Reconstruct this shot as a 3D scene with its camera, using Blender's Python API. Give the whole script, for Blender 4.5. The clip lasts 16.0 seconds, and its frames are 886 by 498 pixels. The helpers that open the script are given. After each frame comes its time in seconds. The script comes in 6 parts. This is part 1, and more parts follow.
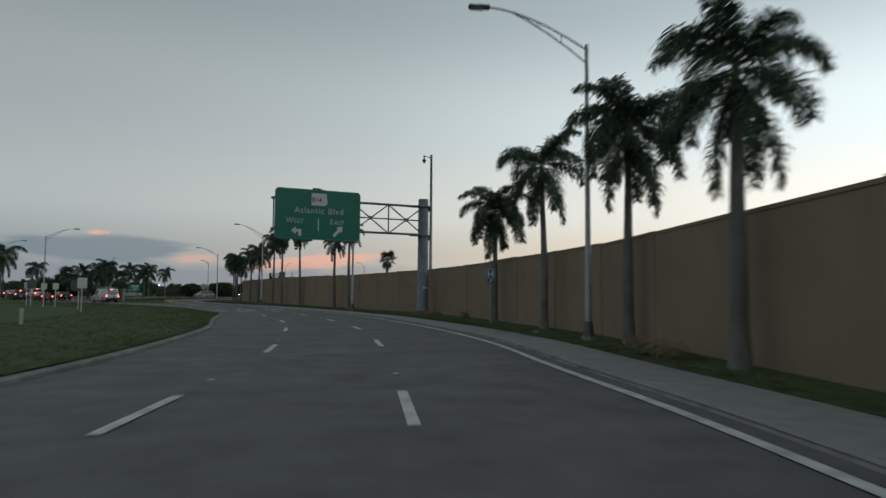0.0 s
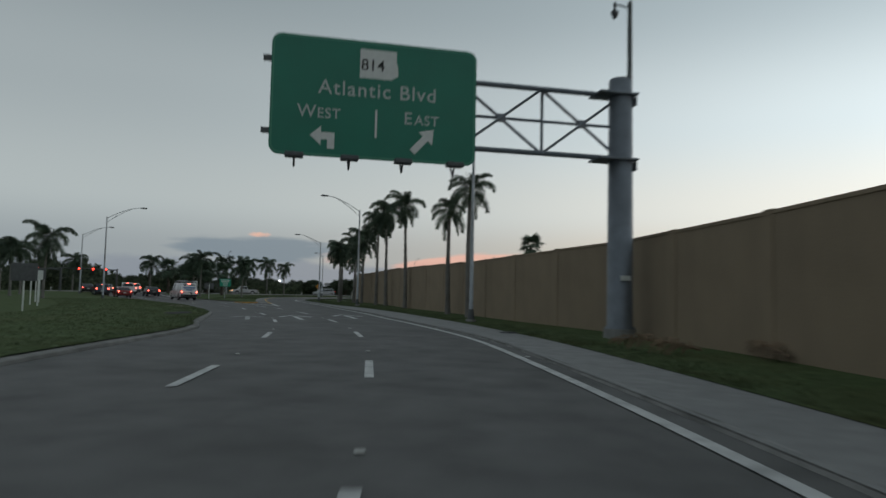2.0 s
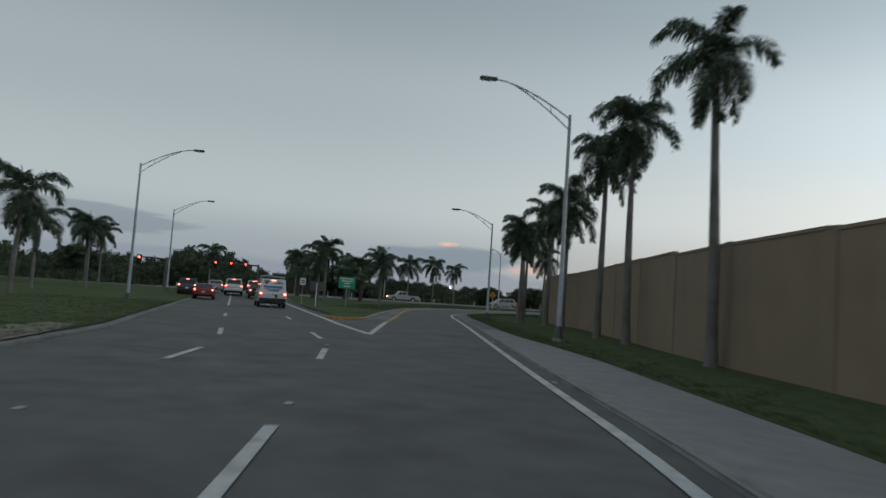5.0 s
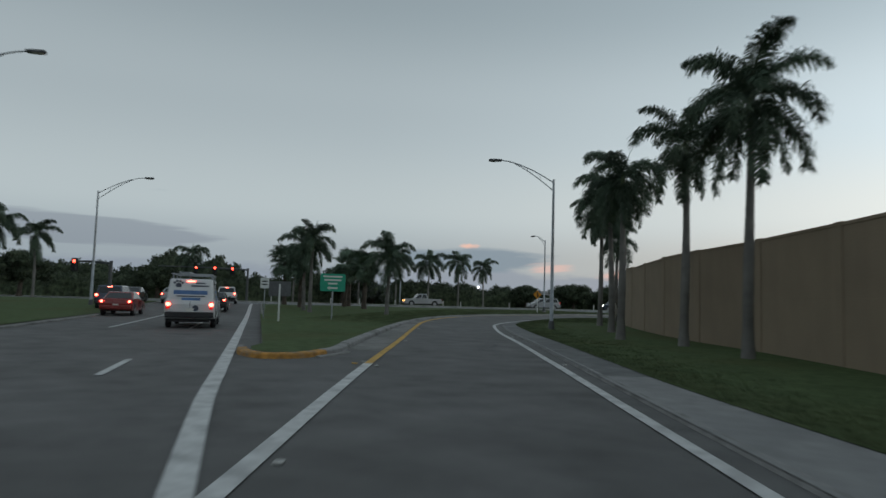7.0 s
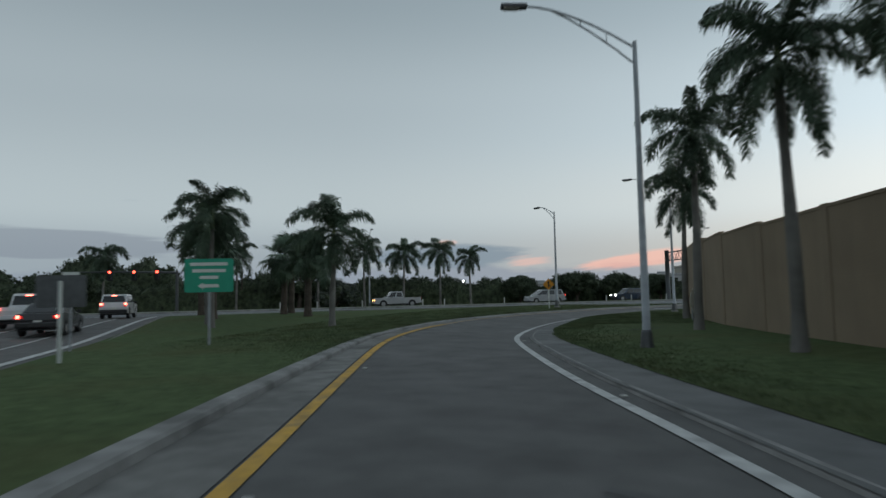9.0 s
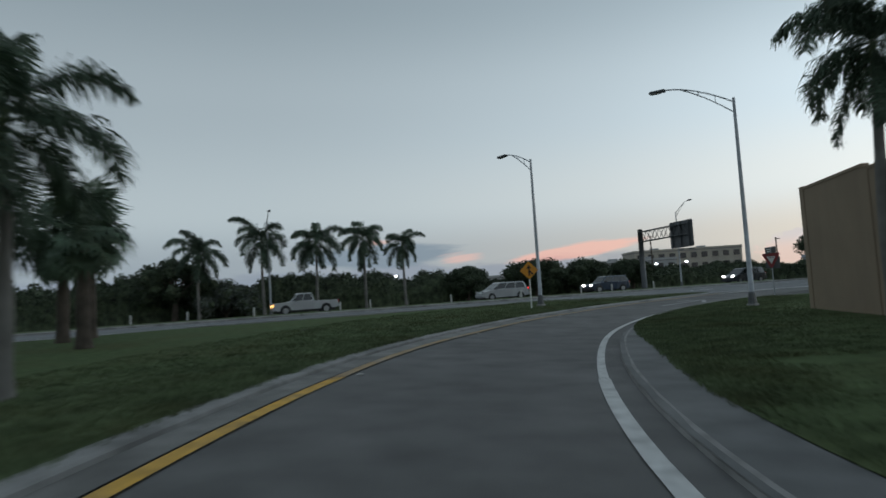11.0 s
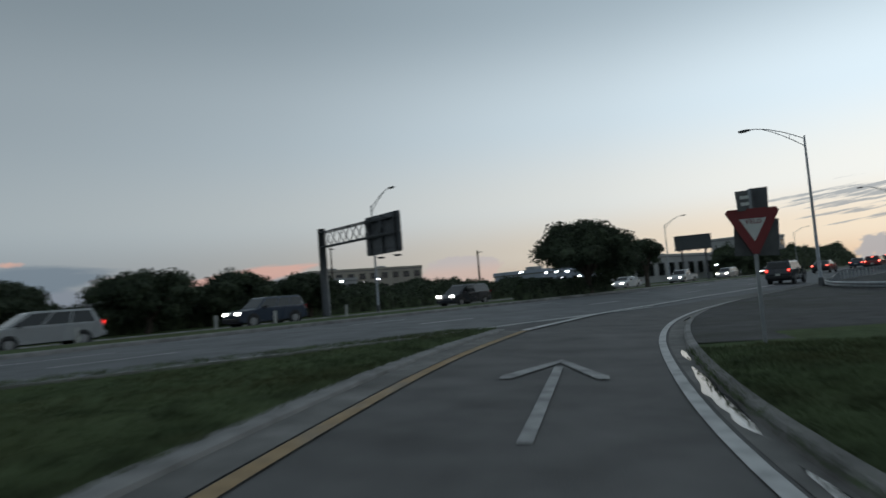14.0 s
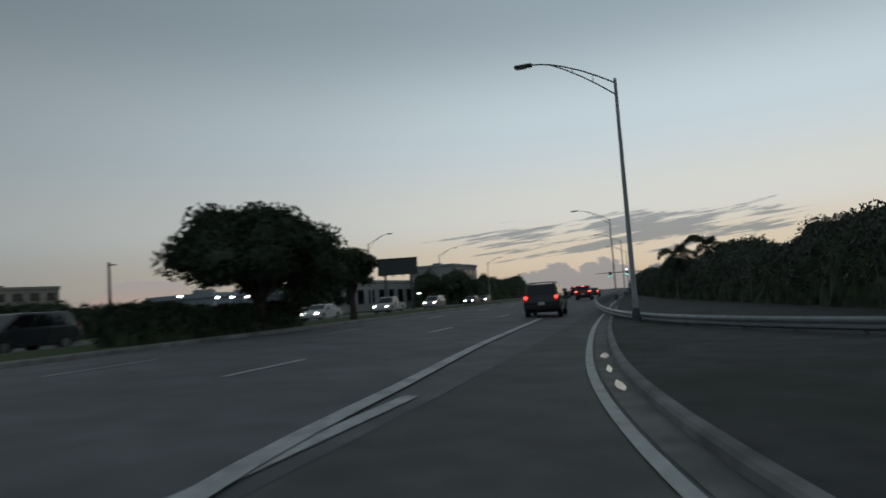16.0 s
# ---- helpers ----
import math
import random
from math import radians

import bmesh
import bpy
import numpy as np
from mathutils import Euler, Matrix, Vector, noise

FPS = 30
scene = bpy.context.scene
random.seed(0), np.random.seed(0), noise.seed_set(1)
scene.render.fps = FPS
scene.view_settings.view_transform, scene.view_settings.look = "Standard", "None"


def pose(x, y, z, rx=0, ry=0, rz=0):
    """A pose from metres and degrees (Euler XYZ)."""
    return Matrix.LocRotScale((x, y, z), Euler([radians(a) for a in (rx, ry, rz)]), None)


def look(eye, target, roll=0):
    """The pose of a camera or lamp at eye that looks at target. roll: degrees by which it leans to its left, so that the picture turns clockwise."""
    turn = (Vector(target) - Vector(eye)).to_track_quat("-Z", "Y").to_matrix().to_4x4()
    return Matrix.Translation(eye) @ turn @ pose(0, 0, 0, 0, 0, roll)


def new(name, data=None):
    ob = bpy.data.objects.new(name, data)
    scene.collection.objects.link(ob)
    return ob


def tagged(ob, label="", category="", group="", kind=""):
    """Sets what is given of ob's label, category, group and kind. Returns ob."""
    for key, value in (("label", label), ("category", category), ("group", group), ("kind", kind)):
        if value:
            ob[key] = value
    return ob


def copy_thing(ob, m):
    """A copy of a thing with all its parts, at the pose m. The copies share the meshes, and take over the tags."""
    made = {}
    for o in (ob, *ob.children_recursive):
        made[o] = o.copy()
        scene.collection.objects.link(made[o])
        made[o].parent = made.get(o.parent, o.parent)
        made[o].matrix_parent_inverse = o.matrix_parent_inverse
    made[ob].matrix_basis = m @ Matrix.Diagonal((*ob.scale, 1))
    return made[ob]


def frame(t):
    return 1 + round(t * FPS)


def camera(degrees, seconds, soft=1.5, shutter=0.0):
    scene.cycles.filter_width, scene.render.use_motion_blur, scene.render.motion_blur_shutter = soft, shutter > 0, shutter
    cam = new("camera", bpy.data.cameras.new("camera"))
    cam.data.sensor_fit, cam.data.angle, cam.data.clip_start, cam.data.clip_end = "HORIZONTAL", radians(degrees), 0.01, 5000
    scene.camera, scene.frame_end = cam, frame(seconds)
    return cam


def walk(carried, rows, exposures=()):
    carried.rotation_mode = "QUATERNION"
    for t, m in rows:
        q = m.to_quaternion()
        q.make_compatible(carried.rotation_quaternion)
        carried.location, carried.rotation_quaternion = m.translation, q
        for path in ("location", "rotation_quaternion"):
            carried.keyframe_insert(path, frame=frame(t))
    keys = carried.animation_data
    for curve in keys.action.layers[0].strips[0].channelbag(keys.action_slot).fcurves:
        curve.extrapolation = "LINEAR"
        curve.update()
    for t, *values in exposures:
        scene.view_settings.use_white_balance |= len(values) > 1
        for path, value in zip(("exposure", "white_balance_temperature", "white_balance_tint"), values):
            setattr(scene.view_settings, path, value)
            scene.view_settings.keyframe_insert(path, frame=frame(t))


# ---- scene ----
cam = camera(67.0, 16.0, 1.5, 0.5)
PATH = [
    (0, (4.03, -0.303, 1.528), (3.85, 1.684, 1.665), 0.4),
    (0.5, (3.348, 6.323, 1.571), (3.093, 8.302, 1.707), 0.8),
    (1, (2.134, 13.878, 1.581), (1.757, 15.837, 1.716), 0.4),
    (1.5, (0.612, 20.666, 1.601), (0.126, 22.602, 1.732), 0.7),
    (2, (-1.055, 26.588, 1.424), (-1.642, 28.495, 1.558), 1.2),
    (2.5, (-3.437, 33.318, 1.366), (-4.136, 35.187, 1.503), 2.0),
    (3, (-5.737, 39.312, 1.446), (-6.526, 41.145, 1.585), 2.6),
    (3.5, (-8.185, 44.808, 1.446), (-9.051, 46.604, 1.59), 3.1),
    (4, (-11.161, 50.483, 1.457), (-12.107, 52.24, 1.599), 3.3),
    (4.5, (-14.227, 55.867, 1.535), (-15.247, 57.582, 1.673), 3.4),
    (5, (-17.245, 60.672, 1.568), (-18.33, 62.345, 1.713), 3.8),
    (7.5, (-32.03, 81.921, 1.563), (-33.17, 83.557, 1.713), 1.2),
    (8, (-34.56, 85.687, 1.563), (-35.685, 87.334, 1.713), 0.3),
    (10.5, (-48.324, 106.895, 1.51), (-49.315, 108.627, 1.638), -3.6),
    (11, (-50.642, 111.413, 1.497), (-51.55, 113.191, 1.626), -3.7),
    (11.5, (-52.725, 115.943, 1.441), (-53.532, 117.768, 1.578), -3.7),
    (12, (-54.447, 120.616, 1.467), (-55.102, 122.5, 1.617), -4.6),
    (12.5, (-55.637, 125.11, 1.469), (-56.146, 127.039, 1.609), -4.7),
    (13, (-56.621, 130.437, 1.441), (-56.953, 132.404, 1.578), -4.7),
    (13.5, (-57.17, 135.298, 1.419), (-57.338, 137.287, 1.546), -4.3),
    (14, (-57.075, 141.098, 1.409), (-57.057, 143.093, 1.544), -4.6),
    (14.5, (-56.438, 146.566, 1.42), (-56.198, 148.546, 1.56), -3.4),
    (15, (-55.291, 152.007, 1.438), (-54.831, 153.948, 1.581), -4.2),
    (15.5, (-53.703, 157.173, 1.405), (-53.024, 159.05, 1.533), -4.1),
    (16, (-51.374, 162.133, 1.383), (-50.493, 163.922, 1.535), -4.0),
]
from mathutils.geometry import delaunay_2d_cdt

EXPOSURES = [(0, 0.12, 6900, 11), (3, 0.22, 6800, 11), (5, 0.3, 6700, 11), (8, 0.35, 6600, 10), (11, 0.3, 6420, 10), (12.5, 0.15, 6420, 12), (14, -0.12, 6400, 11), (15, -0.42, 6450, 10), (16, -0.65, 6500, 10)]
walk(cam, [(t, look(eye, target, roll)) for t, eye, target, roll in PATH], EXPOSURES)

# ---------------------------------------------------------------- sky and light
SUN_AZ = (0.80, 0.60)          # where the glow stands over the horizon


def sky():
    w = bpy.data.worlds.new("dusk_sky")
    scene.world = w
    w.use_nodes = True
    n, l = w.node_tree.nodes, w.node_tree.links
    n.clear()

    def node(kind, **kw):
        nd = n.new(kind)
        for k, v in kw.items():
            if k == "operation":
                nd.operation = v
            elif k == "blend_type":
                nd.blend_type = v
            elif k == "data_type":
                nd.data_type = v
        return nd

    def math_(op, a, b=None, c=None):
        nd = node("ShaderNodeMath", operation=op)
        for i, v in enumerate((a, b, c)):
            if v is None:
                continue
            if isinstance(v, (int, float)):
                nd.inputs[i].default_value = v
            else:
                l.new(v, nd.inputs[i])
        return nd.outputs[0]

    def ramp(fac, stops, mode="EASE"):
        r = n.new("ShaderNodeValToRGB")
        r.color_ramp.interpolation = mode
        els = r.color_ramp.elements
        while len(els) < len(stops):
            els.new(0.5)
        for e, (p, c) in zip(els, stops):
            e.position = p
            e.color = (*c, 1) if len(c) == 3 else c
        l.new(fac, r.inputs[0])
        return r.outputs[0]

    def mix(fac, a, b, blend="MIX"):
        m = n.new("ShaderNodeMix")
        m.data_type, m.blend_type = "RGBA", blend
        if isinstance(fac, (int, float)):
            m.inputs[0].default_value = fac
        else:
            l.new(fac, m.inputs[0])
        for i, v in ((6, a), (7, b)):
            if isinstance(v, tuple):
                m.inputs[i].default_value = (*v, 1)
            else:
                l.new(v, m.inputs[i])
        return m.outputs[2]

    co = n.new("ShaderNodeTexCoord")
    sep = n.new("ShaderNodeSeparateXYZ")
    l.new(co.outputs["Generated"], sep.inputs[0])
    x, y, z = sep.outputs
    el = math_("MAXIMUM", z, 0.0)
    # nearness to the glow's side of the horizon, 0 behind to 1 ahead
    side = math_("MULTIPLY_ADD", math_("ADD", math_("MULTIPLY", x, SUN_AZ[0]), math_("MULTIPLY", y, SUN_AZ[1])), 0.5, 0.5)
    warm = ramp(el, [(0.0, (1.0, 0.71, 0.45)), (0.05, (1.12, 0.94, 0.70)), (0.12, (1.10, 1.10, 1.02)), (0.24, (0.92, 1.08, 1.16)), (0.40, (0.53, 0.66, 0.74)), (0.62, (0.28, 0.35, 0.39)), (1.0, (0.24, 0.30, 0.34))])
    cool = ramp(el, [(0.0, (0.20, 0.23, 0.27)), (0.05, (0.25, 0.30, 0.335)), (0.13, (0.35, 0.41, 0.435)), (0.28, (0.285, 0.34, 0.37)), (0.45, (0.20, 0.25, 0.28)), (0.7, (0.21, 0.26, 0.29)), (1.0, (0.21, 0.26, 0.30))])
    fac = ramp(side, [(0.46, (0, 0, 0)), (0.70, (0.16, 0.16, 0.16)), (0.88, (0.55, 0.55, 0.55)), (1.0, (1, 1, 1))], "B_SPLINE")
    glow = ramp(side, [(0.80, (1, 1, 1)), (0.90, (1.08, 1.08, 1.08)), (0.945, (3.1, 3.1, 3.1)), (1.0, (6.0, 6.0, 6.0))], "B_SPLINE")
    base = mix(1.0, mix(fac, cool, warm), glow, "MULTIPLY")
    azim = math_("ARCTAN2", x, y)

    # clouds: flat streaks low over the horizon, and heaped ones with pink edges
    def coords(sx, sz, off, slant=0.0):
        c = n.new("ShaderNodeCombineXYZ")
        l.new(math_("MULTIPLY_ADD", azim, sx, off), c.inputs[0])
        l.new(math_("MULTIPLY", math_("MULTIPLY_ADD", azim, -slant, z), sz), c.inputs[1])
        return c.outputs[0]

    def noise_(vec, scale, detail=5.0, rough=0.55):
        t = n.new("ShaderNodeTexNoise")
        l.new(vec, t.inputs["Vector"])
        t.inputs["Scale"].default_value, t.inputs["Detail"].default_value, t.inputs["Roughness"].default_value = scale, detail, rough
        return t.outputs[0]

    def window(a0, wa, z0, wz, slant=0.0):
        """A soft patch of sky round a bearing and a height: 1 in its middle, 0 outside."""
        da = math_("DIVIDE", math_("SUBTRACT", azim, a0), wa)
        zz = math_("MULTIPLY_ADD", math_("SUBTRACT", azim, a0), -slant, math_("SUBTRACT", z, z0))
        dz = math_("DIVIDE", zz, wz)
        return math_("MAXIMUM", math_("SUBTRACT", 1.0, math_("ADD", math_("MULTIPLY", da, da), math_("MULTIPLY", dz, dz))), 0.0)

    def where_(win, tex, lo, hi):
        """Cloud where the patch and its texture together pass a threshold."""
        return ramp(math_("MULTIPLY_ADD", win, 0.5, math_("MULTIPLY", tex, 0.8)), [(lo, (0, 0, 0)), (hi, (1, 1, 1))])

    # a blue-grey bank over the far trees
    bank_n = noise_(coords(1.6, 7.0, 1.2), 3.0, 6.0, 0.6)
    hgt = math_("MULTIPLY_ADD", bank_n, 0.07, 0.012)
    bank = ramp(math_("SUBTRACT", hgt, z), [(0.0, (0, 0, 0)), (0.012, (1, 1, 1))])
    far_w = ramp(math_("ABSOLUTE", math_("ADD", azim, 0.85)), [(0.55, (0.85, 0.85, 0.85)), (0.80, (0.0, 0.0, 0.0))])
    out = mix(math_("MULTIPLY", bank, far_w), base, mix(fac, (0.21, 0.25, 0.30), (0.42, 0.40, 0.40)))
    long_n = noise_(coords(1.0, 16.0, 5.1), 3.0, 5.0, 0.55)
    out = mix(math_("MULTIPLY", where_(window(-1.12, 0.30, 0.078, 0.03), long_n, 0.62, 0.74), 0.7), out, (0.19, 0.225, 0.265))
    flat_n = noise_(coords(2.2, 15.0, 7.7), 3.0, 6.0, 0.55)
    out = mix(math_("MULTIPLY", where_(window(-0.565, 0.17, 0.060, 0.024), flat_n, 0.56, 0.78), 0.75), out, (0.155, 0.21, 0.26))
    # wisps lit from below
    wisp_n = noise_(coords(1.3, 13.0, 2.2, 0.13), 5.0, 6.0, 0.62)
    wisp = where_(window(-0.28, 0.14, 0.048, 0.018, 0.10), wisp_n, 0.63, 0.84)
    out = mix(math_("MULTIPLY", wisp, 0.48), out, (0.93, 0.42, 0.30))
    wisp2 = where_(window(-0.44, 0.07, 0.050, 0.016), wisp_n, 0.68, 0.90)
    out = mix(math_("MULTIPLY", wisp2, 0.5), out, (0.74, 0.42, 0.34))
    heap_n = noise_(coords(1.0, 1.2, 9.4), 26.0, 6.0, 0.6)
    out = mix(math_("MULTIPLY", where_(window(-0.568, 0.024, 0.080, 0.007), heap_n, 0.60, 0.86), 0.7), out, (0.80, 0.44, 0.32))
    heap = where_(window(0.03, 0.085, 0.030, 0.032), heap_n, 0.60, 0.70)
    out = mix(math_("MULTIPLY", heap, 0.6), out, mix(ramp(z, [(0.028, (0, 0, 0)), (0.05, (1, 1, 1))]), (0.68, 0.49, 0.43), (0.52, 0.48, 0.50)))
    # grey streaks towards the glow, and a heaped bank under them
    streak = noise_(coords(1.9, 24.0, 3.9, 0.10), 4.2, 7.0, 0.62)
    sm = where_(window(0.72, 0.50, 0.080, 0.060), streak, 0.81, 0.88)
    out = mix(math_("MULTIPLY", sm, 0.78), out, (0.32, 0.36, 0.39))
    heap2 = where_(window(0.66, 0.17, 0.010, 0.046), heap_n, 0.66, 0.71)
    out = mix(math_("MULTIPLY", heap2, 0.85), out, (0.43, 0.43, 0.45))
    bg = n.new("ShaderNodeBackground")
    l.new(out, bg.inputs[0])
    bg.inputs[1].default_value = 1.0
    o = n.new("ShaderNodeOutputWorld")
    l.new(bg.outputs[0], o.inputs[0])


sky()

# ---------------------------------------------------------------- materials
MATS = {}


def mat(name, color, rough=0.8, metal=0.0, vary=0.12, scale=6.0, bump=0.0, bscale=40.0, second=None, s2=0.6, amount2=0.5, emit=0.0, rnd=0.0, spec=0.5, coat=0.0, trans=0.0, streak=0.0):
    """A material with grain at two scales, stains of a second colour, and relief."""
    if name in MATS:
        return MATS[name]
    m = bpy.data.materials.new(name)
    m.use_nodes = True
    n, l = m.node_tree.nodes, m.node_tree.links
    b = n["Principled BSDF"]
    b.inputs["Roughness"].default_value = rough
    b.inputs["Metallic"].default_value = metal
    b.inputs["Specular IOR Level"].default_value = spec
    b.inputs["Coat Weight"].default_value = coat
    b.inputs["Transmission Weight"].default_value = trans
    co = n.new("ShaderNodeTexCoord")
    vec = co.outputs["Object"]

    def noise_(s, d=4.0):
        t = n.new("ShaderNodeTexNoise")
        t.inputs["Scale"].default_value, t.inputs["Detail"].default_value = s, d
        l.new(vec, t.inputs["Vector"])
        return t.outputs[0]

    def mixc(fac, a, c, blend="MIX"):
        mx = n.new("ShaderNodeMix")
        mx.data_type, mx.blend_type = "RGBA", blend
        if isinstance(fac, float):
            mx.inputs[0].default_value = fac
        else:
            l.new(fac, mx.inputs[0])
        for i, v in ((6, a), (7, c)):
            if isinstance(v, tuple):
                mx.inputs[i].default_value = (*v, 1)
            else:
                l.new(v, mx.inputs[i])
        return mx.outputs[2]

    def rng(fac, lo, hi, a=0.0, c=1.0):
        r = n.new("ShaderNodeMapRange")
        l.new(fac, r.inputs[0])
        for i, v in enumerate((lo, hi, a, c)):
            r.inputs[i + 1].default_value = v
        return r.outputs[0]

    dark = tuple(max(0.0, c * (1 - 1.8 * vary)) for c in color)
    light = tuple(min(1.0, c * (1 + 1.8 * vary)) for c in color)
    col = mixc(rng(noise_(scale), 0.25, 0.75), dark, light)
    if second:
        col = mixc(rng(noise_(s2, 6.0), 0.48, 0.70, 0.0, amount2), col, second)
    if streak:
        mp = n.new("ShaderNodeMapping")
        mp.inputs["Scale"].default_value = (0.9, 0.9, 0.2)
        l.new(vec, mp.inputs[0])
        t = n.new("ShaderNodeTexNoise")
        t.inputs["Scale"].default_value, t.inputs["Detail"].default_value = 1.6, 6.0
        l.new(mp.outputs[0], t.inputs["Vector"])
        col = mixc(rng(t.outputs[0], 0.46, 0.68, 0.0, streak), col, tuple(c * 0.55 for c in color))
    if rnd:
        oi = n.new("ShaderNodeObjectInfo")
        hsv = n.new("ShaderNodeHueSaturation")
        l.new(rng(oi.outputs["Random"], 0, 1, 1 - rnd, 1 + rnd), hsv.inputs["Value"])
        l.new(col, hsv.inputs["Color"])
        col = hsv.outputs[0]
    l.new(col, b.inputs["Base Color"])
    if emit:
        b.inputs["Emission Color"].default_value = (*color, 1)
        b.inputs["Emission Strength"].default_value = emit
    if rough < 0.95 and not trans:
        l.new(rng(noise_(scale * 0.4), 0.3, 0.7, rough * 0.85, min(1.0, rough * 1.15)), b.inputs["Roughness"])
    if bump:
        bp = n.new("ShaderNodeBump")
        bp.inputs["Strength"].default_value = min(1.0, bump)
        bp.inputs["Distance"].default_value = 0.02
        l.new(noise_(bscale, 6.0), bp.inputs["Height"])
        l.new(bp.outputs[0], b.inputs["Normal"])
    MATS[name] = m
    return m


ASPHALT = mat("asphalt", (0.113, 0.111, 0.108), 0.82, vary=0.16, scale=1.2, bump=0.5, bscale=55, second=(0.090, 0.088, 0.085), s2=0.16, amount2=0.5)
ASPHALT_PALE = mat("weathered_asphalt", (0.142, 0.147, 0.153), 0.8, vary=0.14, scale=1.1, bump=0.4, bscale=50, second=(0.112, 0.115, 0.12), s2=0.2, amount2=0.5)
CONCRETE = mat("concrete", (0.245, 0.243, 0.24), 0.9, vary=0.1, scale=2.5, bump=0.3, bscale=30, second=(0.20, 0.20, 0.20), s2=0.35, amount2=0.6)
PATH_GREY = mat("worn_path", (0.135, 0.137, 0.137), 0.9, vary=0.16, scale=1.6, bump=0.4, bscale=40, second=(0.20, 0.20, 0.198), s2=0.3, amount2=0.7)
KERB = mat("kerb_concrete", (0.26, 0.255, 0.248), 0.9, vary=0.14, scale=3.0, bump=0.35, bscale=30, second=(0.10, 0.098, 0.092), s2=0.9, amount2=0.75)
STAINED = mat("stained_concrete", (0.19, 0.185, 0.175), 0.9, vary=0.18, scale=2.2, bump=0.4, bscale=24, second=(0.085, 0.083, 0.078), s2=0.5, amount2=0.75)
YELLOW_KERB = mat("yellow_kerb_paint", (0.44, 0.215, 0.045), 0.8, vary=0.25, scale=5.0, bump=0.4, second=(0.17, 0.15, 0.12), s2=2.6, amount2=0.9)
PAINT = mat("white_road_paint", (0.56, 0.56, 0.55), 0.75, vary=0.1, scale=5.0, second=(0.26, 0.26, 0.26), s2=2.3, amount2=0.7)
PAINT_Y = mat("yellow_road_paint", (0.58, 0.33, 0.05), 0.75, vary=0.12, scale=5.0, second=(0.17, 0.13, 0.07), s2=2.3, amount2=0.65)
GRASS = mat("grass", (0.080, 0.112, 0.050), 0.95, vary=0.16, scale=3.5, bump=0.35, bscale=60, second=(0.085, 0.088, 0.038), s2=0.22, amount2=0.7, spec=0.08)
BLADE = mat("grass_blades", (0.115, 0.148, 0.078), 0.9, vary=0.3, scale=1.5, second=(0.085, 0.08, 0.035), s2=0.4, amount2=0.6, spec=0.15)
SOIL = mat("soil", (0.062, 0.062, 0.062), 0.95, vary=0.25, scale=1.4, bump=0.8, bscale=14, second=(0.03, 0.034, 0.02), s2=0.3, amount2=0.8)
WALL = mat("wall_concrete", (0.275, 0.210, 0.146), 0.92, vary=0.05, scale=0.7, bump=0.35, bscale=16, second=(0.215, 0.166, 0.118), s2=0.25, amount2=0.6, rnd=0.04, streak=0.14)
GANTRY = mat("gantry_steel", (0.17, 0.19, 0.215), 0.5, 0.45, vary=0.1, scale=2.0, second=(0.13, 0.145, 0.165), s2=0.8, amount2=0.5)
GALV = mat("galvanised_steel", (0.34, 0.36, 0.38), 0.5, 0.55, vary=0.1, scale=3.0, second=(0.24, 0.25, 0.26), s2=1.0, amount2=0.5)
DARKSTEEL = mat("dark_steel", (0.09, 0.095, 0.10), 0.5, 0.5, vary=0.1)
SIGN_GREEN = mat("green_sign_sheeting", (0.004, 0.165, 0.108), 0.45, vary=0.05, scale=1.0)
SIGN_WHITE = mat("white_sign_sheeting", (0.62, 0.64, 0.62), 0.5, vary=0.04)
SIGN_LEGEND = mat("dulled_sign_legend", (0.42, 0.47, 0.45), 0.5, vary=0.05)
SIGN_BLUE = mat("blue_sign_sheeting", (0.02, 0.09, 0.30), 0.5, vary=0.05)
SIGN_YELLOW = mat("yellow_sign_sheeting", (0.62, 0.25, 0.012), 0.45, vary=0.05)
SIGN_RED = mat("red_sign_sheeting", (0.20, 0.025, 0.028), 0.45, vary=0.05)
SIGN_BLACK = mat("black_sign_ink", (0.012, 0.012, 0.012), 0.6)
SIGN_BACK = mat("bare_sign_back", (0.11, 0.115, 0.12), 0.5, 0.6, vary=0.1)
TRUNK = mat("palm_trunk", (0.165, 0.157, 0.145), 0.95, vary=0.18, scale=1.5, bump=0.6, bscale=9, second=(0.11, 0.105, 0.095), s2=0.7, amount2=0.7, rnd=0.1)
SHAFT = mat("palm_crownshaft", (0.085, 0.115, 0.05), 0.6, vary=0.15, scale=2.0)
FROND = mat("palm_frond", (0.066, 0.098, 0.066), 0.65, vary=0.3, scale=1.3, rnd=0.25, second=(0.06, 0.07, 0.034), s2=0.5, amount2=0.4, spec=0.25)
BARK = mat("bark", (0.075, 0.06, 0.048), 0.95, vary=0.25, scale=2.0, bump=0.9, bscale=9)
LEAF = mat("leaves", (0.056, 0.074, 0.046), 0.75, vary=0.35, scale=0.9, second=(0.045, 0.052, 0.028), s2=0.3, amount2=0.5, spec=0.2)
# paler than LEAF: the haze of lens flare is mixed into this colour
LEAF_BUSH = mat("hazed_bush_leaves", (0.112, 0.124, 0.104), 0.75, vary=0.3, scale=0.9, second=(0.07, 0.078, 0.05), s2=0.3, amount2=0.5, spec=0.2)
LEAF_GREY = mat("silver_leaves", (0.085, 0.10, 0.085), 0.8, vary=0.3, scale=0.9)

# ---------------------------------------------------------------- mesh tools


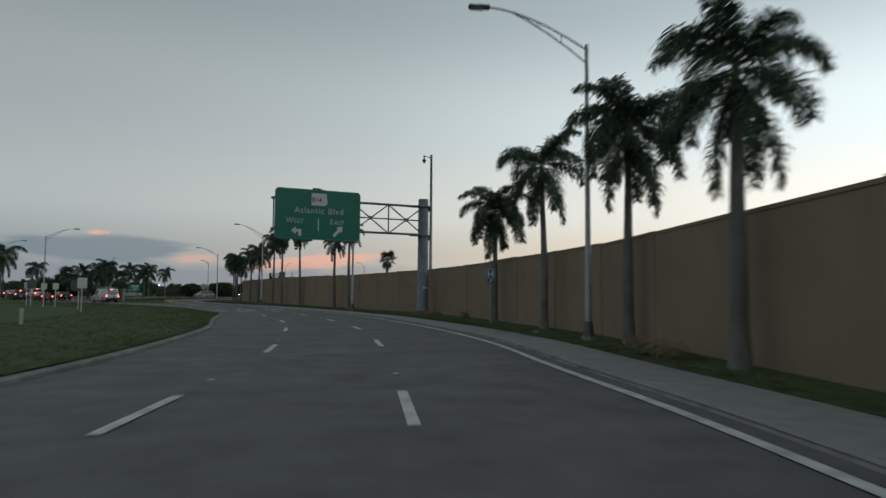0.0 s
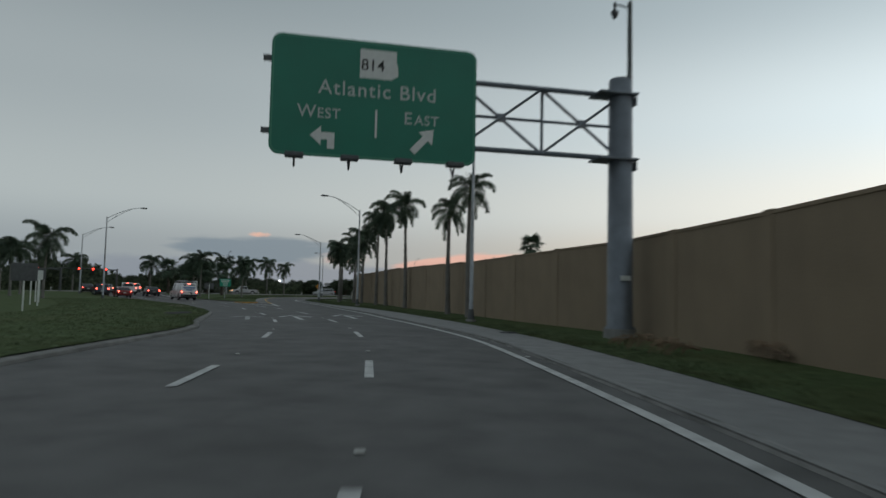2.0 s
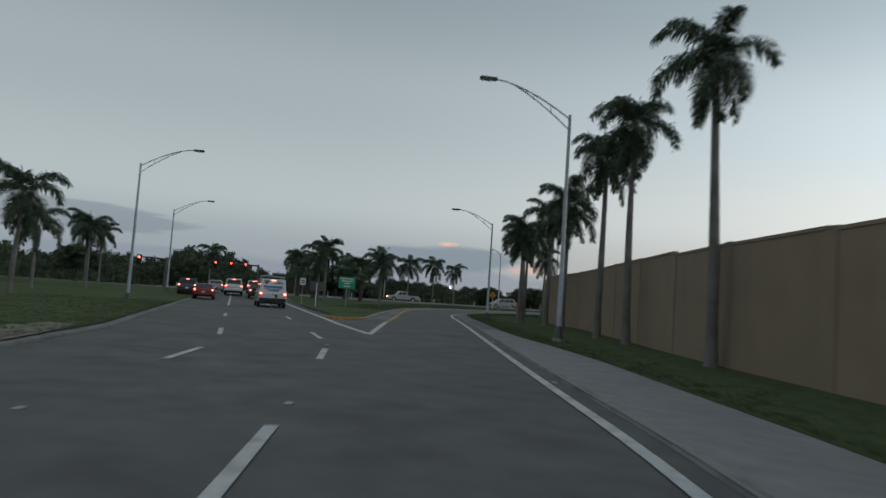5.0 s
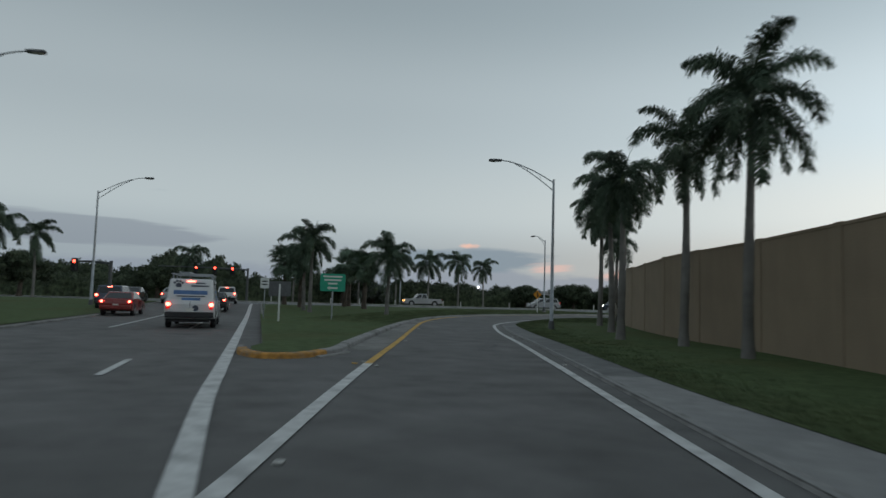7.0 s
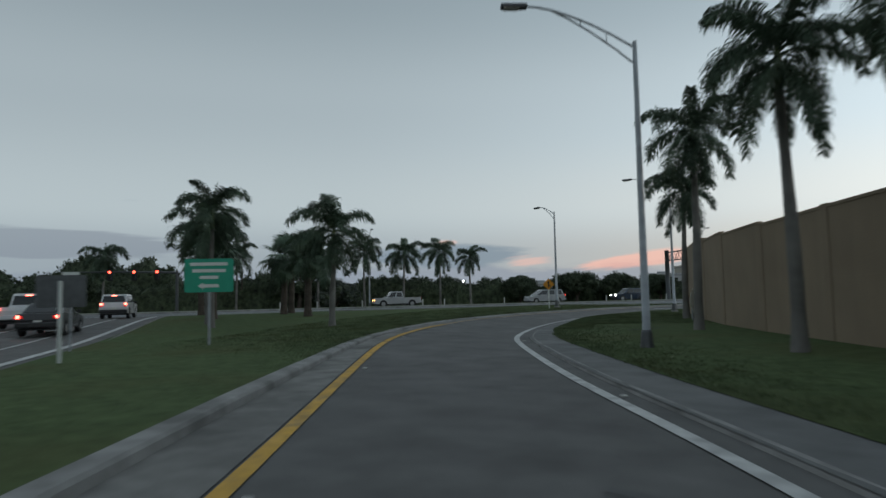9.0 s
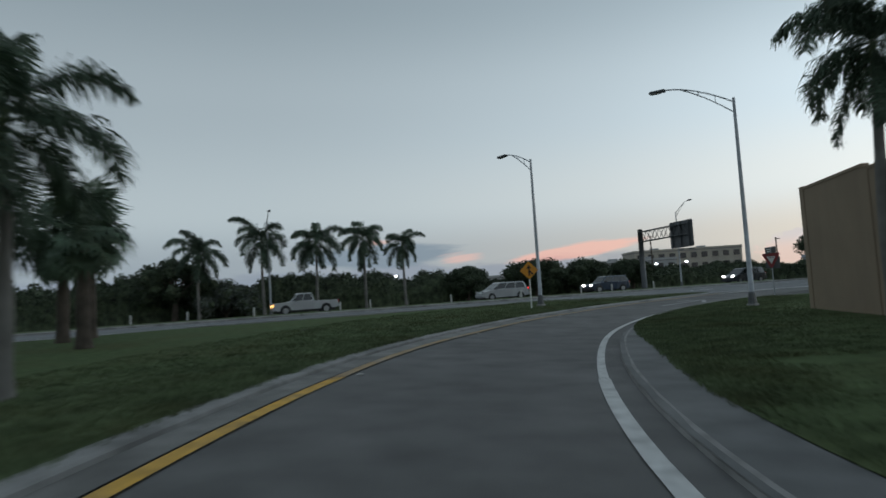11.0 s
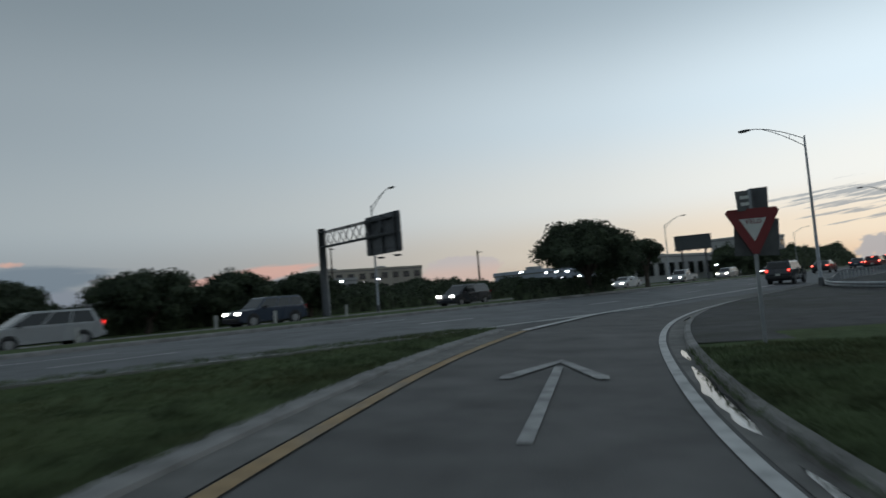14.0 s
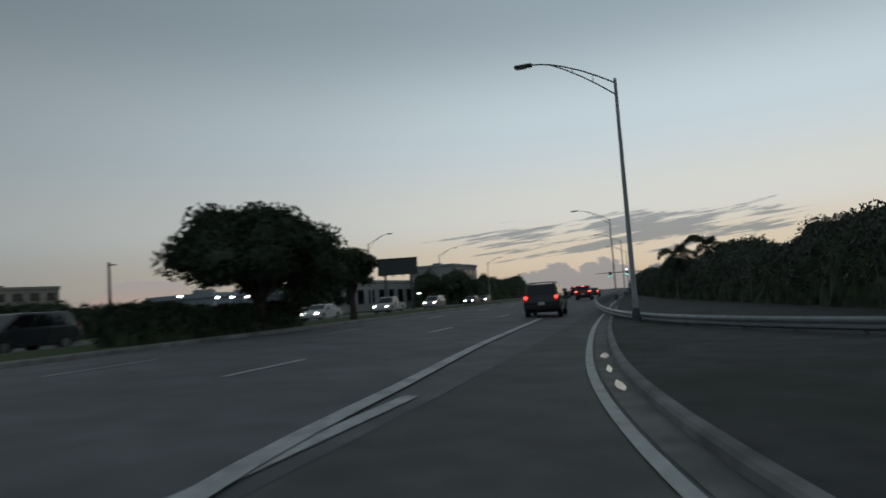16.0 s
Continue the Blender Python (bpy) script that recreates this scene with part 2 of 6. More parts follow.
def part(name, bm, material, parent=None, label="", smooth=False, at=None):
    me = bpy.data.meshes.new(name)
    bm.to_mesh(me)
    bm.free()
    for mm in material if isinstance(material, (list, tuple)) else (material,):
        me.materials.append(mm)
    if smooth:
        for p in me.polygons:
            p.use_smooth = True
    ob = new(name, me)
    if parent is not None:
        ob.parent = parent
    if at is not None:
        ob.matrix_basis = at
    if label:
        tagged(ob, label)
    return ob


def thing(name, m, label, category, group="", kind=""):
    ob = new(name)
    ob.empty_display_size = 0.3
    ob.matrix_basis = m
    return tagged(ob, label, category, group, kind)


def boxes(*specs, bevel=0.0):
    """Boxes of (cx, cy, cz, sx, sy, sz) in one bmesh."""
    bm = bmesh.new()
    for cx, cy, cz, sx, sy, sz in specs:
        r = bmesh.ops.create_cube(bm, size=1.0)
        bmesh.ops.scale(bm, vec=(sx, sy, sz), verts=r["verts"])
        bmesh.ops.translate(bm, vec=(cx, cy, cz), verts=r["verts"])
    if bevel:
        bmesh.ops.bevel(bm, geom=list(bm.edges), offset=bevel, segments=2, affect="EDGES", profile=0.5)
    return bm


def tube(bm, pts, radii, seg=8, cap=True):
    """A round tube along points, into bm."""
    rings = []
    pts = [Vector(p) for p in pts]
    a = None
    for i, p in enumerate(pts):
        d = (pts[min(i + 1, len(pts) - 1)] - pts[max(i - 1, 0)]).normalized()
        if a is None:
            a = d.cross(Vector((0, 0, 1)))
            if a.length < 1e-3:
                a = d.cross(Vector((1, 0, 0)))
        else:
            a = a - d * a.dot(d)
        a.normalize()
        c = a.cross(d)
        r = radii[i] if isinstance(radii, (list, tuple)) else radii
        rings.append([bm.verts.new(p + (a * math.cos(t) + c * math.sin(t)) * r) for t in (2 * math.pi * k / seg for k in range(seg))])
    for p, q in zip(rings, rings[1:]):
        for k in range(seg):
            bm.faces.new((p[k], p[(k + 1) % seg], q[(k + 1) % seg], q[k]))
    if cap:
        bm.faces.new(rings[0])
        bm.faces.new(list(reversed(rings[-1])))
    return bm


def prism(outline, depth, bm=None, axis="y"):
    """An outline in x and z, given depth along y (from 0 to depth)."""
    bm = bm or bmesh.new()
    f = [bm.verts.new((x, 0, z)) for x, z in outline]
    k = [bm.verts.new((x, depth, z)) for x, z in outline]
    nn = len(f)
    bm.faces.new(list(reversed(f)) if depth > 0 else f)
    bm.faces.new(k if depth > 0 else list(reversed(k)))
    for i in range(nn):
        bm.faces.new((f[i], f[(i + 1) % nn], k[(i + 1) % nn], k[i]))
    bmesh.ops.recalc_face_normals(bm, faces=list(bm.faces))
    return bm


def rounded(w, h, r, seg=5):
    out = []
    for cx, cz, a0 in ((w / 2 - r, h / 2 - r, 0), (-w / 2 + r, h / 2 - r, 90), (-w / 2 + r, -h / 2 + r, 180), (w / 2 - r, -h / 2 + r, 270)):
        for k in range(seg + 1):
            a = radians(a0 + 90 * k / seg)
            out.append((cx + r * math.cos(a), cz + r * math.sin(a)))
    return out


def lettering(name, text, size, material, parent, m, spacing=1.0, label=""):
    cu = bpy.data.curves.new(name, "FONT")
    cu.body, cu.size, cu.align_x, cu.align_y = text, size, "CENTER", "CENTER"
    cu.extrude, cu.space_character, cu.offset = 0.004, spacing, size * 0.006
    cu.materials.append(material)
    ob = new(name, cu)
    ob.parent = parent
    ob.matrix_basis = m
    return tagged(ob, label) if label else ob


# ---------------------------------------------------------------- plan
AT0, AD, AN = Vector((-47.6, 173.0)), Vector((0.67, 0.743)).normalized(), Vector((-0.743, 0.67)).normalized()
MK0, MD, MN = Vector((-43.0, 77.7)), Vector((-0.766, 0.643)).normalized(), Vector((0.643, 0.766)).normalized()


def avenue(u, v):
    """A place on the cross street: u along it, v to its far side, from the line at its near edge."""
    p = AT0 + AD * u + AN * v
    return p.x, p.y


def mainroad(s, nn):
    """A place on the road to the signals: s along it, nn to the right from its left kerb."""
    p = MK0 + MD * s + MN * nn
    return p.x, p.y


def spline(points, step=1.5):
    """A smooth line through points, evenly stepped."""
    pts = [Vector(p) for p in points]
    pts = [pts[0] * 2 - pts[1]] + pts + [pts[-1] * 2 - pts[-2]]
    out = []
    for i in range(1, len(pts) - 2):
        a, b, c, d = pts[i - 1:i + 3]
        k = max(2, int((c - b).length / step))
        for j in range(k):
            t = j / k
            out.append(0.5 * (2 * b + (c - a) * t + (2 * a - 5 * b + 4 * c - d) * t * t + (3 * b - a - 3 * c + d) * t ** 3))
    return out + [pts[-2]]


def eased(line, rounds=6):
    """The line with its small kinks rubbed out."""
    for _ in range(rounds):
        line = [line[0]] + [(a + b * 2 + c) / 4 for a, b, c in zip(line, line[1:], line[2:])] + [line[-1]]
    return line


def offset(line, d):
    """The line moved d to its right."""
    out = []
    for i, p in enumerate(line):
        t = (line[min(i + 1, len(line) - 1)] - line[max(i - 1, 0)]).normalized()
        out.append(p + Vector((t.y, -t.x)) * d)
    return out


# the white line at the right edge of the road and ramp, all along the drive
RIGHT = eased(spline([(12.0, -28), (9.2, -10), (7.75, 0.0), (6.75, 6.8), (6.1, 10.2), (5.2, 13.9), (3.95, 20.3), (3.1, 23.4), (1.9, 27.2), (-0.2, 33.0), (-2.6, 38.9), (-5.75, 46.1), (-8.4, 50.9), (-12.3, 57.2), (-15.7, 62.35), (-19.15, 68.0), (-21.85, 71.9), (-26.3, 78.4), (-33.7, 89.3), (-36.0, 92.7), (-38.35, 96.1), (-41.7, 101.0), (-45.0, 105.6), (-49.6, 112.8), (-51.4, 116.2), (-53.3, 121.7), (-54.55, 126.7), (-55.35, 130.9), (-55.7, 136.0), (-55.6, 140.8), (-54.95, 146.0), (-53.6, 151.5), (-52.05, 156.7), (-50.1, 161.6), (-47.5, 166.5), (-45.4, 169.7), (-43.2, 172.7), (-37.8, 179.4), (-32, 186.2), (-24, 195.3), (0, 222.5), (60, 289), (180, 422)], 0.9))
# the yellow line at the left edge of the ramp
RAMP_LEFT = eased(spline([(-33.2, 80.6), (-36.95, 86.0), (-39.2, 89.3), (-41.35, 92.5), (-44.0, 96.5), (-48.3, 102.9), (-53.0, 110.2), (-54.75, 113.7), (-57.0, 119.4), (-58.4, 124.4), (-59.15, 129.0), (-59.4, 132.0), (-59.6, 135.5), (-59.5, 139.7), (-59.25, 142.3), (-58.65, 146.1), (-57.5, 151.6), (-57.15, 152.9), (-56.5, 155.3), (-55.6, 157.7), (-54.8, 160.0)], 0.9))
LEFT_KERB = spline([(-1.5, -28), (-2.4, -10), (-3.5, 5), (-4.4, 12.0), (-6.0, 19), (-8.5, 27.6), (-12.2, 36.4), (-16, 46.1), (-19.5, 51.2), (-25.5, 60.3), (-31.4, 66.8), (-36.5, 72.2), (-43, 77.7), mainroad(30, 0), mainroad(62, 0)])

RISE = [Vector(p) for p in ((-42.4, 91.7), (-48.9, 103.4), (-55.6, 114.6), (-59.2, 124.3), (-60.3, 131), (-60.3, 138), (-59.2, 146), (-57.5, 153), (-54.7, 161), (-49.4, 170.2), (-43.4, 177.8), (-35.0, 187.6), (60, 292))]
# the ramp's inner edge, from which its road leans up to the outside of the bend
LEAN = [Vector(p) for p in ((-40, 98.6), (-45.0, 105.6), (-49.6, 112.8), (-53.3, 121.7), (-55.35, 130.9), (-55.6, 140.8), (-53.6, 151.5), (-50.1, 161.6), (-45.4, 169.7), (-37.8, 179.4), (-24, 195.3), (60, 289))]


def side_of(line, p):
    """How far p lies from a line, and on which side (over 0: to its left)."""
    best, side = 1e9, 0
    for a, b in zip(line, line[1:]):
        d = b - a
        q = min(max((p - a).dot(d) / d.length_squared, 0), 1)
        w = p - (a + d * q)
        if w.length < best:
            best, side = w.length, d.x * w.y - d.y * w.x
    return best, side


def ease(t):
    t = min(1.0, max(0.0, t))
    return t * t * (3 - 2 * t)


def height(x, y):
    """The lie of the land: level along the first road, a banked ramp, and a gentle rise to the cross street."""
    if y < 98:
        return 0.0
    p = Vector((x, y))
    v = (p - AT0).dot(AN)
    far, side = side_of(LEAN, p)
    bank = 0.0
    if side > 0:
        out = ease((y - 118) / 14)
        bank = 0.057 * min(far - 0.5 if far > 1 else far * far / 2, 4.2) * ease((y - 98) / 20) * (out + (1 - out) * (1 - ease((far - 5.5) / 9)))
    if v < -34:
        return bank
    best, side = side_of(RISE, p)
    if side <= 0:
        return bank
    lift = 0.045 * (best * best / 6 if best < 3 else best - 1.5)
    return bank + min(lift, max(0.0, 0.45 * ease((v + 34) / 26) - bank)) - 0.2 * min(1.0, max(0.0, (v - 16) / 10))


def ribbon(name, left, right, lift, material, parent=None, label="", category="", kind="structure", across=1):
    """A sheet between two lines of equal count, draped on the land."""
    bm = bmesh.new()
    rows = []
    for a, b in zip(left, right):
        row = []
        for k in range(across + 1):
            p = a.lerp(b, k / across)
            row.append(bm.verts.new((p.x, p.y, height(p.x, p.y) + (lift[k] if isinstance(lift, list) else lift(k, a) if callable(lift) else lift))))
        rows.append(row)
    for r, s in zip(rows, rows[1:]):
        for k in range(across):
            bm.faces.new((r[k], r[k + 1], s[k + 1], s[k]))
    bmesh.ops.recalc_face_normals(bm, faces=list(bm.faces))
    up = sum(f.normal.z for f in bm.faces)
    if up < 0:
        bmesh.ops.reverse_faces(bm, faces=list(bm.faces))
    ob = part(name, bm, material, parent)
    if parent is None:
        tagged(ob, label, category, "", kind)
    return ob


def kerb(name, line, width, lift, material, label, low=0.0):
    """A raised kerb with a rolled front, to the left of the line."""
    bm = bmesh.new()
    rise = lift if callable(lift) else lambda x, y: lift
    ins = (0.0, 0.02, 0.06, width, width)
    rows = []
    lines = [offset(line, -d) for d in ins]
    for i in range(len(line)):
        row = []
        up = rise(line[i].x, line[i].y)
        prof = list(zip(ins, (low - 0.02, up * 0.75, up, up + 0.01, -0.1)))
        for (d, z), ln in zip(prof, lines):
            wob = 0.006 * noise.noise((ln[i].x * 0.7, ln[i].y * 0.7, d))
            row.append(bm.verts.new((ln[i].x, ln[i].y, height(line[i].x, line[i].y) + z + wob)))
        rows.append(row)
    for r, s in zip(rows, rows[1:]):
        for k in range(len(prof) - 1):
            bm.faces.new((r[k], s[k], s[k + 1], r[k + 1]))
    bm.faces.new(rows[0])
    bm.faces.new(list(reversed(rows[-1])))
    bmesh.ops.recalc_face_normals(bm, faces=list(bm.faces))
    if sum(f.normal.z for f in bm.faces) < 0:
        bmesh.ops.reverse_faces(bm, faces=list(bm.faces))
    return tagged(part(name, bm, material), label, "kerb", "", "structure")


def sheet(name, outline, lift, material, label, category, step=4.0, rough=0.0, kind="structure"):
    """A sheet that fills an outline, draped on the land."""
    from_ = [Vector((p[0], p[1])) for p in outline]
    dense = []
    for a, b in zip(from_, from_[1:] + from_[:1]):
        k = max(1, int((b - a).length / step))
        dense += [a.lerp(b, j / k) for j in range(k)]
    edges = [(i, (i + 1) % len(dense)) for i in range(len(dense))]
    xs, ys = [p.x for p in dense], [p.y for p in dense]
    pts = list(dense)
    nx, ny = int((max(xs) - min(xs)) / step), int((max(ys) - min(ys)) / step)
    for i in range(1, nx):
        for j in range(1, ny):
            pts.append(Vector((min(xs) + i * step + 0.3 * step * (j % 2), min(ys) + j * step)))
    v, _, faces, *_ = delaunay_2d_cdt(pts, edges, [], 1, 1e-5)
    bm = bmesh.new()
    n0 = len(dense)
    vs = []
    for i, p in enumerate(v):
        z = height(p.x, p.y) + (lift(p.x, p.y) if callable(lift) else lift)
        if rough and i >= n0:
            z += rough * noise.noise((p.x * 0.23, p.y * 0.23, 0.5))
        vs.append(bm.verts.new((p.x, p.y, z)))
    for f in faces:
        bm.faces.new([vs[i] for i in f])
    bmesh.ops.recalc_face_normals(bm, faces=list(bm.faces))
    bm.normal_update()
    if sum(f.normal.z for f in bm.faces) < 0:
        bmesh.ops.reverse_faces(bm, faces=list(bm.faces))
    for vtx in [q for q in bm.verts if not q.link_faces]:
        bm.verts.remove(vtx)
    return tagged(part(name, bm, material), label, category, "", kind)


def clip(line, lo, hi):
    return [p for p in line if lo <= p.y <= hi]


# ---------------------------------------------------------------- ground and roads
def ground():
    """One sheet of land that reaches the horizon."""
    bm = bmesh.new()
    coords = lambda c, r: [c - 2600, c - 900, c - 400] + [c + k for k in range(-r, r + 1, 12)] + [c + 400, c + 900, c + 2600]
    gx, gy = coords(-40, 240), coords(140, 240)
    grid = [[bm.verts.new((x, y, height(x, y) - (0.45 if -130 < x < 20 and 80 < y < 240 else 0.08))) for y in gy] for x in gx]
    for i in range(len(gx) - 1):
        for j in range(len(gy) - 1):
            bm.faces.new((grid[i][j], grid[i + 1][j], grid[i + 1][j + 1], grid[i][j + 1]))
    tagged(part("ground", bm, SOIL), "flat dark soil and scrub reaching to the horizon", "ground", "", "structure")


ground()


def shifted(line, f):
    """The line moved to its right by f(y) at each of its points."""
    return [p + (q - p) * f(p.y) for p, q in zip(line, offset(line, 1.0))]


def kerb_off(y):
    return 0.44 - 0.07 * ease((y - 112) / 18) + 0.10 * ease((y - 150) / 8) - 0.02 * ease((y - 166) / 10)


def island_off(y):
    """How far the island's kerb stands back from the ramp's left line."""
    return 1.15 - 0.57 * ease((y - 97) / 18)


def island_lift(x, y):
    """How high the island's kerb and lawn stand: the kerb sinks along the ramp."""
    return 0.15 - 0.075 * ease((y - 99) / 18)


right_gutter = shifted(RIGHT, lambda y: kerb_off(y) + 0.03)
road_outline = clip(right_gutter, -30, 240) + [Vector(avenue(70, -1.78)), Vector(avenue(0, -1.78)), Vector(avenue(-60, -1.78)), Vector(mainroad(66, 10)), Vector(mainroad(66, 0))] + list(reversed(LEFT_KERB))
sheet("road", road_outline, 0.0, ASPHALT, "dark grey asphalt road with worn tyre tracks", "road", 1.3)
US = [k * 2.5 for k in range(-104, 168)]


def far_v(u):
    """Where the far carriageway begins: the median widens to the east."""
    return 17.4 + 2.6 * min(1.0, max(0.0, u / 26.0))


a_line = [Vector(avenue(u, -1.8)) for u in US]
b_line = [Vector(avenue(u, 10.6)) for u in US]
ribbon("road_avenue", a_line, b_line, 0.004, ASPHALT_PALE, None, "weathered grey asphalt of the cross street", "road", across=12)
c_line = [Vector(avenue(u, far_v(u))) for u in US]
d_line = [Vector(avenue(u, far_v(u) + 8.6)) for u in US]
ribbon("road_avenue_far", c_line, d_line, 0.012, ASPHALT_PALE, None, "weathered grey asphalt carriageway beyond the median", "road", across=4)
UM = list(range(-78, 420, 4))
e_line = [Vector(avenue(u, 10.6)) for u in UM]
f_line = [Vector(avenue(u, far_v(u))) for u in UM]
ribbon("median_grass", offset(e_line, -0.3), offset(f_line, 0.3), 0.14, GRASS, None, "low strip of grass on the median", "grass", across=4)
kerb("median_kerb", e_line, 0.32, 0.15, KERB, "pale concrete kerb along the median")
kerb("median_kerb_far", list(reversed(f_line)), 0.32, 0.15, KERB, "pale concrete kerb along the back of the median")
ribbon("far_verge", [Vector(avenue(u, far_v(u) + 8.9)) for u in US], [Vector(avenue(u, 75)) for u in US], 0.10, GRASS, None, "dim grass verge across the street", "grass", across=6)
kerb("far_kerb", d_line, 0.3, 0.15, KERB, "pale concrete kerb at the far side of the street")

# left lawn, beyond the left kerb
lk = LEFT_KERB
kerb("left_kerb", lk, 0.26, 0.09, STAINED, "worn concrete kerb in front of the lawn")
lawn = [p for p in offset(lk, -0.3)]
ribbon("left_lawn", lawn, [p + Vector((-0.8, -0.6)) * 40 for p in lawn], 0.125, GRASS, None, "mown lawn left of the road", "grass", across=14)

# the island between ramp, road and cross street
island_right = [p for p in shifted(RAMP_LEFT, lambda y: -island_off(y) - 0.3) if p.y > 91.4]
nose_in = [Vector(p) for p in ((-44.0, 90.15), (-43.2, 89.5), (-42.4, 89.25), (-42.0, 89.65), (-41.95, 90.3), (-42.25, 91.1))]
m_edge = [Vector(mainroad(s, 9.2)) for s in range(10, 64, 3)]
back = [Vector(avenue(u, -2.1)) for u in range(-48, -16, 3)]
island = island_right[:-2] + list(reversed(back)) + list(reversed(m_edge)) + nose_in
sheet("island_lawn", island, lambda x, y: island_lift(x, y) - 0.01, GRASS, "mown grass island between the ramp and the cross street", "grass", 2.5, 0.03)
kerb("island_kerb", [p for p in shifted(RAMP_LEFT, lambda y: -island_off(y)) if p.y > 93.2], 0.32, island_lift, KERB, "chipped concrete kerb along the grass island")
gut = [p for p in RAMP_LEFT if p.y > 93]
ribbon("island_gutter", shifted(gut, lambda y: -island_off(y) - 0.01), shifted(gut, lambda y: -0.14), 0.012, STAINED, None, "stained concrete gutter beside the kerb", "gutter")
kerb("island_kerb_back", list(reversed(back)), 0.3, 0.1, KERB, "low concrete kerb along the cross street")
kerb("island_kerb_road", list(reversed(m_edge)), 0.2, 0.09, STAINED, "low concrete kerb facing the road to the signals")
nose = spline([(-44.1, 89.75), (-43.3, 89.2), (-42.3, 88.95), (-41.75, 89.5), (-41.7, 90.2), (-41.95, 91.0)], 0.3)
kerb("island_nose_kerb", nose, 0.26, 0.13, YELLOW_KERB, "rounded kerb nose with worn yellow paint")
tail = [p for p in shifted(RAMP_LEFT, lambda y: -island_off(y)) if p.y > 93.2]
kerb("island_nose_end", spline([(-41.95, 91.0), (-42.2, 91.75), (tail[0].x, tail[0].y)], 0.4), 0.3, 0.135, KERB, "chipped bare concrete kerb beside the painted nose")
kerb("island_nose_lip", spline([(-41.45, 90.25), (-41.65, 90.95), (-41.95, 91.75), (-42.2, 92.2)], 0.3), 0.16, 0.035, STAINED, "broken lip of concrete lying before the kerb")
kerb("island_nose_back", spline([(-45.6, 90.95), (-44.8, 90.3), (-44.1, 89.75)], 0.4), 0.2, 0.07, STAINED, "low crumbling concrete edge behind the nose")

# right side: gutter, sidewalk, verge
def walk_off(y):
    wide = 1.75 + 0.45 * ease((y - 48) / 14) - 1.15 * ease((y - 76) / 16) - 0.3 * ease((y - 106) / 16)
    return kerb_off(y) + 0.05 + wide * (1 - ease((y - 124) / 12))


walk_line = [p for p in RIGHT if p.y < 138.5]
sw_l, sw_r = shifted(walk_line, lambda y: kerb_off(y) + 0.02), shifted(walk_line, walk_off)
cut = max(i for i, p in enumerate(walk_line) if p.y < 91.5) if walk_line[0].y < walk_line[-1].y else min(i for i, p in enumerate(walk_line) if p.y < 91.5)
ribbon("sidewalk_path", sw_l[cut:] if walk_line[0].y < walk_line[-1].y else sw_l[:cut + 1], sw_r[cut:] if walk_line[0].y < walk_line[-1].y else sw_r[:cut + 1], 0.06, PATH_GREY, None, "dark grey worn path beside the ramp", "pavement", across=2)
ribbon("sidewalk", sw_l[:cut + 1] if walk_line[0].y < walk_line[-1].y else sw_l[cut:], sw_r[:cut + 1] if walk_line[0].y < walk_line[-1].y else sw_r[cut:], 0.06, CONCRETE, None, "pale grey concrete sidewalk", "pavement", across=2)
kerb("sidewalk_kerb", list(reversed(shifted([p for p in RIGHT if p.y < 138.5], kerb_off))), 0.16, 0.055, KERB, "low concrete edge of the sidewalk")
verge = [p for p in RIGHT if p.y < 240]
vl = shifted(verge, lambda y: walk_off(y) + 0.12 * ease((y - 134) / 5))
vr = offset(verge, 11.0)
k1 = [i for i, p in enumerate(verge) if p.y < 156]
k2 = [i for i, p in enumerate(verge) if p.y >= 153.5]
ribbon("right_verge", [vl[i] for i in k1], [vr[i] for i in k1], [0.07, 0.10, 0.13, 0.14, 0.12, 0.1], GRASS, None, "grass verge in front of the wall", "grass", across=5)
ribbon("right_slope", [vl[i] for i in k2], [offset(verge, 16.0)[i] for i in k2], lambda k, p: 0.095 + (0.0, -0.04, -0.13, -0.16, -0.16)[k] * ease((p.y - 154) / 9), SOIL, None, "bare dark ground behind the ramp kerb", "ground", across=4)
part_way = min(i for i, p in enumerate(RIGHT) if p.y > 153)
ramp_kerb = shifted([p for p in RIGHT if p.y < 200], kerb_off)
kerb("ramp_kerb", list(reversed([p for p in ramp_kerb[:part_way + 1] if p.y > 137])), 0.17, 0.12, STAINED, "weathered concrete kerb round the inside of the ramp")
kerb("ramp_kerb", list(reversed(ramp_kerb[part_way:])), 0.17, 0.12, KERB, "pale concrete kerb before the bare ground")
gut2 = [p for p in RIGHT if 135 < p.y < 200]
ribbon("ramp_gutter", offset(gut2, 0.13), shifted(gut2, lambda y: kerb_off(y) + 0.01), 0.010, STAINED, None, "stained concrete gutter inside the ramp", "gutter")
WET = mat("standing_water", (0.03, 0.032, 0.034), 0.04, vary=0.02, spec=0.9)


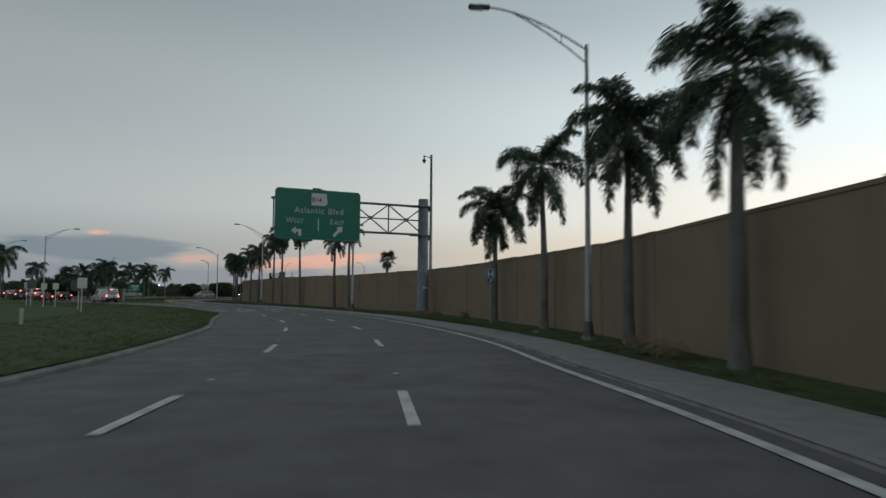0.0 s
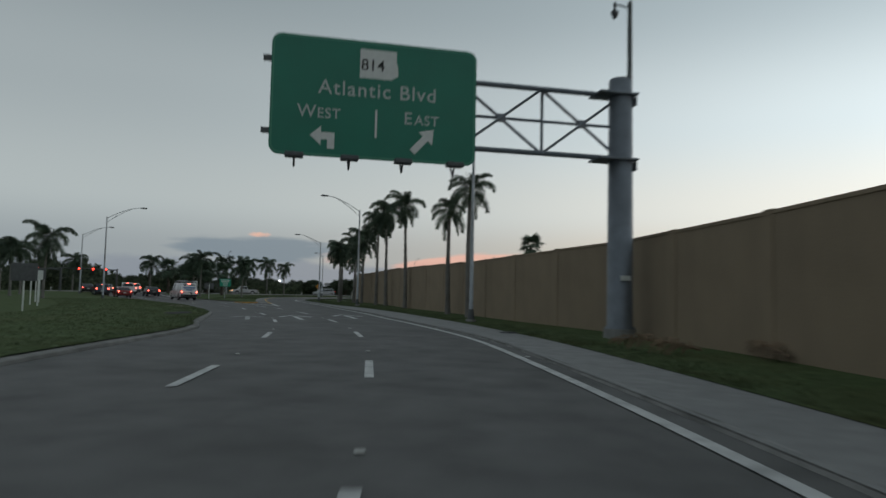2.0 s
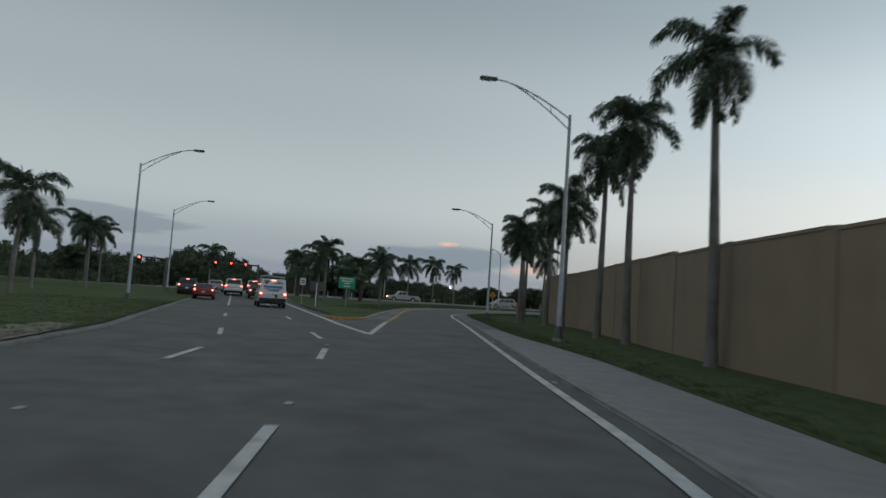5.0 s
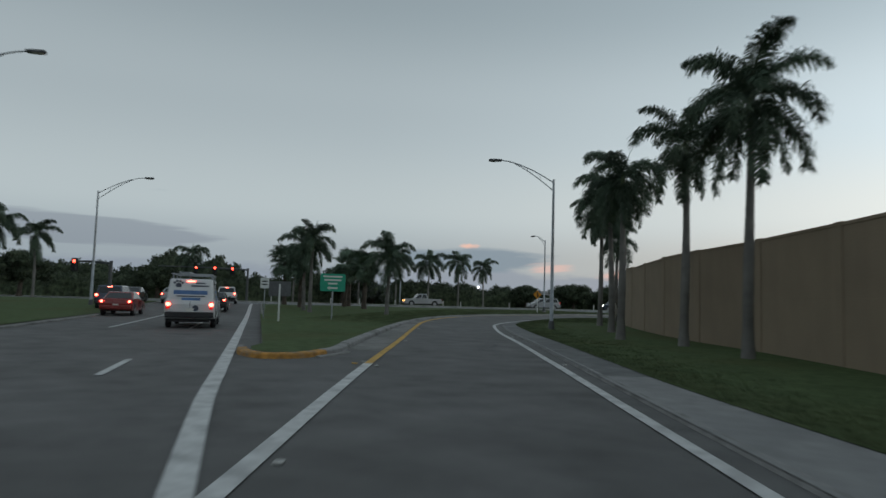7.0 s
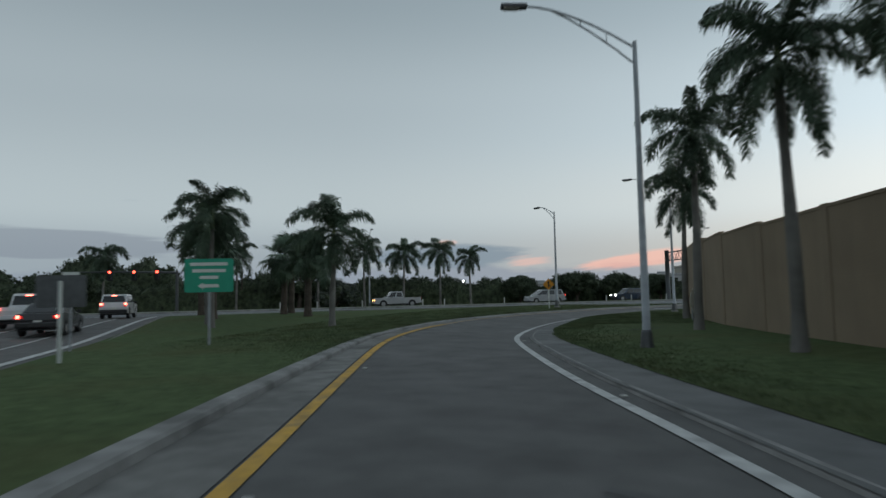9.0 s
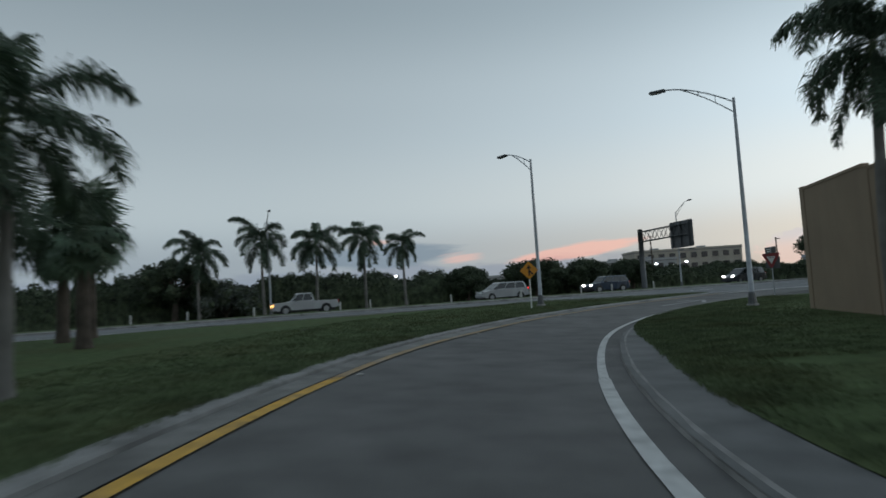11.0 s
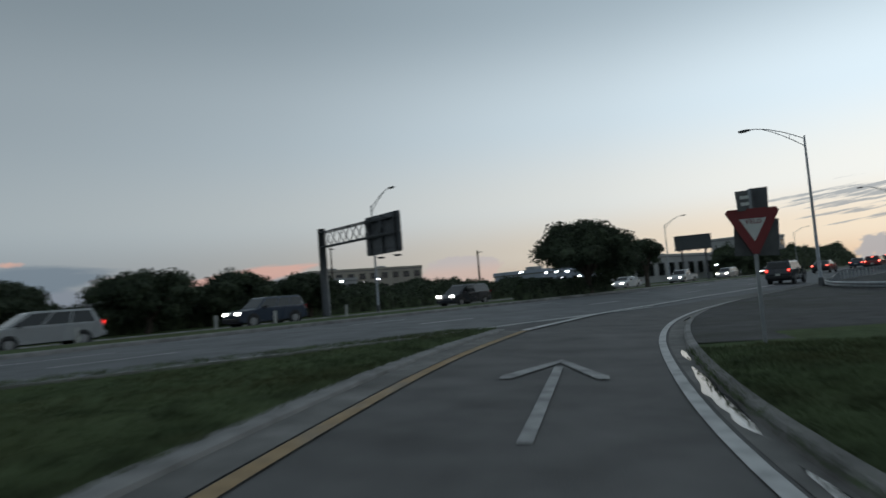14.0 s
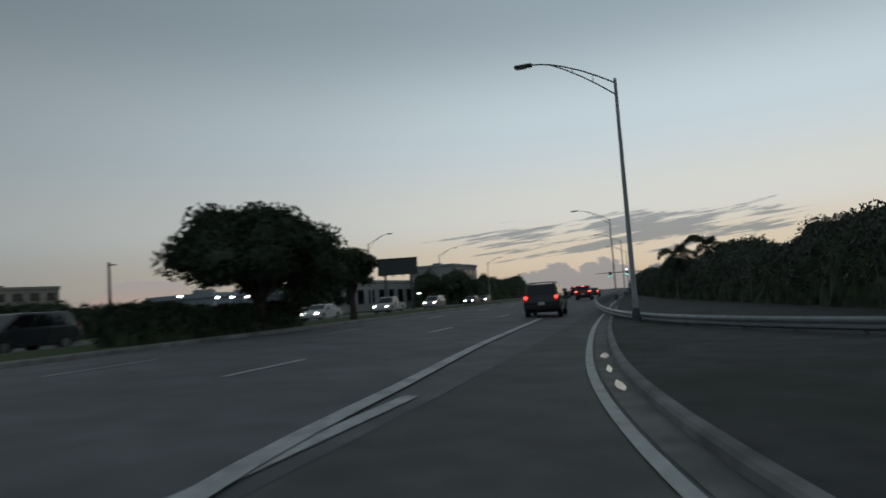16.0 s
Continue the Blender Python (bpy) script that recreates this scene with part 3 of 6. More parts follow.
def puddles():
    """One long puddle in the gutter and a row of small ones past it."""
    rnd = random.Random(4)
    spots = [(137.4, 139.6, 0.06), (139.9, 142.4, 0.085), (142.6, 145.9, 0.09), (146.5, 151.7, 0.125), (151.9, 153.9, 0.06)]
    y = 157.5
    while y < 176:
        k = rnd.choice((0.5, 0.8, 1.3, 2.2))
        spots.append((y, y + k, rnd.uniform(0.045, 0.085)))
        y += k + rnd.choice((0.5, 1.0, 2.0, 3.0))
    for y0, y1, half in spots:
        g = offset([p for p in spline([tuple(p) for p in RIGHT if y0 - 4 < p.y < y1 + 4], 0.25)], 0.31 if y0 > 150 else 0.27)
        mid = [p for p in g if y0 < p.y < y1]
        n = len(mid) - 1
        if n < 3:
            continue
        seed = rnd.uniform(0, 50)
        a, c = [], []
        for i, p in enumerate(mid):
            t = i / n
            d = (mid[min(n, i + 1)] - mid[max(0, i - 1)]).normalized()
            across = Vector((d.y, -d.x))
            w = half * math.sin(math.pi * t ** 0.75) ** 0.7
            a.append(p - across * w * (0.95 + 0.85 * noise.noise((i * 0.5, seed, 0.2))))
            c.append(p + across * w * (0.85 + 0.7 * noise.noise((i * 0.6, seed, 7.2))))
        bm = bmesh.new()
        row = [(bm.verts.new((p.x, p.y, height(p.x, p.y) + 0.018)), bm.verts.new((q.x, q.y, height(q.x, q.y) + 0.018))) for p, q in zip(a, c)]
        for r, t in zip(row, row[1:]):
            bm.faces.new((r[0], r[1], t[1], t[0]))
        bm.normal_update()
        if sum(f.normal.z for f in bm.faces) < 0:
            bmesh.ops.reverse_faces(bm, faces=list(bm.faces))
        tagged(part("puddle", bm, WET), "long puddle of rainwater lying in the gutter" if half > 0.1 else "small shallow puddle of rainwater in the gutter", "puddle", "puddles in the gutter")


puddles()

# ---------------------------------------------------------------- road markings


def along(line):
    s, out = 0.0, [0.0]
    for a, b in zip(line, line[1:]):
        s += (b - a).length
        out.append(s)
    return out


def place_on(line, s):
    acc = 0.0
    for a, b in zip(line, line[1:]):
        d = (b - a).length
        if acc + d >= s:
            return a.lerp(b, (s - acc) / d)
        acc += d
    return line[-1]


def stripe(name, line, width, material, label, lift=0.016, s0=None, s1=None, group=""):
    if s0 is not None:
        k = max(1, int((s1 - s0) / 1.5))
        line = [place_on(line, s0 + (s1 - s0) * i / k) for i in range(k + 1)]
    ob = ribbon(name, offset(line, -width / 2), offset(line, width / 2), lift, material, None, label, "road marking")
    return tagged(ob, "", "", group) if group else ob


stripe("edge_line", [p for p in RIGHT if p.y < 122.6], 0.19, PAINT, "solid white line at the right edge of the road")
stripe("ramp_edge_line", [p for p in RIGHT if 121.5 < p.y < 262], 0.15, PAINT, "wide solid white line round the inside of the ramp", 0.021)
turn = min(i for i, p in enumerate(RAMP_LEFT) if p.y > 89.9)
fade = min(i for i, p in enumerate(RAMP_LEFT) if p.y > 119.5)
stripe("gore_line", RAMP_LEFT[:turn + 1], 0.22, PAINT, "wide white line where the ramp leaves the road")
stripe("ramp_line", RAMP_LEFT[turn:fade + 1], 0.19, PAINT_Y, "worn yellow line at the left edge of the ramp")
stripe("ramp_line", [p for p in RAMP_LEFT[fade:] if p.y < 162.2], 0.18, mat("faded_yellow_road_paint", (0.34, 0.23, 0.115), 0.75, vary=0.15, scale=5.0, second=(0.22, 0.20, 0.17), s2=1.4, amount2=0.7), "faded pale yellow line at the left edge of the ramp", 0.021)
m_line = [Vector((-33.2, 80.6))] + [Vector(mainroad(s, 8.35)) for s in range(0, 64, 3)]
stripe("road_line", spline([tuple(p) for p in m_line]), 0.28, PAINT, "wide white line at the right edge of the road to the signals", 0.021)
stripe("merge_line", spline([(-54.8, 160.0), (-53.7, 162.2), (-52.1, 165.15), (-50.5, 167.7), (-49.1, 169.6), (-47.7, 171.4), (-42.7, 177.8), (-37.6, 183.9), (-33.0, 189.4)]), 0.24, PAINT, "solid white line where the ramp joins the street", 0.035)
stripe("avenue_line", [Vector(avenue(u, -1.45)) for u in range(-120, -1, 2)], 0.22, PAINT, "solid white line at the edge of the cross street", 0.021)


def dashes(line, first, count, group, length=3.05, pitch=12.2, width=0.15, stop=None):
    total = along(line)[-1]
    for i in range(count):
        s = first + i * pitch
        if s + length > (stop or total):
            break
        stripe("lane_dash", line, width, PAINT, "short white dash between two lanes", 0.016, s, s + length, group)


def nearest_s(line, p):
    """How far along the line its nearest place to p lies."""
    p, acc, best = Vector(p), 0.0, (1e9, 0.0)
    for a, c in zip(line, line[1:]):
        d = c - a
        t = min(1.0, max(0.0, (p - a).dot(d) / d.length_squared))
        best = min(best, ((a + d * t - p).length, acc + d.length * t))
        acc += d.length
    return best[1]


# the dashes as they lie along the bend: the near end of each
DASH1 = [(6.9, -13.6), (5.1, -3.4), (3.0, 7.55), (0.45, 19.3), (-2.15, 28.45), (-5.5, 37.0), (-9.75, 46.25), (-14.9, 55.0), (-21.2, 63.9), (-27.7, 72.0)]
DASH2 = [(3.1, -13.6), (1.2, -3.4), (-0.33, 6.6), (-2.1, 16.7), (-4.85, 26.5), (-7.65, 34.8), (-12.0, 44.2), (-17.0, 53.2), (-22.2, 60.7), (-29.0, 69.0)]
LANE1, LANE2 = spline(DASH1 + [(-34.0, 79.4)]), spline(DASH2 + [(-34.4, 75.8)])
for line, starts, group in ((LANE1, DASH1, "right lane dashes"), (LANE2, DASH2, "left lane dashes")):
    for p in starts:
        s = nearest_s(line, p)
        stripe("lane_dash", line, 0.16, PAINT, "short white dash between two lanes", 0.016, s, s + 2.8, group)
s1, s2 = nearest_s(LANE1, (2.9, 7.0)), nearest_s(LANE2, (-0.1, 5.9))
for lane in (3.2, 6.3):
    dashes([Vector(mainroad(s, lane)) for s in range(-12, 62, 2)], 3, 2, "lane dashes towards the signals")
    stripe("lane_line", [Vector(mainroad(s, lane)) for s in range(20, 62, 3)], 0.15, PAINT, "solid white lane line before the signals")
for lane in (2.6, 6.5):
    dashes([Vector(avenue(u, lane)) for u in range(-120, 220, 3)], 9.9, 26, "dashes on the cross street")
dashes([Vector(avenue(u, far_v(u) + 4.3)) for u in range(-120, 220, 3)], 6, 24, "dashes on the far carriageway")


PAINT_WORN = mat("nearly_worn_off_paint", (0.36, 0.36, 0.355), 0.8, vary=0.2, scale=4.0, second=(0.15, 0.15, 0.15), s2=1.6, amount2=0.85)


def arrow(tip, yaw, size=1.0, stretch=1.5, state="", gap=0.42, head=0.98, bank=0.0):
    """A lane arrow: a stem and an open chevron head."""
    bm = bmesh.new()

    def poly(pts):
        bm.faces.new([bm.verts.new((x, y, 0)) for x, y in pts])

    wide = 0.09 if bank else 0.13
    poly([(-wide, -2.55), (wide, -2.55), (wide, -gap), (-wide, -gap)])
    for sgn in (-1, 1):
        pts = [(0, 0), (0, -0.19), (0.76 * sgn, -head), (0.97 * sgn, -head), (0.97 * sgn, -head + 0.12)]
        poly(pts)
    bmesh.ops.scale(bm, vec=(size, size * stretch, 1), verts=list(bm.verts))
    bmesh.ops.recalc_face_normals(bm, faces=list(bm.faces))
    for f in bm.faces:
        if f.normal.z < 0:
            f.normal_flip()
    ob = part("lane_arrow", bm, PAINT_WORN if state else PAINT, at=pose(tip[0], tip[1], height(*tip) + 0.02, 0, 0, yaw) @ pose(0, 0, 0, 0, bank, 0))
    tagged(ob, "worn white straight-ahead arrow painted on the lane", "road marking", "lane arrows", "structure")


arrow((-19.15, 64.4), 33, 0.92, 2.5, "", 0.74, 1.14)
arrow((-20.75, 61.1), 35, 0.92, 2.5, "", 0.74, 1.14)
arrow((-21.8, 58.3), 33, 0.9, 2.0, "worn_away")
arrow((-55.02, 153.05), -13.2, 0.8, 3.1, "worn", bank=3.27)
stripe("skid_mark", spline([(-41.95, 98.9), (-41.4, 98.75), (-40.95, 98.1), (-40.65, 97.2), (-40.5, 96.3)], 0.4), 0.16, mat("tyre_rubber_smear", (0.07, 0.07, 0.07), 0.8, vary=0.3, scale=3.0, second=(0.11, 0.11, 0.11), s2=2.0, amount2=0.8), "dark curved skid mark on the ramp", 0.01)
STUD = mat("road_stud", (0.42, 0.42, 0.40), 0.4, vary=0.1)


def studs():
    rnd = random.Random(2)
    bm = boxes((0, 0, 0.012, 0.10, 0.10, 0.024), bevel=0.008)
    first = part("road_stud", bm, STUD)
    tagged(first, "small square reflective road stud", "road stud", "road studs")
    spots = []
    for line, start, pitch, cnt, shift in ((LANE1, s1 - 4.6, 10.2, 9, 0.0), (LANE2, s2 - 4.6, 9.9, 8, 0.0), (offset(RIGHT, 0.22), 60.0, 12.2, 9, 0.0), (offset(RAMP_LEFT, 0.25), 2.0, 9.0, 8, 0.0)):
        for i in range(cnt):
            spots.append(place_on(line, start + pitch * i))
    for i, p in enumerate(spots):
        m = pose(p.x, p.y, height(p.x, p.y) + 0.004, 0, 0, rnd.random() * 20 + 25)
        if i == 0:
            first.matrix_basis = m
        else:
            copy_thing(first, m)
    copy_thing(first, pose(-40.06, 90.31, 0.004, 0, 0, 35))
    amber = part("road_stud", boxes((0, 0, 0.012, 0.13, 0.10, 0.024), bevel=0.008), PAINT_Y, at=pose(-39.93, 89.83, 0.004, 0, 0, 35))
    tagged(amber, "small amber reflective road stud", "road stud", "road studs")


studs()

# ---------------------------------------------------------------- the long wall
WALL_LINE = spline([(17.5, -30), (12.6, -4), (9.8, 11), (9.2, 15), (7.4, 25.8), (4.9, 33.4), (2.8, 40.5), (0.75, 45.3), (-1.35, 50.4), (-3.2, 54.1), (-6.4, 58.6), (-13.4, 70.2), (-17.3, 76.2), (-20.9, 81.5), (-27.0, 91.8), (-32.4, 100.9), (-35.5, 105.2), (-38.0, 108.9), (-42.2, 116.8), (-46.0, 125.0), (-49.4, 135.8), (-49.9, 137.4)], 1.0)


def wall_top(y):
    """The wall grows taller along the road."""
    return 3.36 + 0.1 * ease((y - 12) / 22) + 0.18 * ease((y - 64) / 14) + 0.16 * ease((y - 80) / 10) + 0.2 * ease((y - 118) / 8) + 0.26 * ease((y - 127) / 8)


def long_wall():
    """Precast panels between posts, each panel with a coping and its own small step in height."""
    root = thing("wall_noise", pose(0, 0, 0), "tall tan precast concrete wall of panels between pilasters", "wall", kind="structure")
    total = along(WALL_LINE)[-1]
    n = int(total / 4.9)
    rnd = random.Random(8)
    for i in range(n):
        a, b = place_on(WALL_LINE, total - (i + 1) * 4.9), place_on(WALL_LINE, total - i * 4.9)
        d = b - a
        yaw = math.degrees(math.atan2(d.y, d.x))
        L = d.length
        mid = (a + b) / 2
        top = wall_top(mid.y) + rnd.uniform(-0.02, 0.02)
        pan = part("panel", boxes((0, 0, top / 2 - 0.2, L - 0.36, 0.16, top + 0.4), bevel=0.012), WALL, root)
        pan.matrix_basis = pose(mid.x, mid.y, height(mid.x, mid.y), 0, 0, yaw)
        part("coping", boxes((0, 0, top - 0.02, L - 0.33, 0.22, 0.10), bevel=0.015), WALL, pan)
        for side in (-1, 1):
            part("band", boxes((0, side * 0.081, top * 0.49, L - 0.37, 0.008, 0.02)), WALL, pan)
        ptop = top + 0.03
        post = part("pilaster", boxes((0, 0, ptop / 2 - 0.2, 0.37, 0.22, ptop + 0.4), (0, 0, ptop + 0.0, 0.40, 0.24, 0.05), bevel=0.012), WALL, root)
        post.matrix_basis = pose(b.x, b.y, height(b.x, b.y), 0, 0, yaw)


long_wall()


# ---------------------------------------------------------------- street furniture
LAMP_GLASS = mat("lamp_lens", (0.35, 0.34, 0.30), 0.3, vary=0.05)


def street_lamp(x, y, yaw, tall=9.3, reach=3.6, base=0.1, label="tall galvanised street lamp with a trussed arm, unlit", group="street lamps"):
    """A tapered pole on a breakaway base, a two-bar arm with struts, and a flat cobra head. The arm points along yaw."""
    z0 = height(x, y) + base
    lamp = thing("street_lamp", pose(x, y, z0, 0, 0, yaw), label, "street lamp", group)
    bm = bmesh.new()
    tube(bm, [(0, 0, -0.15), (0, 0, 0.06)], 0.25, 12)
    part("footing", bm, CONCRETE, lamp)
    bm = bmesh.new()
    tube(bm, [(0, 0, 0.05), (0, 0, 0.1), (0, 0, 0.5), (0, 0, 0.56)], [0.19, 0.18, 0.14, 0.115], 10)
    part("base", bm, SIGN_BACK, lamp, "dark cast metal base")
    bm = bmesh.new()
    tube(bm, [(0, 0, 0.5), (0, 0, tall / 2), (0, 0, tall - 0.05), (0, 0, tall)], [0.105, 0.085, 0.06, 0.05], 10)
    part("pole", bm, GALV, lamp, smooth=True)
    rise = 0.40 * reach
    up = [(reach * t, 0, tall - 0.18 + rise * (1 - (1 - t) ** 1.6)) for t in (0, 0.2, 0.4, 0.6, 0.75, 0.88, 1.0)]
    curve = lambda t: tall - 0.18 + rise * (1 - (1 - t) ** 1.6)
    lo = [(reach * t, 0, curve(t) - 0.46 * (1 - t / 0.78)) for t in (0, 0.2, 0.4, 0.6, 0.78)]
    bm = bmesh.new()
    tube(bm, up, 0.03, 6)
    tube(bm, lo, 0.026, 6)
    for t in (0.26, 0.5):
        tube(bm, [(reach * t, 0, curve(t)), (reach * t, 0, curve(t) - 0.46 * (1 - t / 0.78))], 0.016, 5)
    part("arm", bm, GALV, lamp)
    hx, hz = reach, tall - 0.2 + rise
    head = boxes((hx + 0.34, 0, hz + 0.02, 0.72, 0.26, 0.13), bevel=0.045)
    hd = part("lamp_head", head, DARKSTEEL, lamp)
    part("lens", boxes((hx + 0.42, 0, hz - 0.05, 0.42, 0.2, 0.03), bevel=0.01), LAMP_GLASS, hd)
    return lamp


def toward(x, y, line):
    p = min(line, key=lambda q: (q - Vector((x, y))).length)
    return math.degrees(math.atan2(p.y - y, p.x - x))


for x, y, t, z, r in ((6.8, 22.0, 9.8, 0.15, 3.3), (-9.4, 58.6, 9.35, 0.15, 3.3), (-27.93, 86.1, 9.25, 0.18, 3.2), (-45.2, 111.4, 8.3, 0.0, 2.9)):
    street_lamp(x, y, toward(x, y, RIGHT), t, r, base=z)
street_lamp(-59.4, 87.2, 39, 9.4, 3.4, base=-0.05)
street_lamp(-80.9, 105.1, 42, 9.0, 3.4, base=-0.05)
street_lamp(-62.63, 146.1, 152, 8.0, 2.0, base=0.14, label="tall street lamp with a trussed arm on the grass island, unlit")
street_lamp(-52.04, 141.95, 172, 8.75, 2.8, base=0.15, label="tall street lamp with a trussed arm beside the ramp, unlit")
street_lamp(-34.17, 181.35, 136, 9.25, 3.1, base=0.05)
for u, v in ((68.2, -2.2), (106, -2.6), (142, -3.0)):
    street_lamp(*avenue(u, v), 132, 9.3)
street_lamp(*avenue(10.0, 29.2), -52, 9.4, 3.0)
for u, v in ((74, 30), (108, 30), (150, 30)):
    street_lamp(*avenue(u, v), -48, 9.4, 3.0)
street_lamp(*avenue(-40.5, 27.5), -42, 9.2, 2.0)


def gantry_truss(root, length, z_top, z_bot, depth=0.75, bays=4):
    """Two chords with a middle rail, uprights and crossed bracing between, along -x."""
    for z in (z_top, z_bot):
        part("chord", tube(bmesh.new(), [(0, 0, z), (-length, 0, z)], 0.085, 10), GANTRY, root, smooth=True)
    zm = (z_top + z_bot) / 2
    part("middle_rail", tube(bmesh.new(), [(0, 0.03, zm), (-length, 0.03, zm)], 0.05, 8), GANTRY, root, smooth=True)
    step = length / bays
    for i in range(bays):
        x0, x1 = -i * step, -(i + 1) * step
        for ends, r in (([(x0, -0.05, z_top), (x1, -0.05, z_bot)], 0.05), ([(x0, 0.05, z_bot), (x1, 0.05, z_top)], 0.05)):
            part("diagonal", tube(bmesh.new(), ends, r, 6), GANTRY, root, smooth=True)
        part("upright", tube(bmesh.new(), [(x1, 0, z_top), (x1, 0, z_bot)], 0.05, 6), GANTRY, root, smooth=True)
        part("gusset", boxes(((x0 + x1) / 2, 0, zm, 0.3, 0.13, 0.26), bevel=0.02), GANTRY, root)


def big_sign():
    """The cantilever sign over the road, its post and truss. Local x runs along the truss away from the road."""
    px, py = -1.95, 49.2
    a, b = Vector((-11.42, 43.18)), Vector((-6.32, 46.12))
    d = (b - a).normalized()
    yaw = math.degrees(math.atan2(d.y, d.x))
    root = thing("overhead_sign", pose(px, py, 0.1, 0, 0, yaw), "green overhead road sign on a galvanised cantilever truss", "road sign")
    bm = bmesh.new()
    tube(bm, [(0, 0, -0.3), (0, 0, 0.32)], 0.52, 16)
    part("footing", bm, CONCRETE, root)
    bm = bmesh.new()
    tube(bm, [(0, 0, 0.30), (0, 0, 0.38), (0, 0, 0.42), (0, 0, 8.52), (0, 0, 8.57)], [0.48, 0.48, 0.42, 0.38, 0.34], 20)
    part("post", bm, GANTRY, root, smooth=True)
    for z in (8.0, 5.83):
        part("post_flange", boxes((-0.25, 0, z, 1.35, 0.95, 0.07), (0.45, 0, z - 0.18, 0.05, 0.5, 0.3), bevel=0.01), GANTRY, root)
    inv = pose(px, py, 0.1, 0, 0, yaw).inverted()
    c = (a + b) / 2
    lc = inv @ Vector((c.x, c.y, 7.0))
    gantry_truss(root, -lc.x + 2.8, 8.0, 5.9, 0.8, 4)
    part("label_plate", boxes((-0.02, -0.43, 1.95, 0.34, 0.03, 0.16)), SIGN_WHITE, root)
    w, h = 5.9, 3.42
    fy = lc.y - 0.75
    plate = part("sign_plate", prism(rounded(w, h, 0.28), 0.05), SIGN_GREEN, root)
    plate.matrix_basis = Matrix.Translation((lc.x, fy, lc.z - 0.1))
    border = bmesh.new()
    outer, inner = rounded(w - 0.06, h - 0.06, 0.26), rounded(w - 0.15, h - 0.15, 0.22)
    vo, vi = [border.verts.new((x, -0.005, z)) for x, z in outer], [border.verts.new((x, -0.005, z)) for x, z in inner]
    for i in range(len(vo)):
        j = (i + 1) % len(vo)
        border.faces.new((vo[i], vo[j], vi[j], vi[i]))
    part("border", border, mat("sign_border", (0.05, 0.24, 0.16), 0.5, vary=0.05), plate)
    face = lambda x, z: pose(x, -0.006, z, 90, 0, 0)
    part("route_shield", prism([(-0.55, -0.42), (0.36, -0.42), (0.55, -0.30), (0.55, -0.05), (0.5, 0.1), (0.5, 0.42), (-0.55, 0.42)], -0.012), SIGN_WHITE, plate).matrix_basis = Matrix.Translation((0.05, -0.002, 1.05))
    lettering("route_number", "814", 0.46, SIGN_BLACK, plate, pose(-0.13, -0.018, 1.0, 90, 0, 0))
    lettering("street_name", "Atlantic Blvd", 0.58, SIGN_LEGEND, plate, face(0.05, 0.26), 1.12)
    for word, x in (("W", -1.95), ("E", 0.92)):
        lettering("word_initial", word, 0.50, SIGN_LEGEND, plate, face(x, -0.46))
    lettering("word_west", "EST", 0.40, SIGN_LEGEND, plate, face(-1.34, -0.49), 1.08)
    lettering("word_east", "AST", 0.40, SIGN_LEGEND, plate, face(1.47, -0.49), 1.08)
    part("divider", boxes((0, -0.008, -0.68, 0.06, 0.012, 0.8)), SIGN_WHITE, plate)
    left = prism([(-0.42, 0.0), (-0.12, 0.27), (-0.12, 0.1), (0.26, 0.1), (0.26, -0.36), (0.06, -0.36), (0.06, -0.1), (-0.12, -0.1), (-0.12, -0.27)], -0.012)
    part("arrow_left", left, SIGN_WHITE, plate).matrix_basis = Matrix.Translation((-1.42, -0.002, -1.12))
    right = prism([(0.0, 0.5), (0.27, 0.14), (0.1, 0.14), (0.1, -0.42), (-0.1, -0.42), (-0.1, 0.14), (-0.27, 0.14)], -0.012)
    part("arrow_right", right, SIGN_WHITE, plate).matrix_basis = Matrix.Translation((1.35, -0.002, -1.1)) @ pose(0, 0, 0, 0, 42, 0)
    for x in (-2.25, -0.75, 0.75, 2.25):
        bm = boxes((x, -0.35, -h / 2 - 0.07, 0.5, 0.3, 0.14), bevel=0.03)
        lamp = part("sign_light", bm, DARKSTEEL, plate)
        bm = bmesh.new()
        tube(bm, [(x, -0.32, -h / 2 - 0.1), (x, -0.1, -h / 2 - 0.34), (x, 0.35, -h / 2 + 0.1)], 0.028, 6)
        part("light_bracket", bm, DARKSTEEL, lamp)
    for z in (1.0, -1.05):
        part("rail_end", boxes((-w / 2 - 0.1, 0.12, z, 0.24, 0.14, 0.14)), DARKSTEEL, plate)
    for x in (-2.4, -0.8, 0.8, 2.4):
        part("hanger", boxes((x, 0.17, 0, 0.12, 0.22, h - 0.3)), GALV, plate)


big_sign()


def camera_pole(x, y):
    """A slim pole behind the wall with a small camera on a bracket."""
    root = thing("camera_pole", pose(x, y, 0, 0, 0, 28), "slim galvanised pole with a small traffic camera on top", "pole")
    part("pole", tube(bmesh.new(), [(0, 0, -0.1), (0, 0, 6), (0, 0, 12.75)], [0.15, 0.12, 0.085], 10), GALV, root, smooth=True)
    part("bracket", tube(bmesh.new(), [(0, 0, 12.5), (-0.62, 0, 12.6)], 0.035, 6), GALV, root)
    bm = bmesh.new()
    tube(bm, [(-0.62, 0, 12.66), (-0.62, 0, 12.3)], 0.06, 8)
    tube(bm, [(-0.62, 0, 12.3), (-0.62, 0, 12.22), (-0.62, 0, 12.02)], [0.15, 0.15, 0.06], 10)
    part("camera", bm, DARKSTEEL, root)


camera_pole(-1.74, 52.5)


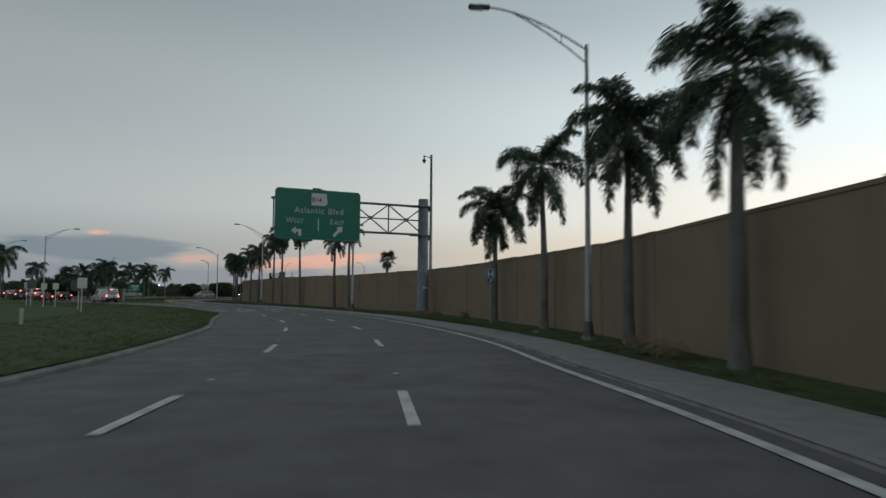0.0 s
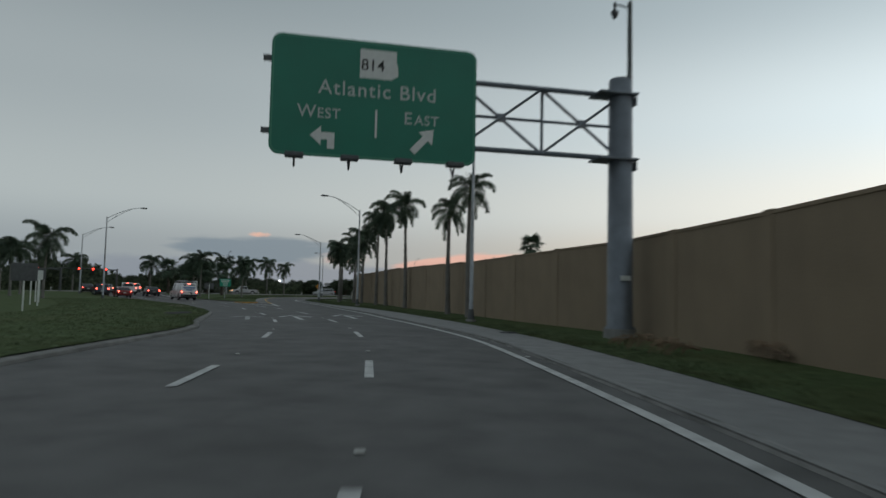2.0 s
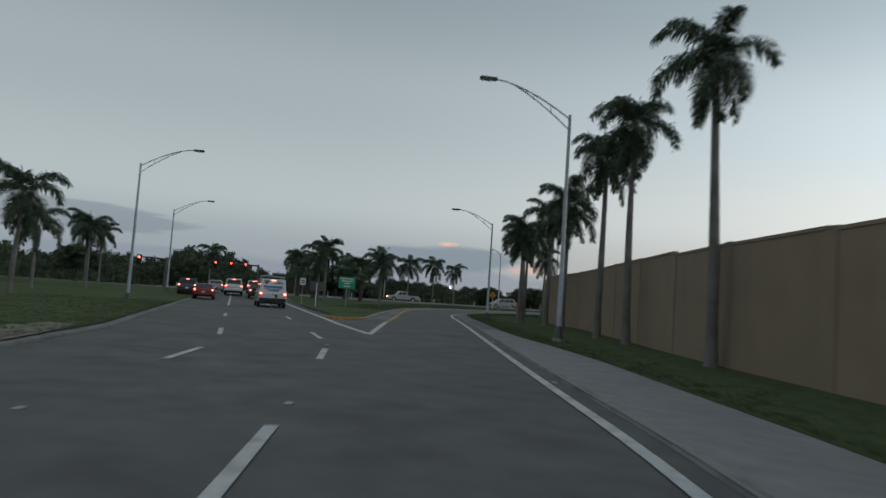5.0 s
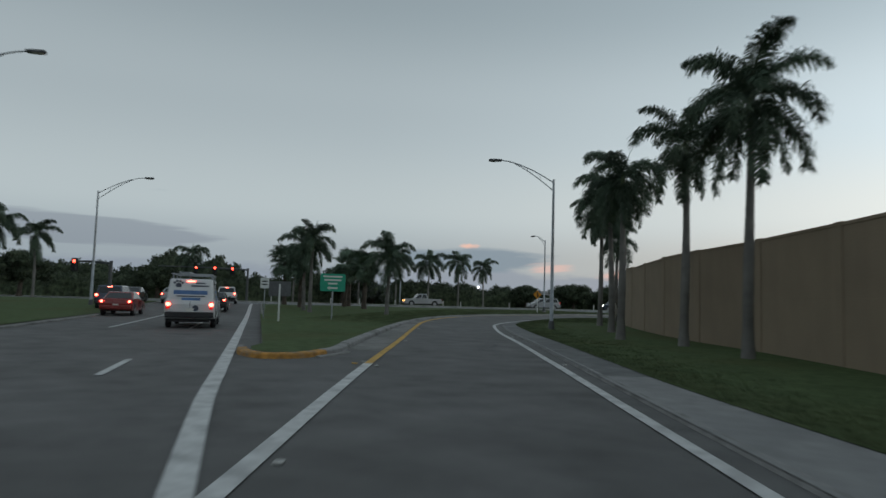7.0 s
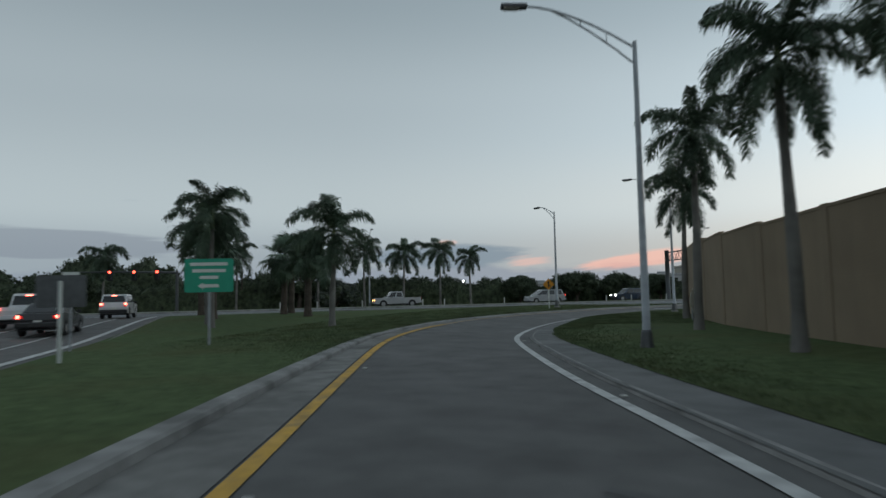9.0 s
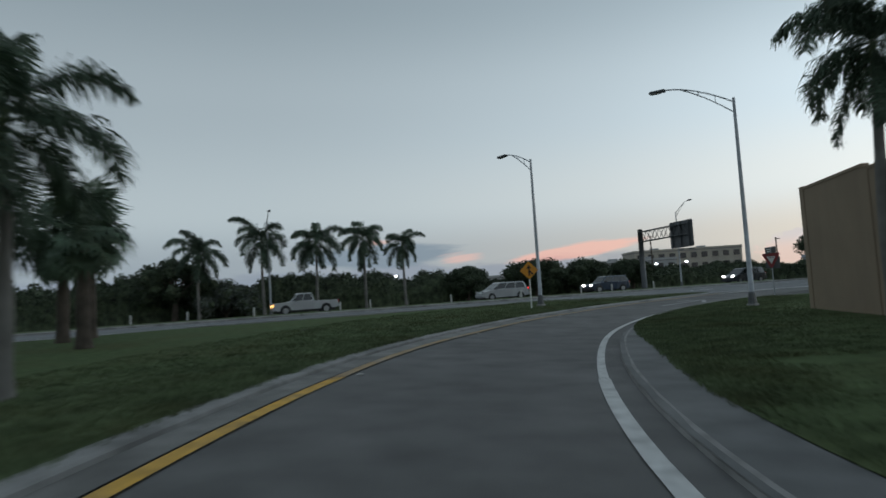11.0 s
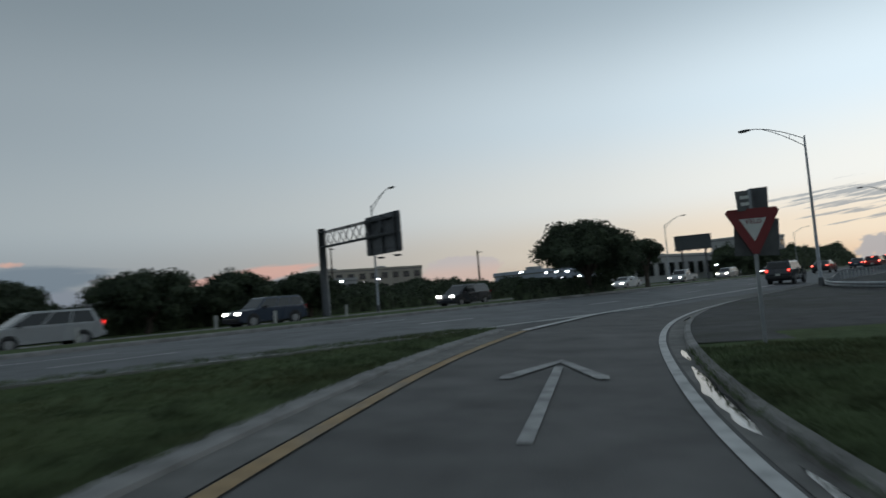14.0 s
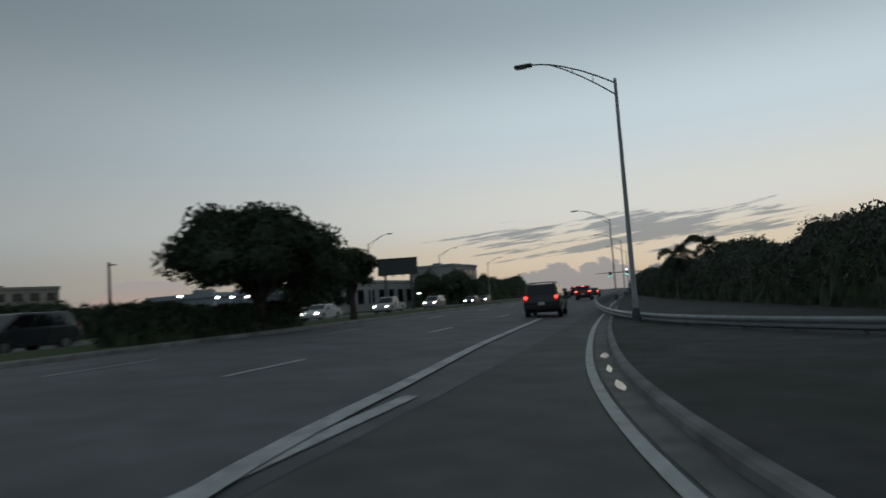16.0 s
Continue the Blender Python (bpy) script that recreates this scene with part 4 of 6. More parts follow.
def back_sign():
    """The far cantilever sign, seen from its back."""
    px, py = -66.9, 198.6
    root = thing("overhead_sign", pose(px, py, height(px, py), 0, 0, -51.0), "overhead road sign on a cantilever truss, seen from behind", "road sign")
    bm = bmesh.new()
    tube(bm, [(0, 0, -0.2), (0, 0, 7.6)], [0.36, 0.31], 14)
    part("post", bm, DARKSTEEL, root, smooth=True)
    for z in (7.25, 6.0):
        for yy in (-0.3, 0.3):
            bm = bmesh.new()
            tube(bm, [(0, yy, z), (10.2, yy, z)], 0.06, 6)
            part("chord", bm, DARKSTEEL, root)
    for i in range(10):
        z0, z1 = (7.25, 6.0) if i % 2 else (6.0, 7.25)
        for yy in (-0.3, 0.3):
            part("diagonal", tube(bmesh.new(), [(i * 1.02, yy, z0), ((i + 1) * 1.02, yy, z1)], 0.04, 5), DARKSTEEL, root)
    plate = part("sign_plate", prism(rounded(4.75, 3.05, 0.2), 0.05), SIGN_BACK, root)
    plate.matrix_basis = Matrix.Translation((8.55, 0.5, 6.15))
    for x in (-1.7, 0.0, 1.7):
        part("hanger", boxes((x, -0.08, 0, 0.12, 0.14, 2.95)), DARKSTEEL, plate)
    for z in (-1.1, 0.0, 1.1):
        part("stiffener", boxes((0, -0.05, z, 4.6, 0.08, 0.1)), DARKSTEEL, plate)
    for x in (-1.1, 1.1):
        part("sign_light", boxes((x, 0.5, -1.75, 0.5, 0.3, 0.12), (x, 0.25, -1.7, 0.05, 0.5, 0.05)), DARKSTEEL, plate)


back_sign()


def post_sign(name, x, y, yaw, label, tall, plates, category="road sign", post=GALV, thick=0.05, group="", scale=1.0):
    """A slim post with plates: each plate is (part name, outline, centre height, material, extras)."""
    sized = lambda pts: [(px * scale, pz * scale) for px, pz in pts]
    root = thing(name, pose(x, y, height(x, y) + 0.1, 0, 0, yaw), label, category, group)
    part("post", boxes((0, 0.04, tall / 2 - 0.1, thick, 0.05, tall + 0.2), bevel=0.008), post, root)
    for pname, outline, z, material, extras in plates:
        pl = part(pname, prism(sized(outline), -0.012), material, root)
        pl.matrix_basis = Matrix.Translation((0, 0.0, z))
        for ename, eoutline, emat in extras:
            e = part(ename, prism(sized(eoutline), -0.004), emat, pl)
            e.matrix_basis = Matrix.Translation((0, -0.013 if ename == "field" or "field" not in [q[0] for q in extras] else -0.018, 0))
    return root


def rect(w, h, cx=0.0, cz=0.0):
    return [(cx - w / 2, cz - h / 2), (cx + w / 2, cz - h / 2), (cx + w / 2, cz + h / 2), (cx - w / 2, cz + h / 2)]


def diamond(r):
    return [(0, -r), (r, 0), (0, r), (-r, 0)]


post_sign("hospital_sign", 3.36, 34.3, 12, "blue hospital sign with a white H on a post", 2.8, [
    ("plate", rounded(0.66, 0.66, 0.05), 2.52, SIGN_WHITE, [("field", rounded(0.6, 0.6, 0.04), SIGN_BLUE), ("letter_stroke", rect(0.12, 0.46, -0.15), SIGN_WHITE), ("letter_stroke", rect(0.12, 0.46, 0.15), SIGN_WHITE), ("letter_bar", rect(0.2, 0.11), SIGN_WHITE)]),
    ("arrow_plate", rounded(0.4, 0.34, 0.04), 2.14, SIGN_BLUE, [("arrow_mark", [(-0.14, -0.09), (-0.09, -0.14), (0.05, 0.0), (0.09, -0.05), (0.12, 0.12), (-0.05, 0.09), (0.0, 0.05)], SIGN_WHITE)])], scale=0.74)
post_sign("merge_sign", -62.4, 143.95, 16, "yellow diamond merge warning sign on a white post", 2.45, [
    ("plate", diamond(0.56), 1.93, SIGN_YELLOW, [("arrow_stem", [(-0.05, -0.33), (0.05, -0.33), (0.05, 0.12), (0.14, 0.12), (0.0, 0.34), (-0.14, 0.12), (-0.05, 0.12)], SIGN_BLACK), ("arrow_branch", [(0.05, 0.0), (0.05, -0.12), (0.2, -0.28), (0.26, -0.22)], SIGN_BLACK)])], post=SIGN_WHITE, thick=0.08, scale=0.83)
root_y = post_sign("yield_sign", -51.4, 153.0, -10, "red and white yield sign on a steel post with plates", 2.75, [
    ("plate", [(-0.46, 0.36), (-0.05, -0.40), (0.05, -0.40), (0.46, 0.36), (0.41, 0.42), (-0.41, 0.42)], 1.98, SIGN_RED, [("inner", [(-0.23, 0.24), (0.0, -0.17), (0.23, 0.24)], SIGN_WHITE)]),
    ("backing_plate", rect(0.74, 0.66), 1.88, SIGN_BACK, []),
    ("street_plate", rect(0.36, 0.36), 2.55, SIGN_BACK, [("bar", rect(0.2, 0.06, 0, 0.06), SIGN_WHITE), ("bar", rect(0.2, 0.06, 0, -0.06), SIGN_WHITE)]),
    ("cross_plate", rect(0.34, 0.38), 2.58, SIGN_BACK, [])], thick=0.06)
lettering("sign_word", "YIELD", 0.11, SIGN_RED, root_y, pose(0, -0.02, 2.16, 90, 0, 0))
for ch in root_y.children:
    if ch.name.startswith("backing_plate"):
        ch.matrix_basis = pose(0.06, 0.1, 1.88, 0, 4, -8)
    elif ch.name.startswith("street_plate"):
        ch.matrix_basis = pose(-0.1, 0.0, 2.55, 0, -4, 24)
    elif ch.name.startswith("cross_plate"):
        ch.matrix_basis = pose(0.16, 0.08, 2.58, 0, 3, -42)
# its green is brighter than SIGN_GREEN: headlight glare put into the colour
post_sign("exit_sign", -57.8, 107.5, 40, "green guide sign with white lines of small writing", 2.3, [
    ("plate", rounded(1.5, 1.06, 0.07), 2.2, mat("headlit_green_sheeting", (0.008, 0.30, 0.19), 0.4, vary=0.05), [("bar", rect(1.14, 0.10, 0, 0.36), SIGN_WHITE), ("bar", rect(1.02, 0.10, 0, 0.15), SIGN_WHITE), ("bar", rect(0.56, 0.10, 0, -0.06), SIGN_WHITE), ("arrow_mark", [(-0.34, -0.33), (-0.17, -0.22), (-0.17, -0.28), (0.3, -0.28), (0.3, -0.38), (-0.17, -0.38), (-0.17, -0.44)], SIGN_WHITE)])], thick=0.08)
post_sign("lane_sign", -56.6, 102.3, 180 + 40, "bare-backed rectangular sign on a white post", 2.0, [("plate", rounded(1.15, 0.78, 0.05), 1.75, SIGN_BACK, [])], post=SIGN_WHITE, thick=0.09)
post_sign("lane_sign", -60.5, 104.6, 40, "small white sign on a slim post", 2.3, [("plate", rounded(0.5, 0.62, 0.04), 2.1, SIGN_WHITE, [("bar", rect(0.3, 0.08, 0, 0.1), SIGN_BLACK), ("bar", rect(0.3, 0.08, 0, -0.08), SIGN_BLACK)])])
for x, y, yaw, w, h, z, back in ((-25.9, 45.0, 38, 0.62, 0.75, 2.1, SIGN_WHITE), (-31.4, 52.9, 38, 1.2, 0.9, 2.0, SIGN_BACK), (-38.6, 60.2, 38, 0.5, 0.6, 2.0, SIGN_WHITE), (-40.8, 61.6, 38, 0.5, 0.6, 2.0, SIGN_WHITE), (-47.1, 67.6, 40, 0.5, 0.75, 2.1, SIGN_WHITE), (-46.3, 67.2, 40, 0.8, 0.9, 2.25, SIGN_BACK)):
    post_sign("roadside_sign", x, y, yaw, "pale rectangular sign on posts in the lawn", z + h / 2, [("plate", rounded(w, h, 0.05), z, back, [])], post=SIGN_WHITE, thick=0.08, group="signs in the lawn")
post_sign("diamond_board", -47.6, 127.6, 70, "pale diamond-shaped board leaning at the wall's foot", 0.6, [("plate", [(-0.28, 0.0), (0.0, -0.6), (0.28, 0.0), (0.0, 0.62)], 0.95, SIGN_WHITE, [])], thick=0.1)

# ---------------------------------------------------------------- palms and trees


def frond_mesh(name, length, droop, lift, leaflets, seed, width=0.62):
    """One plume-like leaf: a curved rib with long leaflets in several planes that hang at their tips, pointing along +x."""
    rnd = random.Random(seed)
    bm = bmesh.new()
    rib = []
    ang, p = radians(lift), Vector((0, 0, 0))
    steps = 14
    twist = rnd.uniform(-0.3, 0.3)
    for i in range(steps + 1):
        rib.append(p.copy())
        d = Vector((math.cos(ang), twist * i / steps * 0.4, math.sin(ang)))
        p = p + d * (length / steps)
        ang -= radians(droop) / steps * (0.45 + 1.1 * i / steps)
    tube(bm, rib, [0.045 * (1 - 0.88 * i / steps) for i in range(steps + 1)], 4, cap=False)
    for k in range(leaflets):
        t = 0.09 + 0.91 * (k + rnd.uniform(-0.4, 0.4)) / (leaflets - 1)
        f = min(max(t, 0.05), 0.999) * steps
        i = min(int(f), steps - 1)
        q = rib[i].lerp(rib[i + 1], f - i)
        tan = (rib[i + 1] - rib[i]).normalized()
        side0 = tan.cross(Vector((0, 0, 1)))
        side0 = side0.normalized() if side0.length > 0.05 else Vector((0, 1, 0))
        up = side0.cross(tan).normalized()
        ll = width * min(1.0, 0.45 + 2.6 * t) * (1 - 0.62 * t ** 3) * rnd.uniform(0.75, 1.15)
        for sgn in (-1, 1):
            fan = rnd.uniform(-0.75, 1.05)
            out = (side0 * sgn + tan * rnd.uniform(0.45, 0.95) + up * fan).normalized()
            hang = rnd.uniform(0.3, 0.95)
            b = q + out * ll * 0.5
            c = b + (out * 0.75 + Vector((0, 0, -hang))).normalized() * ll * 0.36
            e = c + (out * 0.35 + Vector((0, 0, -1.0))).normalized() * ll * 0.28
            w = tan.lerp(up, rnd.uniform(0.0, 0.5)).normalized() * 0.0155
            v = [bm.verts.new(x) for x in (q - w, q + w, b + w * 1.5, b - w * 1.5, c + w, c - w, e)]
            bm.faces.new((v[0], v[1], v[2], v[3]))
            bm.faces.new((v[3], v[2], v[4], v[5]))
            bm.faces.new((v[5], v[4], v[6]))
    me = bpy.data.meshes.new(name)
    bm.to_mesh(me)
    bm.free()
    me.materials.append(FROND)
    return me


FRONDS = [frond_mesh("frond", 2.7, d, l, 125, i, w) for i, (d, l, w) in enumerate(((98, 66, 0.62), (120, 54, 0.7), (132, 36, 0.74), (122, 12, 0.76), (84, -22, 0.72), (42, -58, 0.62)))]
SPIKE = frond_mesh("spear", 1.9, 12, 80, 12, 99, 0.16)


def trunk_mesh(tall, r0, r1, seed):
    rnd = random.Random(seed)
    bm = bmesh.new()
    pts, rad = [], []
    for i in range(15):
        t = i / 14
        pts.append((0.12 * math.sin(t * 2.2 + seed) * t, 0.1 * math.sin(t * 1.7 + seed * 2) * t, tall * t - 0.25 * (t == 0)))
        bulge = 1 + 0.22 * math.exp(-((t - 0.35) / 0.28) ** 2) - 0.08 * t
        rad.append((r0 * (1 - t) + r1 * t) * bulge * (1.5 - 0.5 * min(1, t * 9)) * rnd.uniform(0.985, 1.015))
    tube(bm, pts, rad, 10)
    return bm, Vector(pts[-1])


def palm(x, y, tall, crown=1.0, seed=0, label="royal palm with a smooth grey trunk and drooping fronds", group="royal palms", fronds=20, thick=0.135, base=0.1, dead=0):
    """A royal palm: grey trunk, green crownshaft, feather fronds at several slopes and a spear."""
    rnd = random.Random(seed * 13 + 5)
    root = thing("palm_tree", pose(x, y, height(x, y) + base, 0, 0, rnd.uniform(0, 360)), label, "palm tree", group)
    shaft = 1.25 * crown
    bm, top = trunk_mesh(tall - shaft, thick, thick * 0.82, seed)
    part("trunk", bm, TRUNK, root, smooth=True)
    bm = bmesh.new()
    tube(bm, [top, top + Vector((0, 0, 0.2)), top + Vector((0, 0, shaft * 0.6)), top + Vector((0, 0, shaft))], [thick * 0.75, thick * 0.8, thick * 0.68, thick * 0.42], 9)
    part("crownshaft", bm, SHAFT, root, smooth=True)
    for i in range(dead):
        ob = new("dead_frond", FRONDS[5])
        ob.parent = root
        ob.matrix_basis = Matrix.LocRotScale(top + Vector((0, 0, 0.16 + 0.1 * (i % 3))), Euler((0, rnd.uniform(-0.3, 0.2), 2.4 * i)), Vector((0.17, 0.17, 0.15)))
    c = top + Vector((0, 0, shaft * 0.95))
    ob = new("spear", SPIKE)
    ob.parent = root
    ob.matrix_basis = Matrix.LocRotScale(c, Euler((0, 0, rnd.uniform(0, 6))), Vector((crown, crown, crown * 0.7)))
    order = [0, 1, 1, 1, 2, 2, 2, 3, 3, 3, 4, 4, 4, 4, 5, 5, 5, 5]
    for i in range(fronds):
        k = order[i * len(order) // fronds]
        ob = new("frond", FRONDS[k])
        ob.parent = root
        s = crown * rnd.uniform(0.82, 1.1)
        ob.matrix_basis = Matrix.LocRotScale(c - Vector((0, 0, 0.06 * k)), Euler((rnd.uniform(-0.15, 0.15), rnd.uniform(-0.12, 0.12), 2.4 * i + rnd.uniform(-0.35, 0.35))), Vector((s, s, s * rnd.uniform(0.9, 1.1))))
    return root


def fan_palm(x, y, tall, crown=1.0, seed=0):
    """A cabbage palm: a rough trunk and a dense round head of fan leaves."""
    rnd = random.Random(seed * 7 + 1)
    root = thing("palm_tree", pose(x, y, height(x, y) + 0.1, 0, 0, rnd.uniform(0, 360)), "cabbage palm with a rough trunk and a dense round head", "palm tree", "cabbage palms")
    bm, top = trunk_mesh(tall, 0.2, 0.17, seed + 30)
    part("trunk", bm, BARK, root)
    for i in range(40):
        ob = new("fan_leaf", FAN)
        ob.parent = root
        lift = rnd.uniform(-75, 70)
        ob.matrix_basis = Matrix.Translation(top) @ pose(0, 0, 0, 0, 0, 137.5 * i) @ pose(0, 0, 0, 0, -lift, 0) @ Matrix.Scale(crown * rnd.uniform(0.8, 1.1), 4)
    return root


def fan_mesh():
    rnd = random.Random(77)
    bm = bmesh.new()
    tube(bm, [(0, 0, 0), (0.5, 0, 0.05), (0.85, 0, 0.03)], 0.018, 4, cap=False)
    for k in range(17):
        a = radians(-125 + 250 * k / 16)
        ln = rnd.uniform(0.65, 0.9)
        d = Vector((math.cos(a), math.sin(a), 0.0))
        e = Vector((-math.sin(a), math.cos(a), 0.0))
        o = Vector((0.85, 0, 0.03))
        m = o + d * ln * 0.55 + Vector((0, 0, 0.05))
        tip = o + d * ln + Vector((0, 0, -rnd.uniform(0.08, 0.3)))
        v = [bm.verts.new(o), bm.verts.new(m - e * 0.05), bm.verts.new(tip), bm.verts.new(m + e * 0.05)]
        bm.faces.new(v)
    me = bpy.data.meshes.new("fan_leaf")
    bm.to_mesh(me)
    bm.free()
    me.materials.append(FROND)
    return me


FAN = fan_mesh()

# the row between sidewalk and wall
for i, (x, y, t, c) in enumerate(((8.75, 13.7, 6.2, 0.84), (7.8, 20.4, 6.75, 0.88), (5.75, 28.5, 7.15, 0.9), (3.55, 35.8, 6.15, 0.82), (-10.95, 63.9, 7.5, 0.68), (-13.7, 69.0, 7.0, 0.62), (-21.1, 80.9, 9.1, 0.85), (-25.9, 88.4, 9.5, 0.9), (-28.3, 91.6, 8.9, 0.8), (-33.05, 98.7, 7.7, 0.95), (-35.9, 102.7, 7.5, 0.85), (-39.0, 104.9, 6.85, 0.78), (-41.6, 110.8, 7.0, 0.85), (-45.6, 119.4, 7.5, 0.85), (-48.5, 130.1, 6.8, 0.9))):
    palm(x, y, t, c, i, base=0.2, dead=18 if i == 1 else 0, thick=0.165 if i == 0 else 0.14, fronds=(18, 22, 16, 28, 13, 13, 15, 18, 18, 20, 17, 18, 18, 18, 18)[i])
# across the street
for i, (u, v, t, c) in enumerate(((-57, 28, 7.2, 1.0), (-47, 28, 6.6, 1.0), (-41.0, 28.5, 7.6, 1.1), (-35.8, 28.5, 7.3, 1.1), (-30.8, 28.5, 7.5, 1.0), (-26.5, 28.5, 6.7, 0.85), (-72, 28, 7.0, 1.0))):
    x, y = avenue(u, v)
    palm(x, y, t, c * 1.2, 30 + i, "royal palm with a grey trunk across the street", "palms across the street", 15)
# on the island and lawns
for i, (x, y, t, c) in enumerate(((-67.9, 115.5, 6.05, 0.95), (-70.6, 117.4, 5.45, 1.0), (-62.0, 117.8, 4.75, 0.98), (-60.4, 80.3, 6.5, 1.05), (-70.0, 74.0, 6.6, 1.1), (-84, 98.0, 6.5, 1.0), (-74.0, 88, 5.8, 1.0), (-95.0, 104, 6.8, 1.0), (-106.0, 112, 7.0, 1.0), (-90, 84, 6.8, 1.05), (-101, 92, 7, 1.0))):
    palm(x, y, t, c, 50 + i, "royal palm standing in the lawn", "palms in the lawns", 15)
for i, (x, y, t, c) in enumerate(((-75.0, 121.2, 3.9, 1.35), (-77.2, 130.0, 4.3, 1.35), (-75.6, 127.7, 4.1, 1.35), (-82.5, 126.0, 4.4, 1.4), (-71.0, 125.4, 3.9, 1.2), (-64, 66, 4.8, 1.3), (-13.2, 98.0, 6.6, 1.05))):
    fan_palm(x, y, t, c, i)


def leaf_card(rnd):
    a = rnd.uniform(0, 6.28)
    n = Vector((rnd.uniform(-1, 1), rnd.uniform(-1, 1), rnd.uniform(-0.3, 1))).normalized()
    t = n.cross(Vector((math.cos(a), math.sin(a), 0.3))).normalized()
    return t, n.cross(t)


def crown_bm(centres, count, size, seed):
    """Many small leaf sprays scattered through clumps: each is a kinked pair of leaf blades."""
    rnd = random.Random(seed)
    verts, faces = [], []
    weights = [c[3] ** 2 for c in centres]
    for _ in range(count):
        cx, cy, cz, r, *sq = rnd.choices(centres, weights)[0]
        d = Vector((rnd.gauss(0, 1), rnd.gauss(0, 1), rnd.gauss(0, 1))).normalized() * r * (0.5 + 0.62 * rnd.random() ** 0.6)
        d.z *= 0.72
        p = Vector((cx, cy, cz)) + d
        t, s = leaf_card(rnd)
        k = size * rnd.uniform(0.6, 1.35)
        b = len(verts)
        verts += [p - t * k, p + s * k * 0.42, p + t * k, p - s * k * 0.42]
        faces.append((b, b + 1, b + 2, b + 3))
    return verts, faces


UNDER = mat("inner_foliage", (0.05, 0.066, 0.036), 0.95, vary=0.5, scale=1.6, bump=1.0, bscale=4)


def ball():
    bm = bmesh.new()
    bmesh.ops.create_icosphere(bm, subdivisions=2, radius=1.0)
    out = [v.co.copy() for v in bm.verts], [tuple(v.index for v in f.verts) for f in bm.faces]
    bm.free()
    return out


BALL_V, BALL_F = ball()


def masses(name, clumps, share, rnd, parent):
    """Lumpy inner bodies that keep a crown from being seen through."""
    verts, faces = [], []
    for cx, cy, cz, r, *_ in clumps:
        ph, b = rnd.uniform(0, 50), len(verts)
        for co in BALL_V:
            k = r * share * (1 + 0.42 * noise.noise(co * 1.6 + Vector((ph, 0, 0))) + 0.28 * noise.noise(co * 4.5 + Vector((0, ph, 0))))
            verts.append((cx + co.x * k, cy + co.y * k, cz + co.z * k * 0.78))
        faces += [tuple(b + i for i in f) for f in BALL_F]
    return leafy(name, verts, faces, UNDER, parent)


def leafy(name, verts, faces, material, parent):
    me = bpy.data.meshes.new(name)
    me.from_pydata([tuple(v) for v in verts], [], faces)
    me.materials.append(material)
    ob = new(name, me)
    ob.parent = parent
    return ob


def tree(x, y, tall, spread, seed=0, label="broad dark tree with a rounded leafy crown", leaves=5000, material=None, size=0.22, group="broadleaf trees", trunk_share=0.3, skirt=0.3, limbs=10):
    """A tapered trunk that forks into limbs, and a crown of small leaves in clumps with gaps."""
    rnd = random.Random(seed + 100)
    root = thing("tree", pose(x, y, height(x, y) + 0.05, 0, 0, rnd.uniform(0, 360)), label, "tree", group)
    fork = tall * trunk_share
    bm = bmesh.new()
    r = 0.05 * tall
    tube(bm, [(0, 0, -0.2), (0, 0, 0.3), (0.1, 0.05, fork)], [r * 1.5, r, r * 0.8], 9)
    part("trunk", bm, BARK, root)
    clumps = []
    low = tall * skirt
    for i in range(limbs):
        a = 2.4 * i + rnd.uniform(-0.3, 0.3)
        f = 0.85 * math.sqrt((i + 0.2) / limbs)
        dome = math.sqrt(1 - f * f)
        cr = spread * rnd.uniform(0.24, 0.36)
        zt = low + (tall - low) * (0.25 + 0.75 * dome) * rnd.uniform(0.9, 1.02) - cr * 0.7
        end = Vector((spread * f * math.cos(a), spread * f * math.sin(a), max(zt, low + 0.3)))
        mid = Vector((end.x * 0.45, end.y * 0.45, fork + (end.z - fork) * 0.6))
        bm = bmesh.new()
        tube(bm, [(0.1, 0.05, fork * 0.92), mid, end], [r * 0.55, r * 0.3, r * 0.1], 6)
        part("limb", bm, BARK, root)
        clumps.append((end.x, end.y, end.z, cr))
        for _ in range(3):
            clumps.append((end.x + rnd.uniform(-1, 1) * spread * 0.22, end.y + rnd.uniform(-1, 1) * spread * 0.22, max(low, end.z - rnd.uniform(-0.12, 0.75) * (end.z - low)), spread * rnd.uniform(0.2, 0.32)))
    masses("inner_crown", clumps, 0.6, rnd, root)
    v, f = crown_bm(clumps, leaves, size, seed)
    leafy("crown", v, f, material or LEAF, root)
    return root


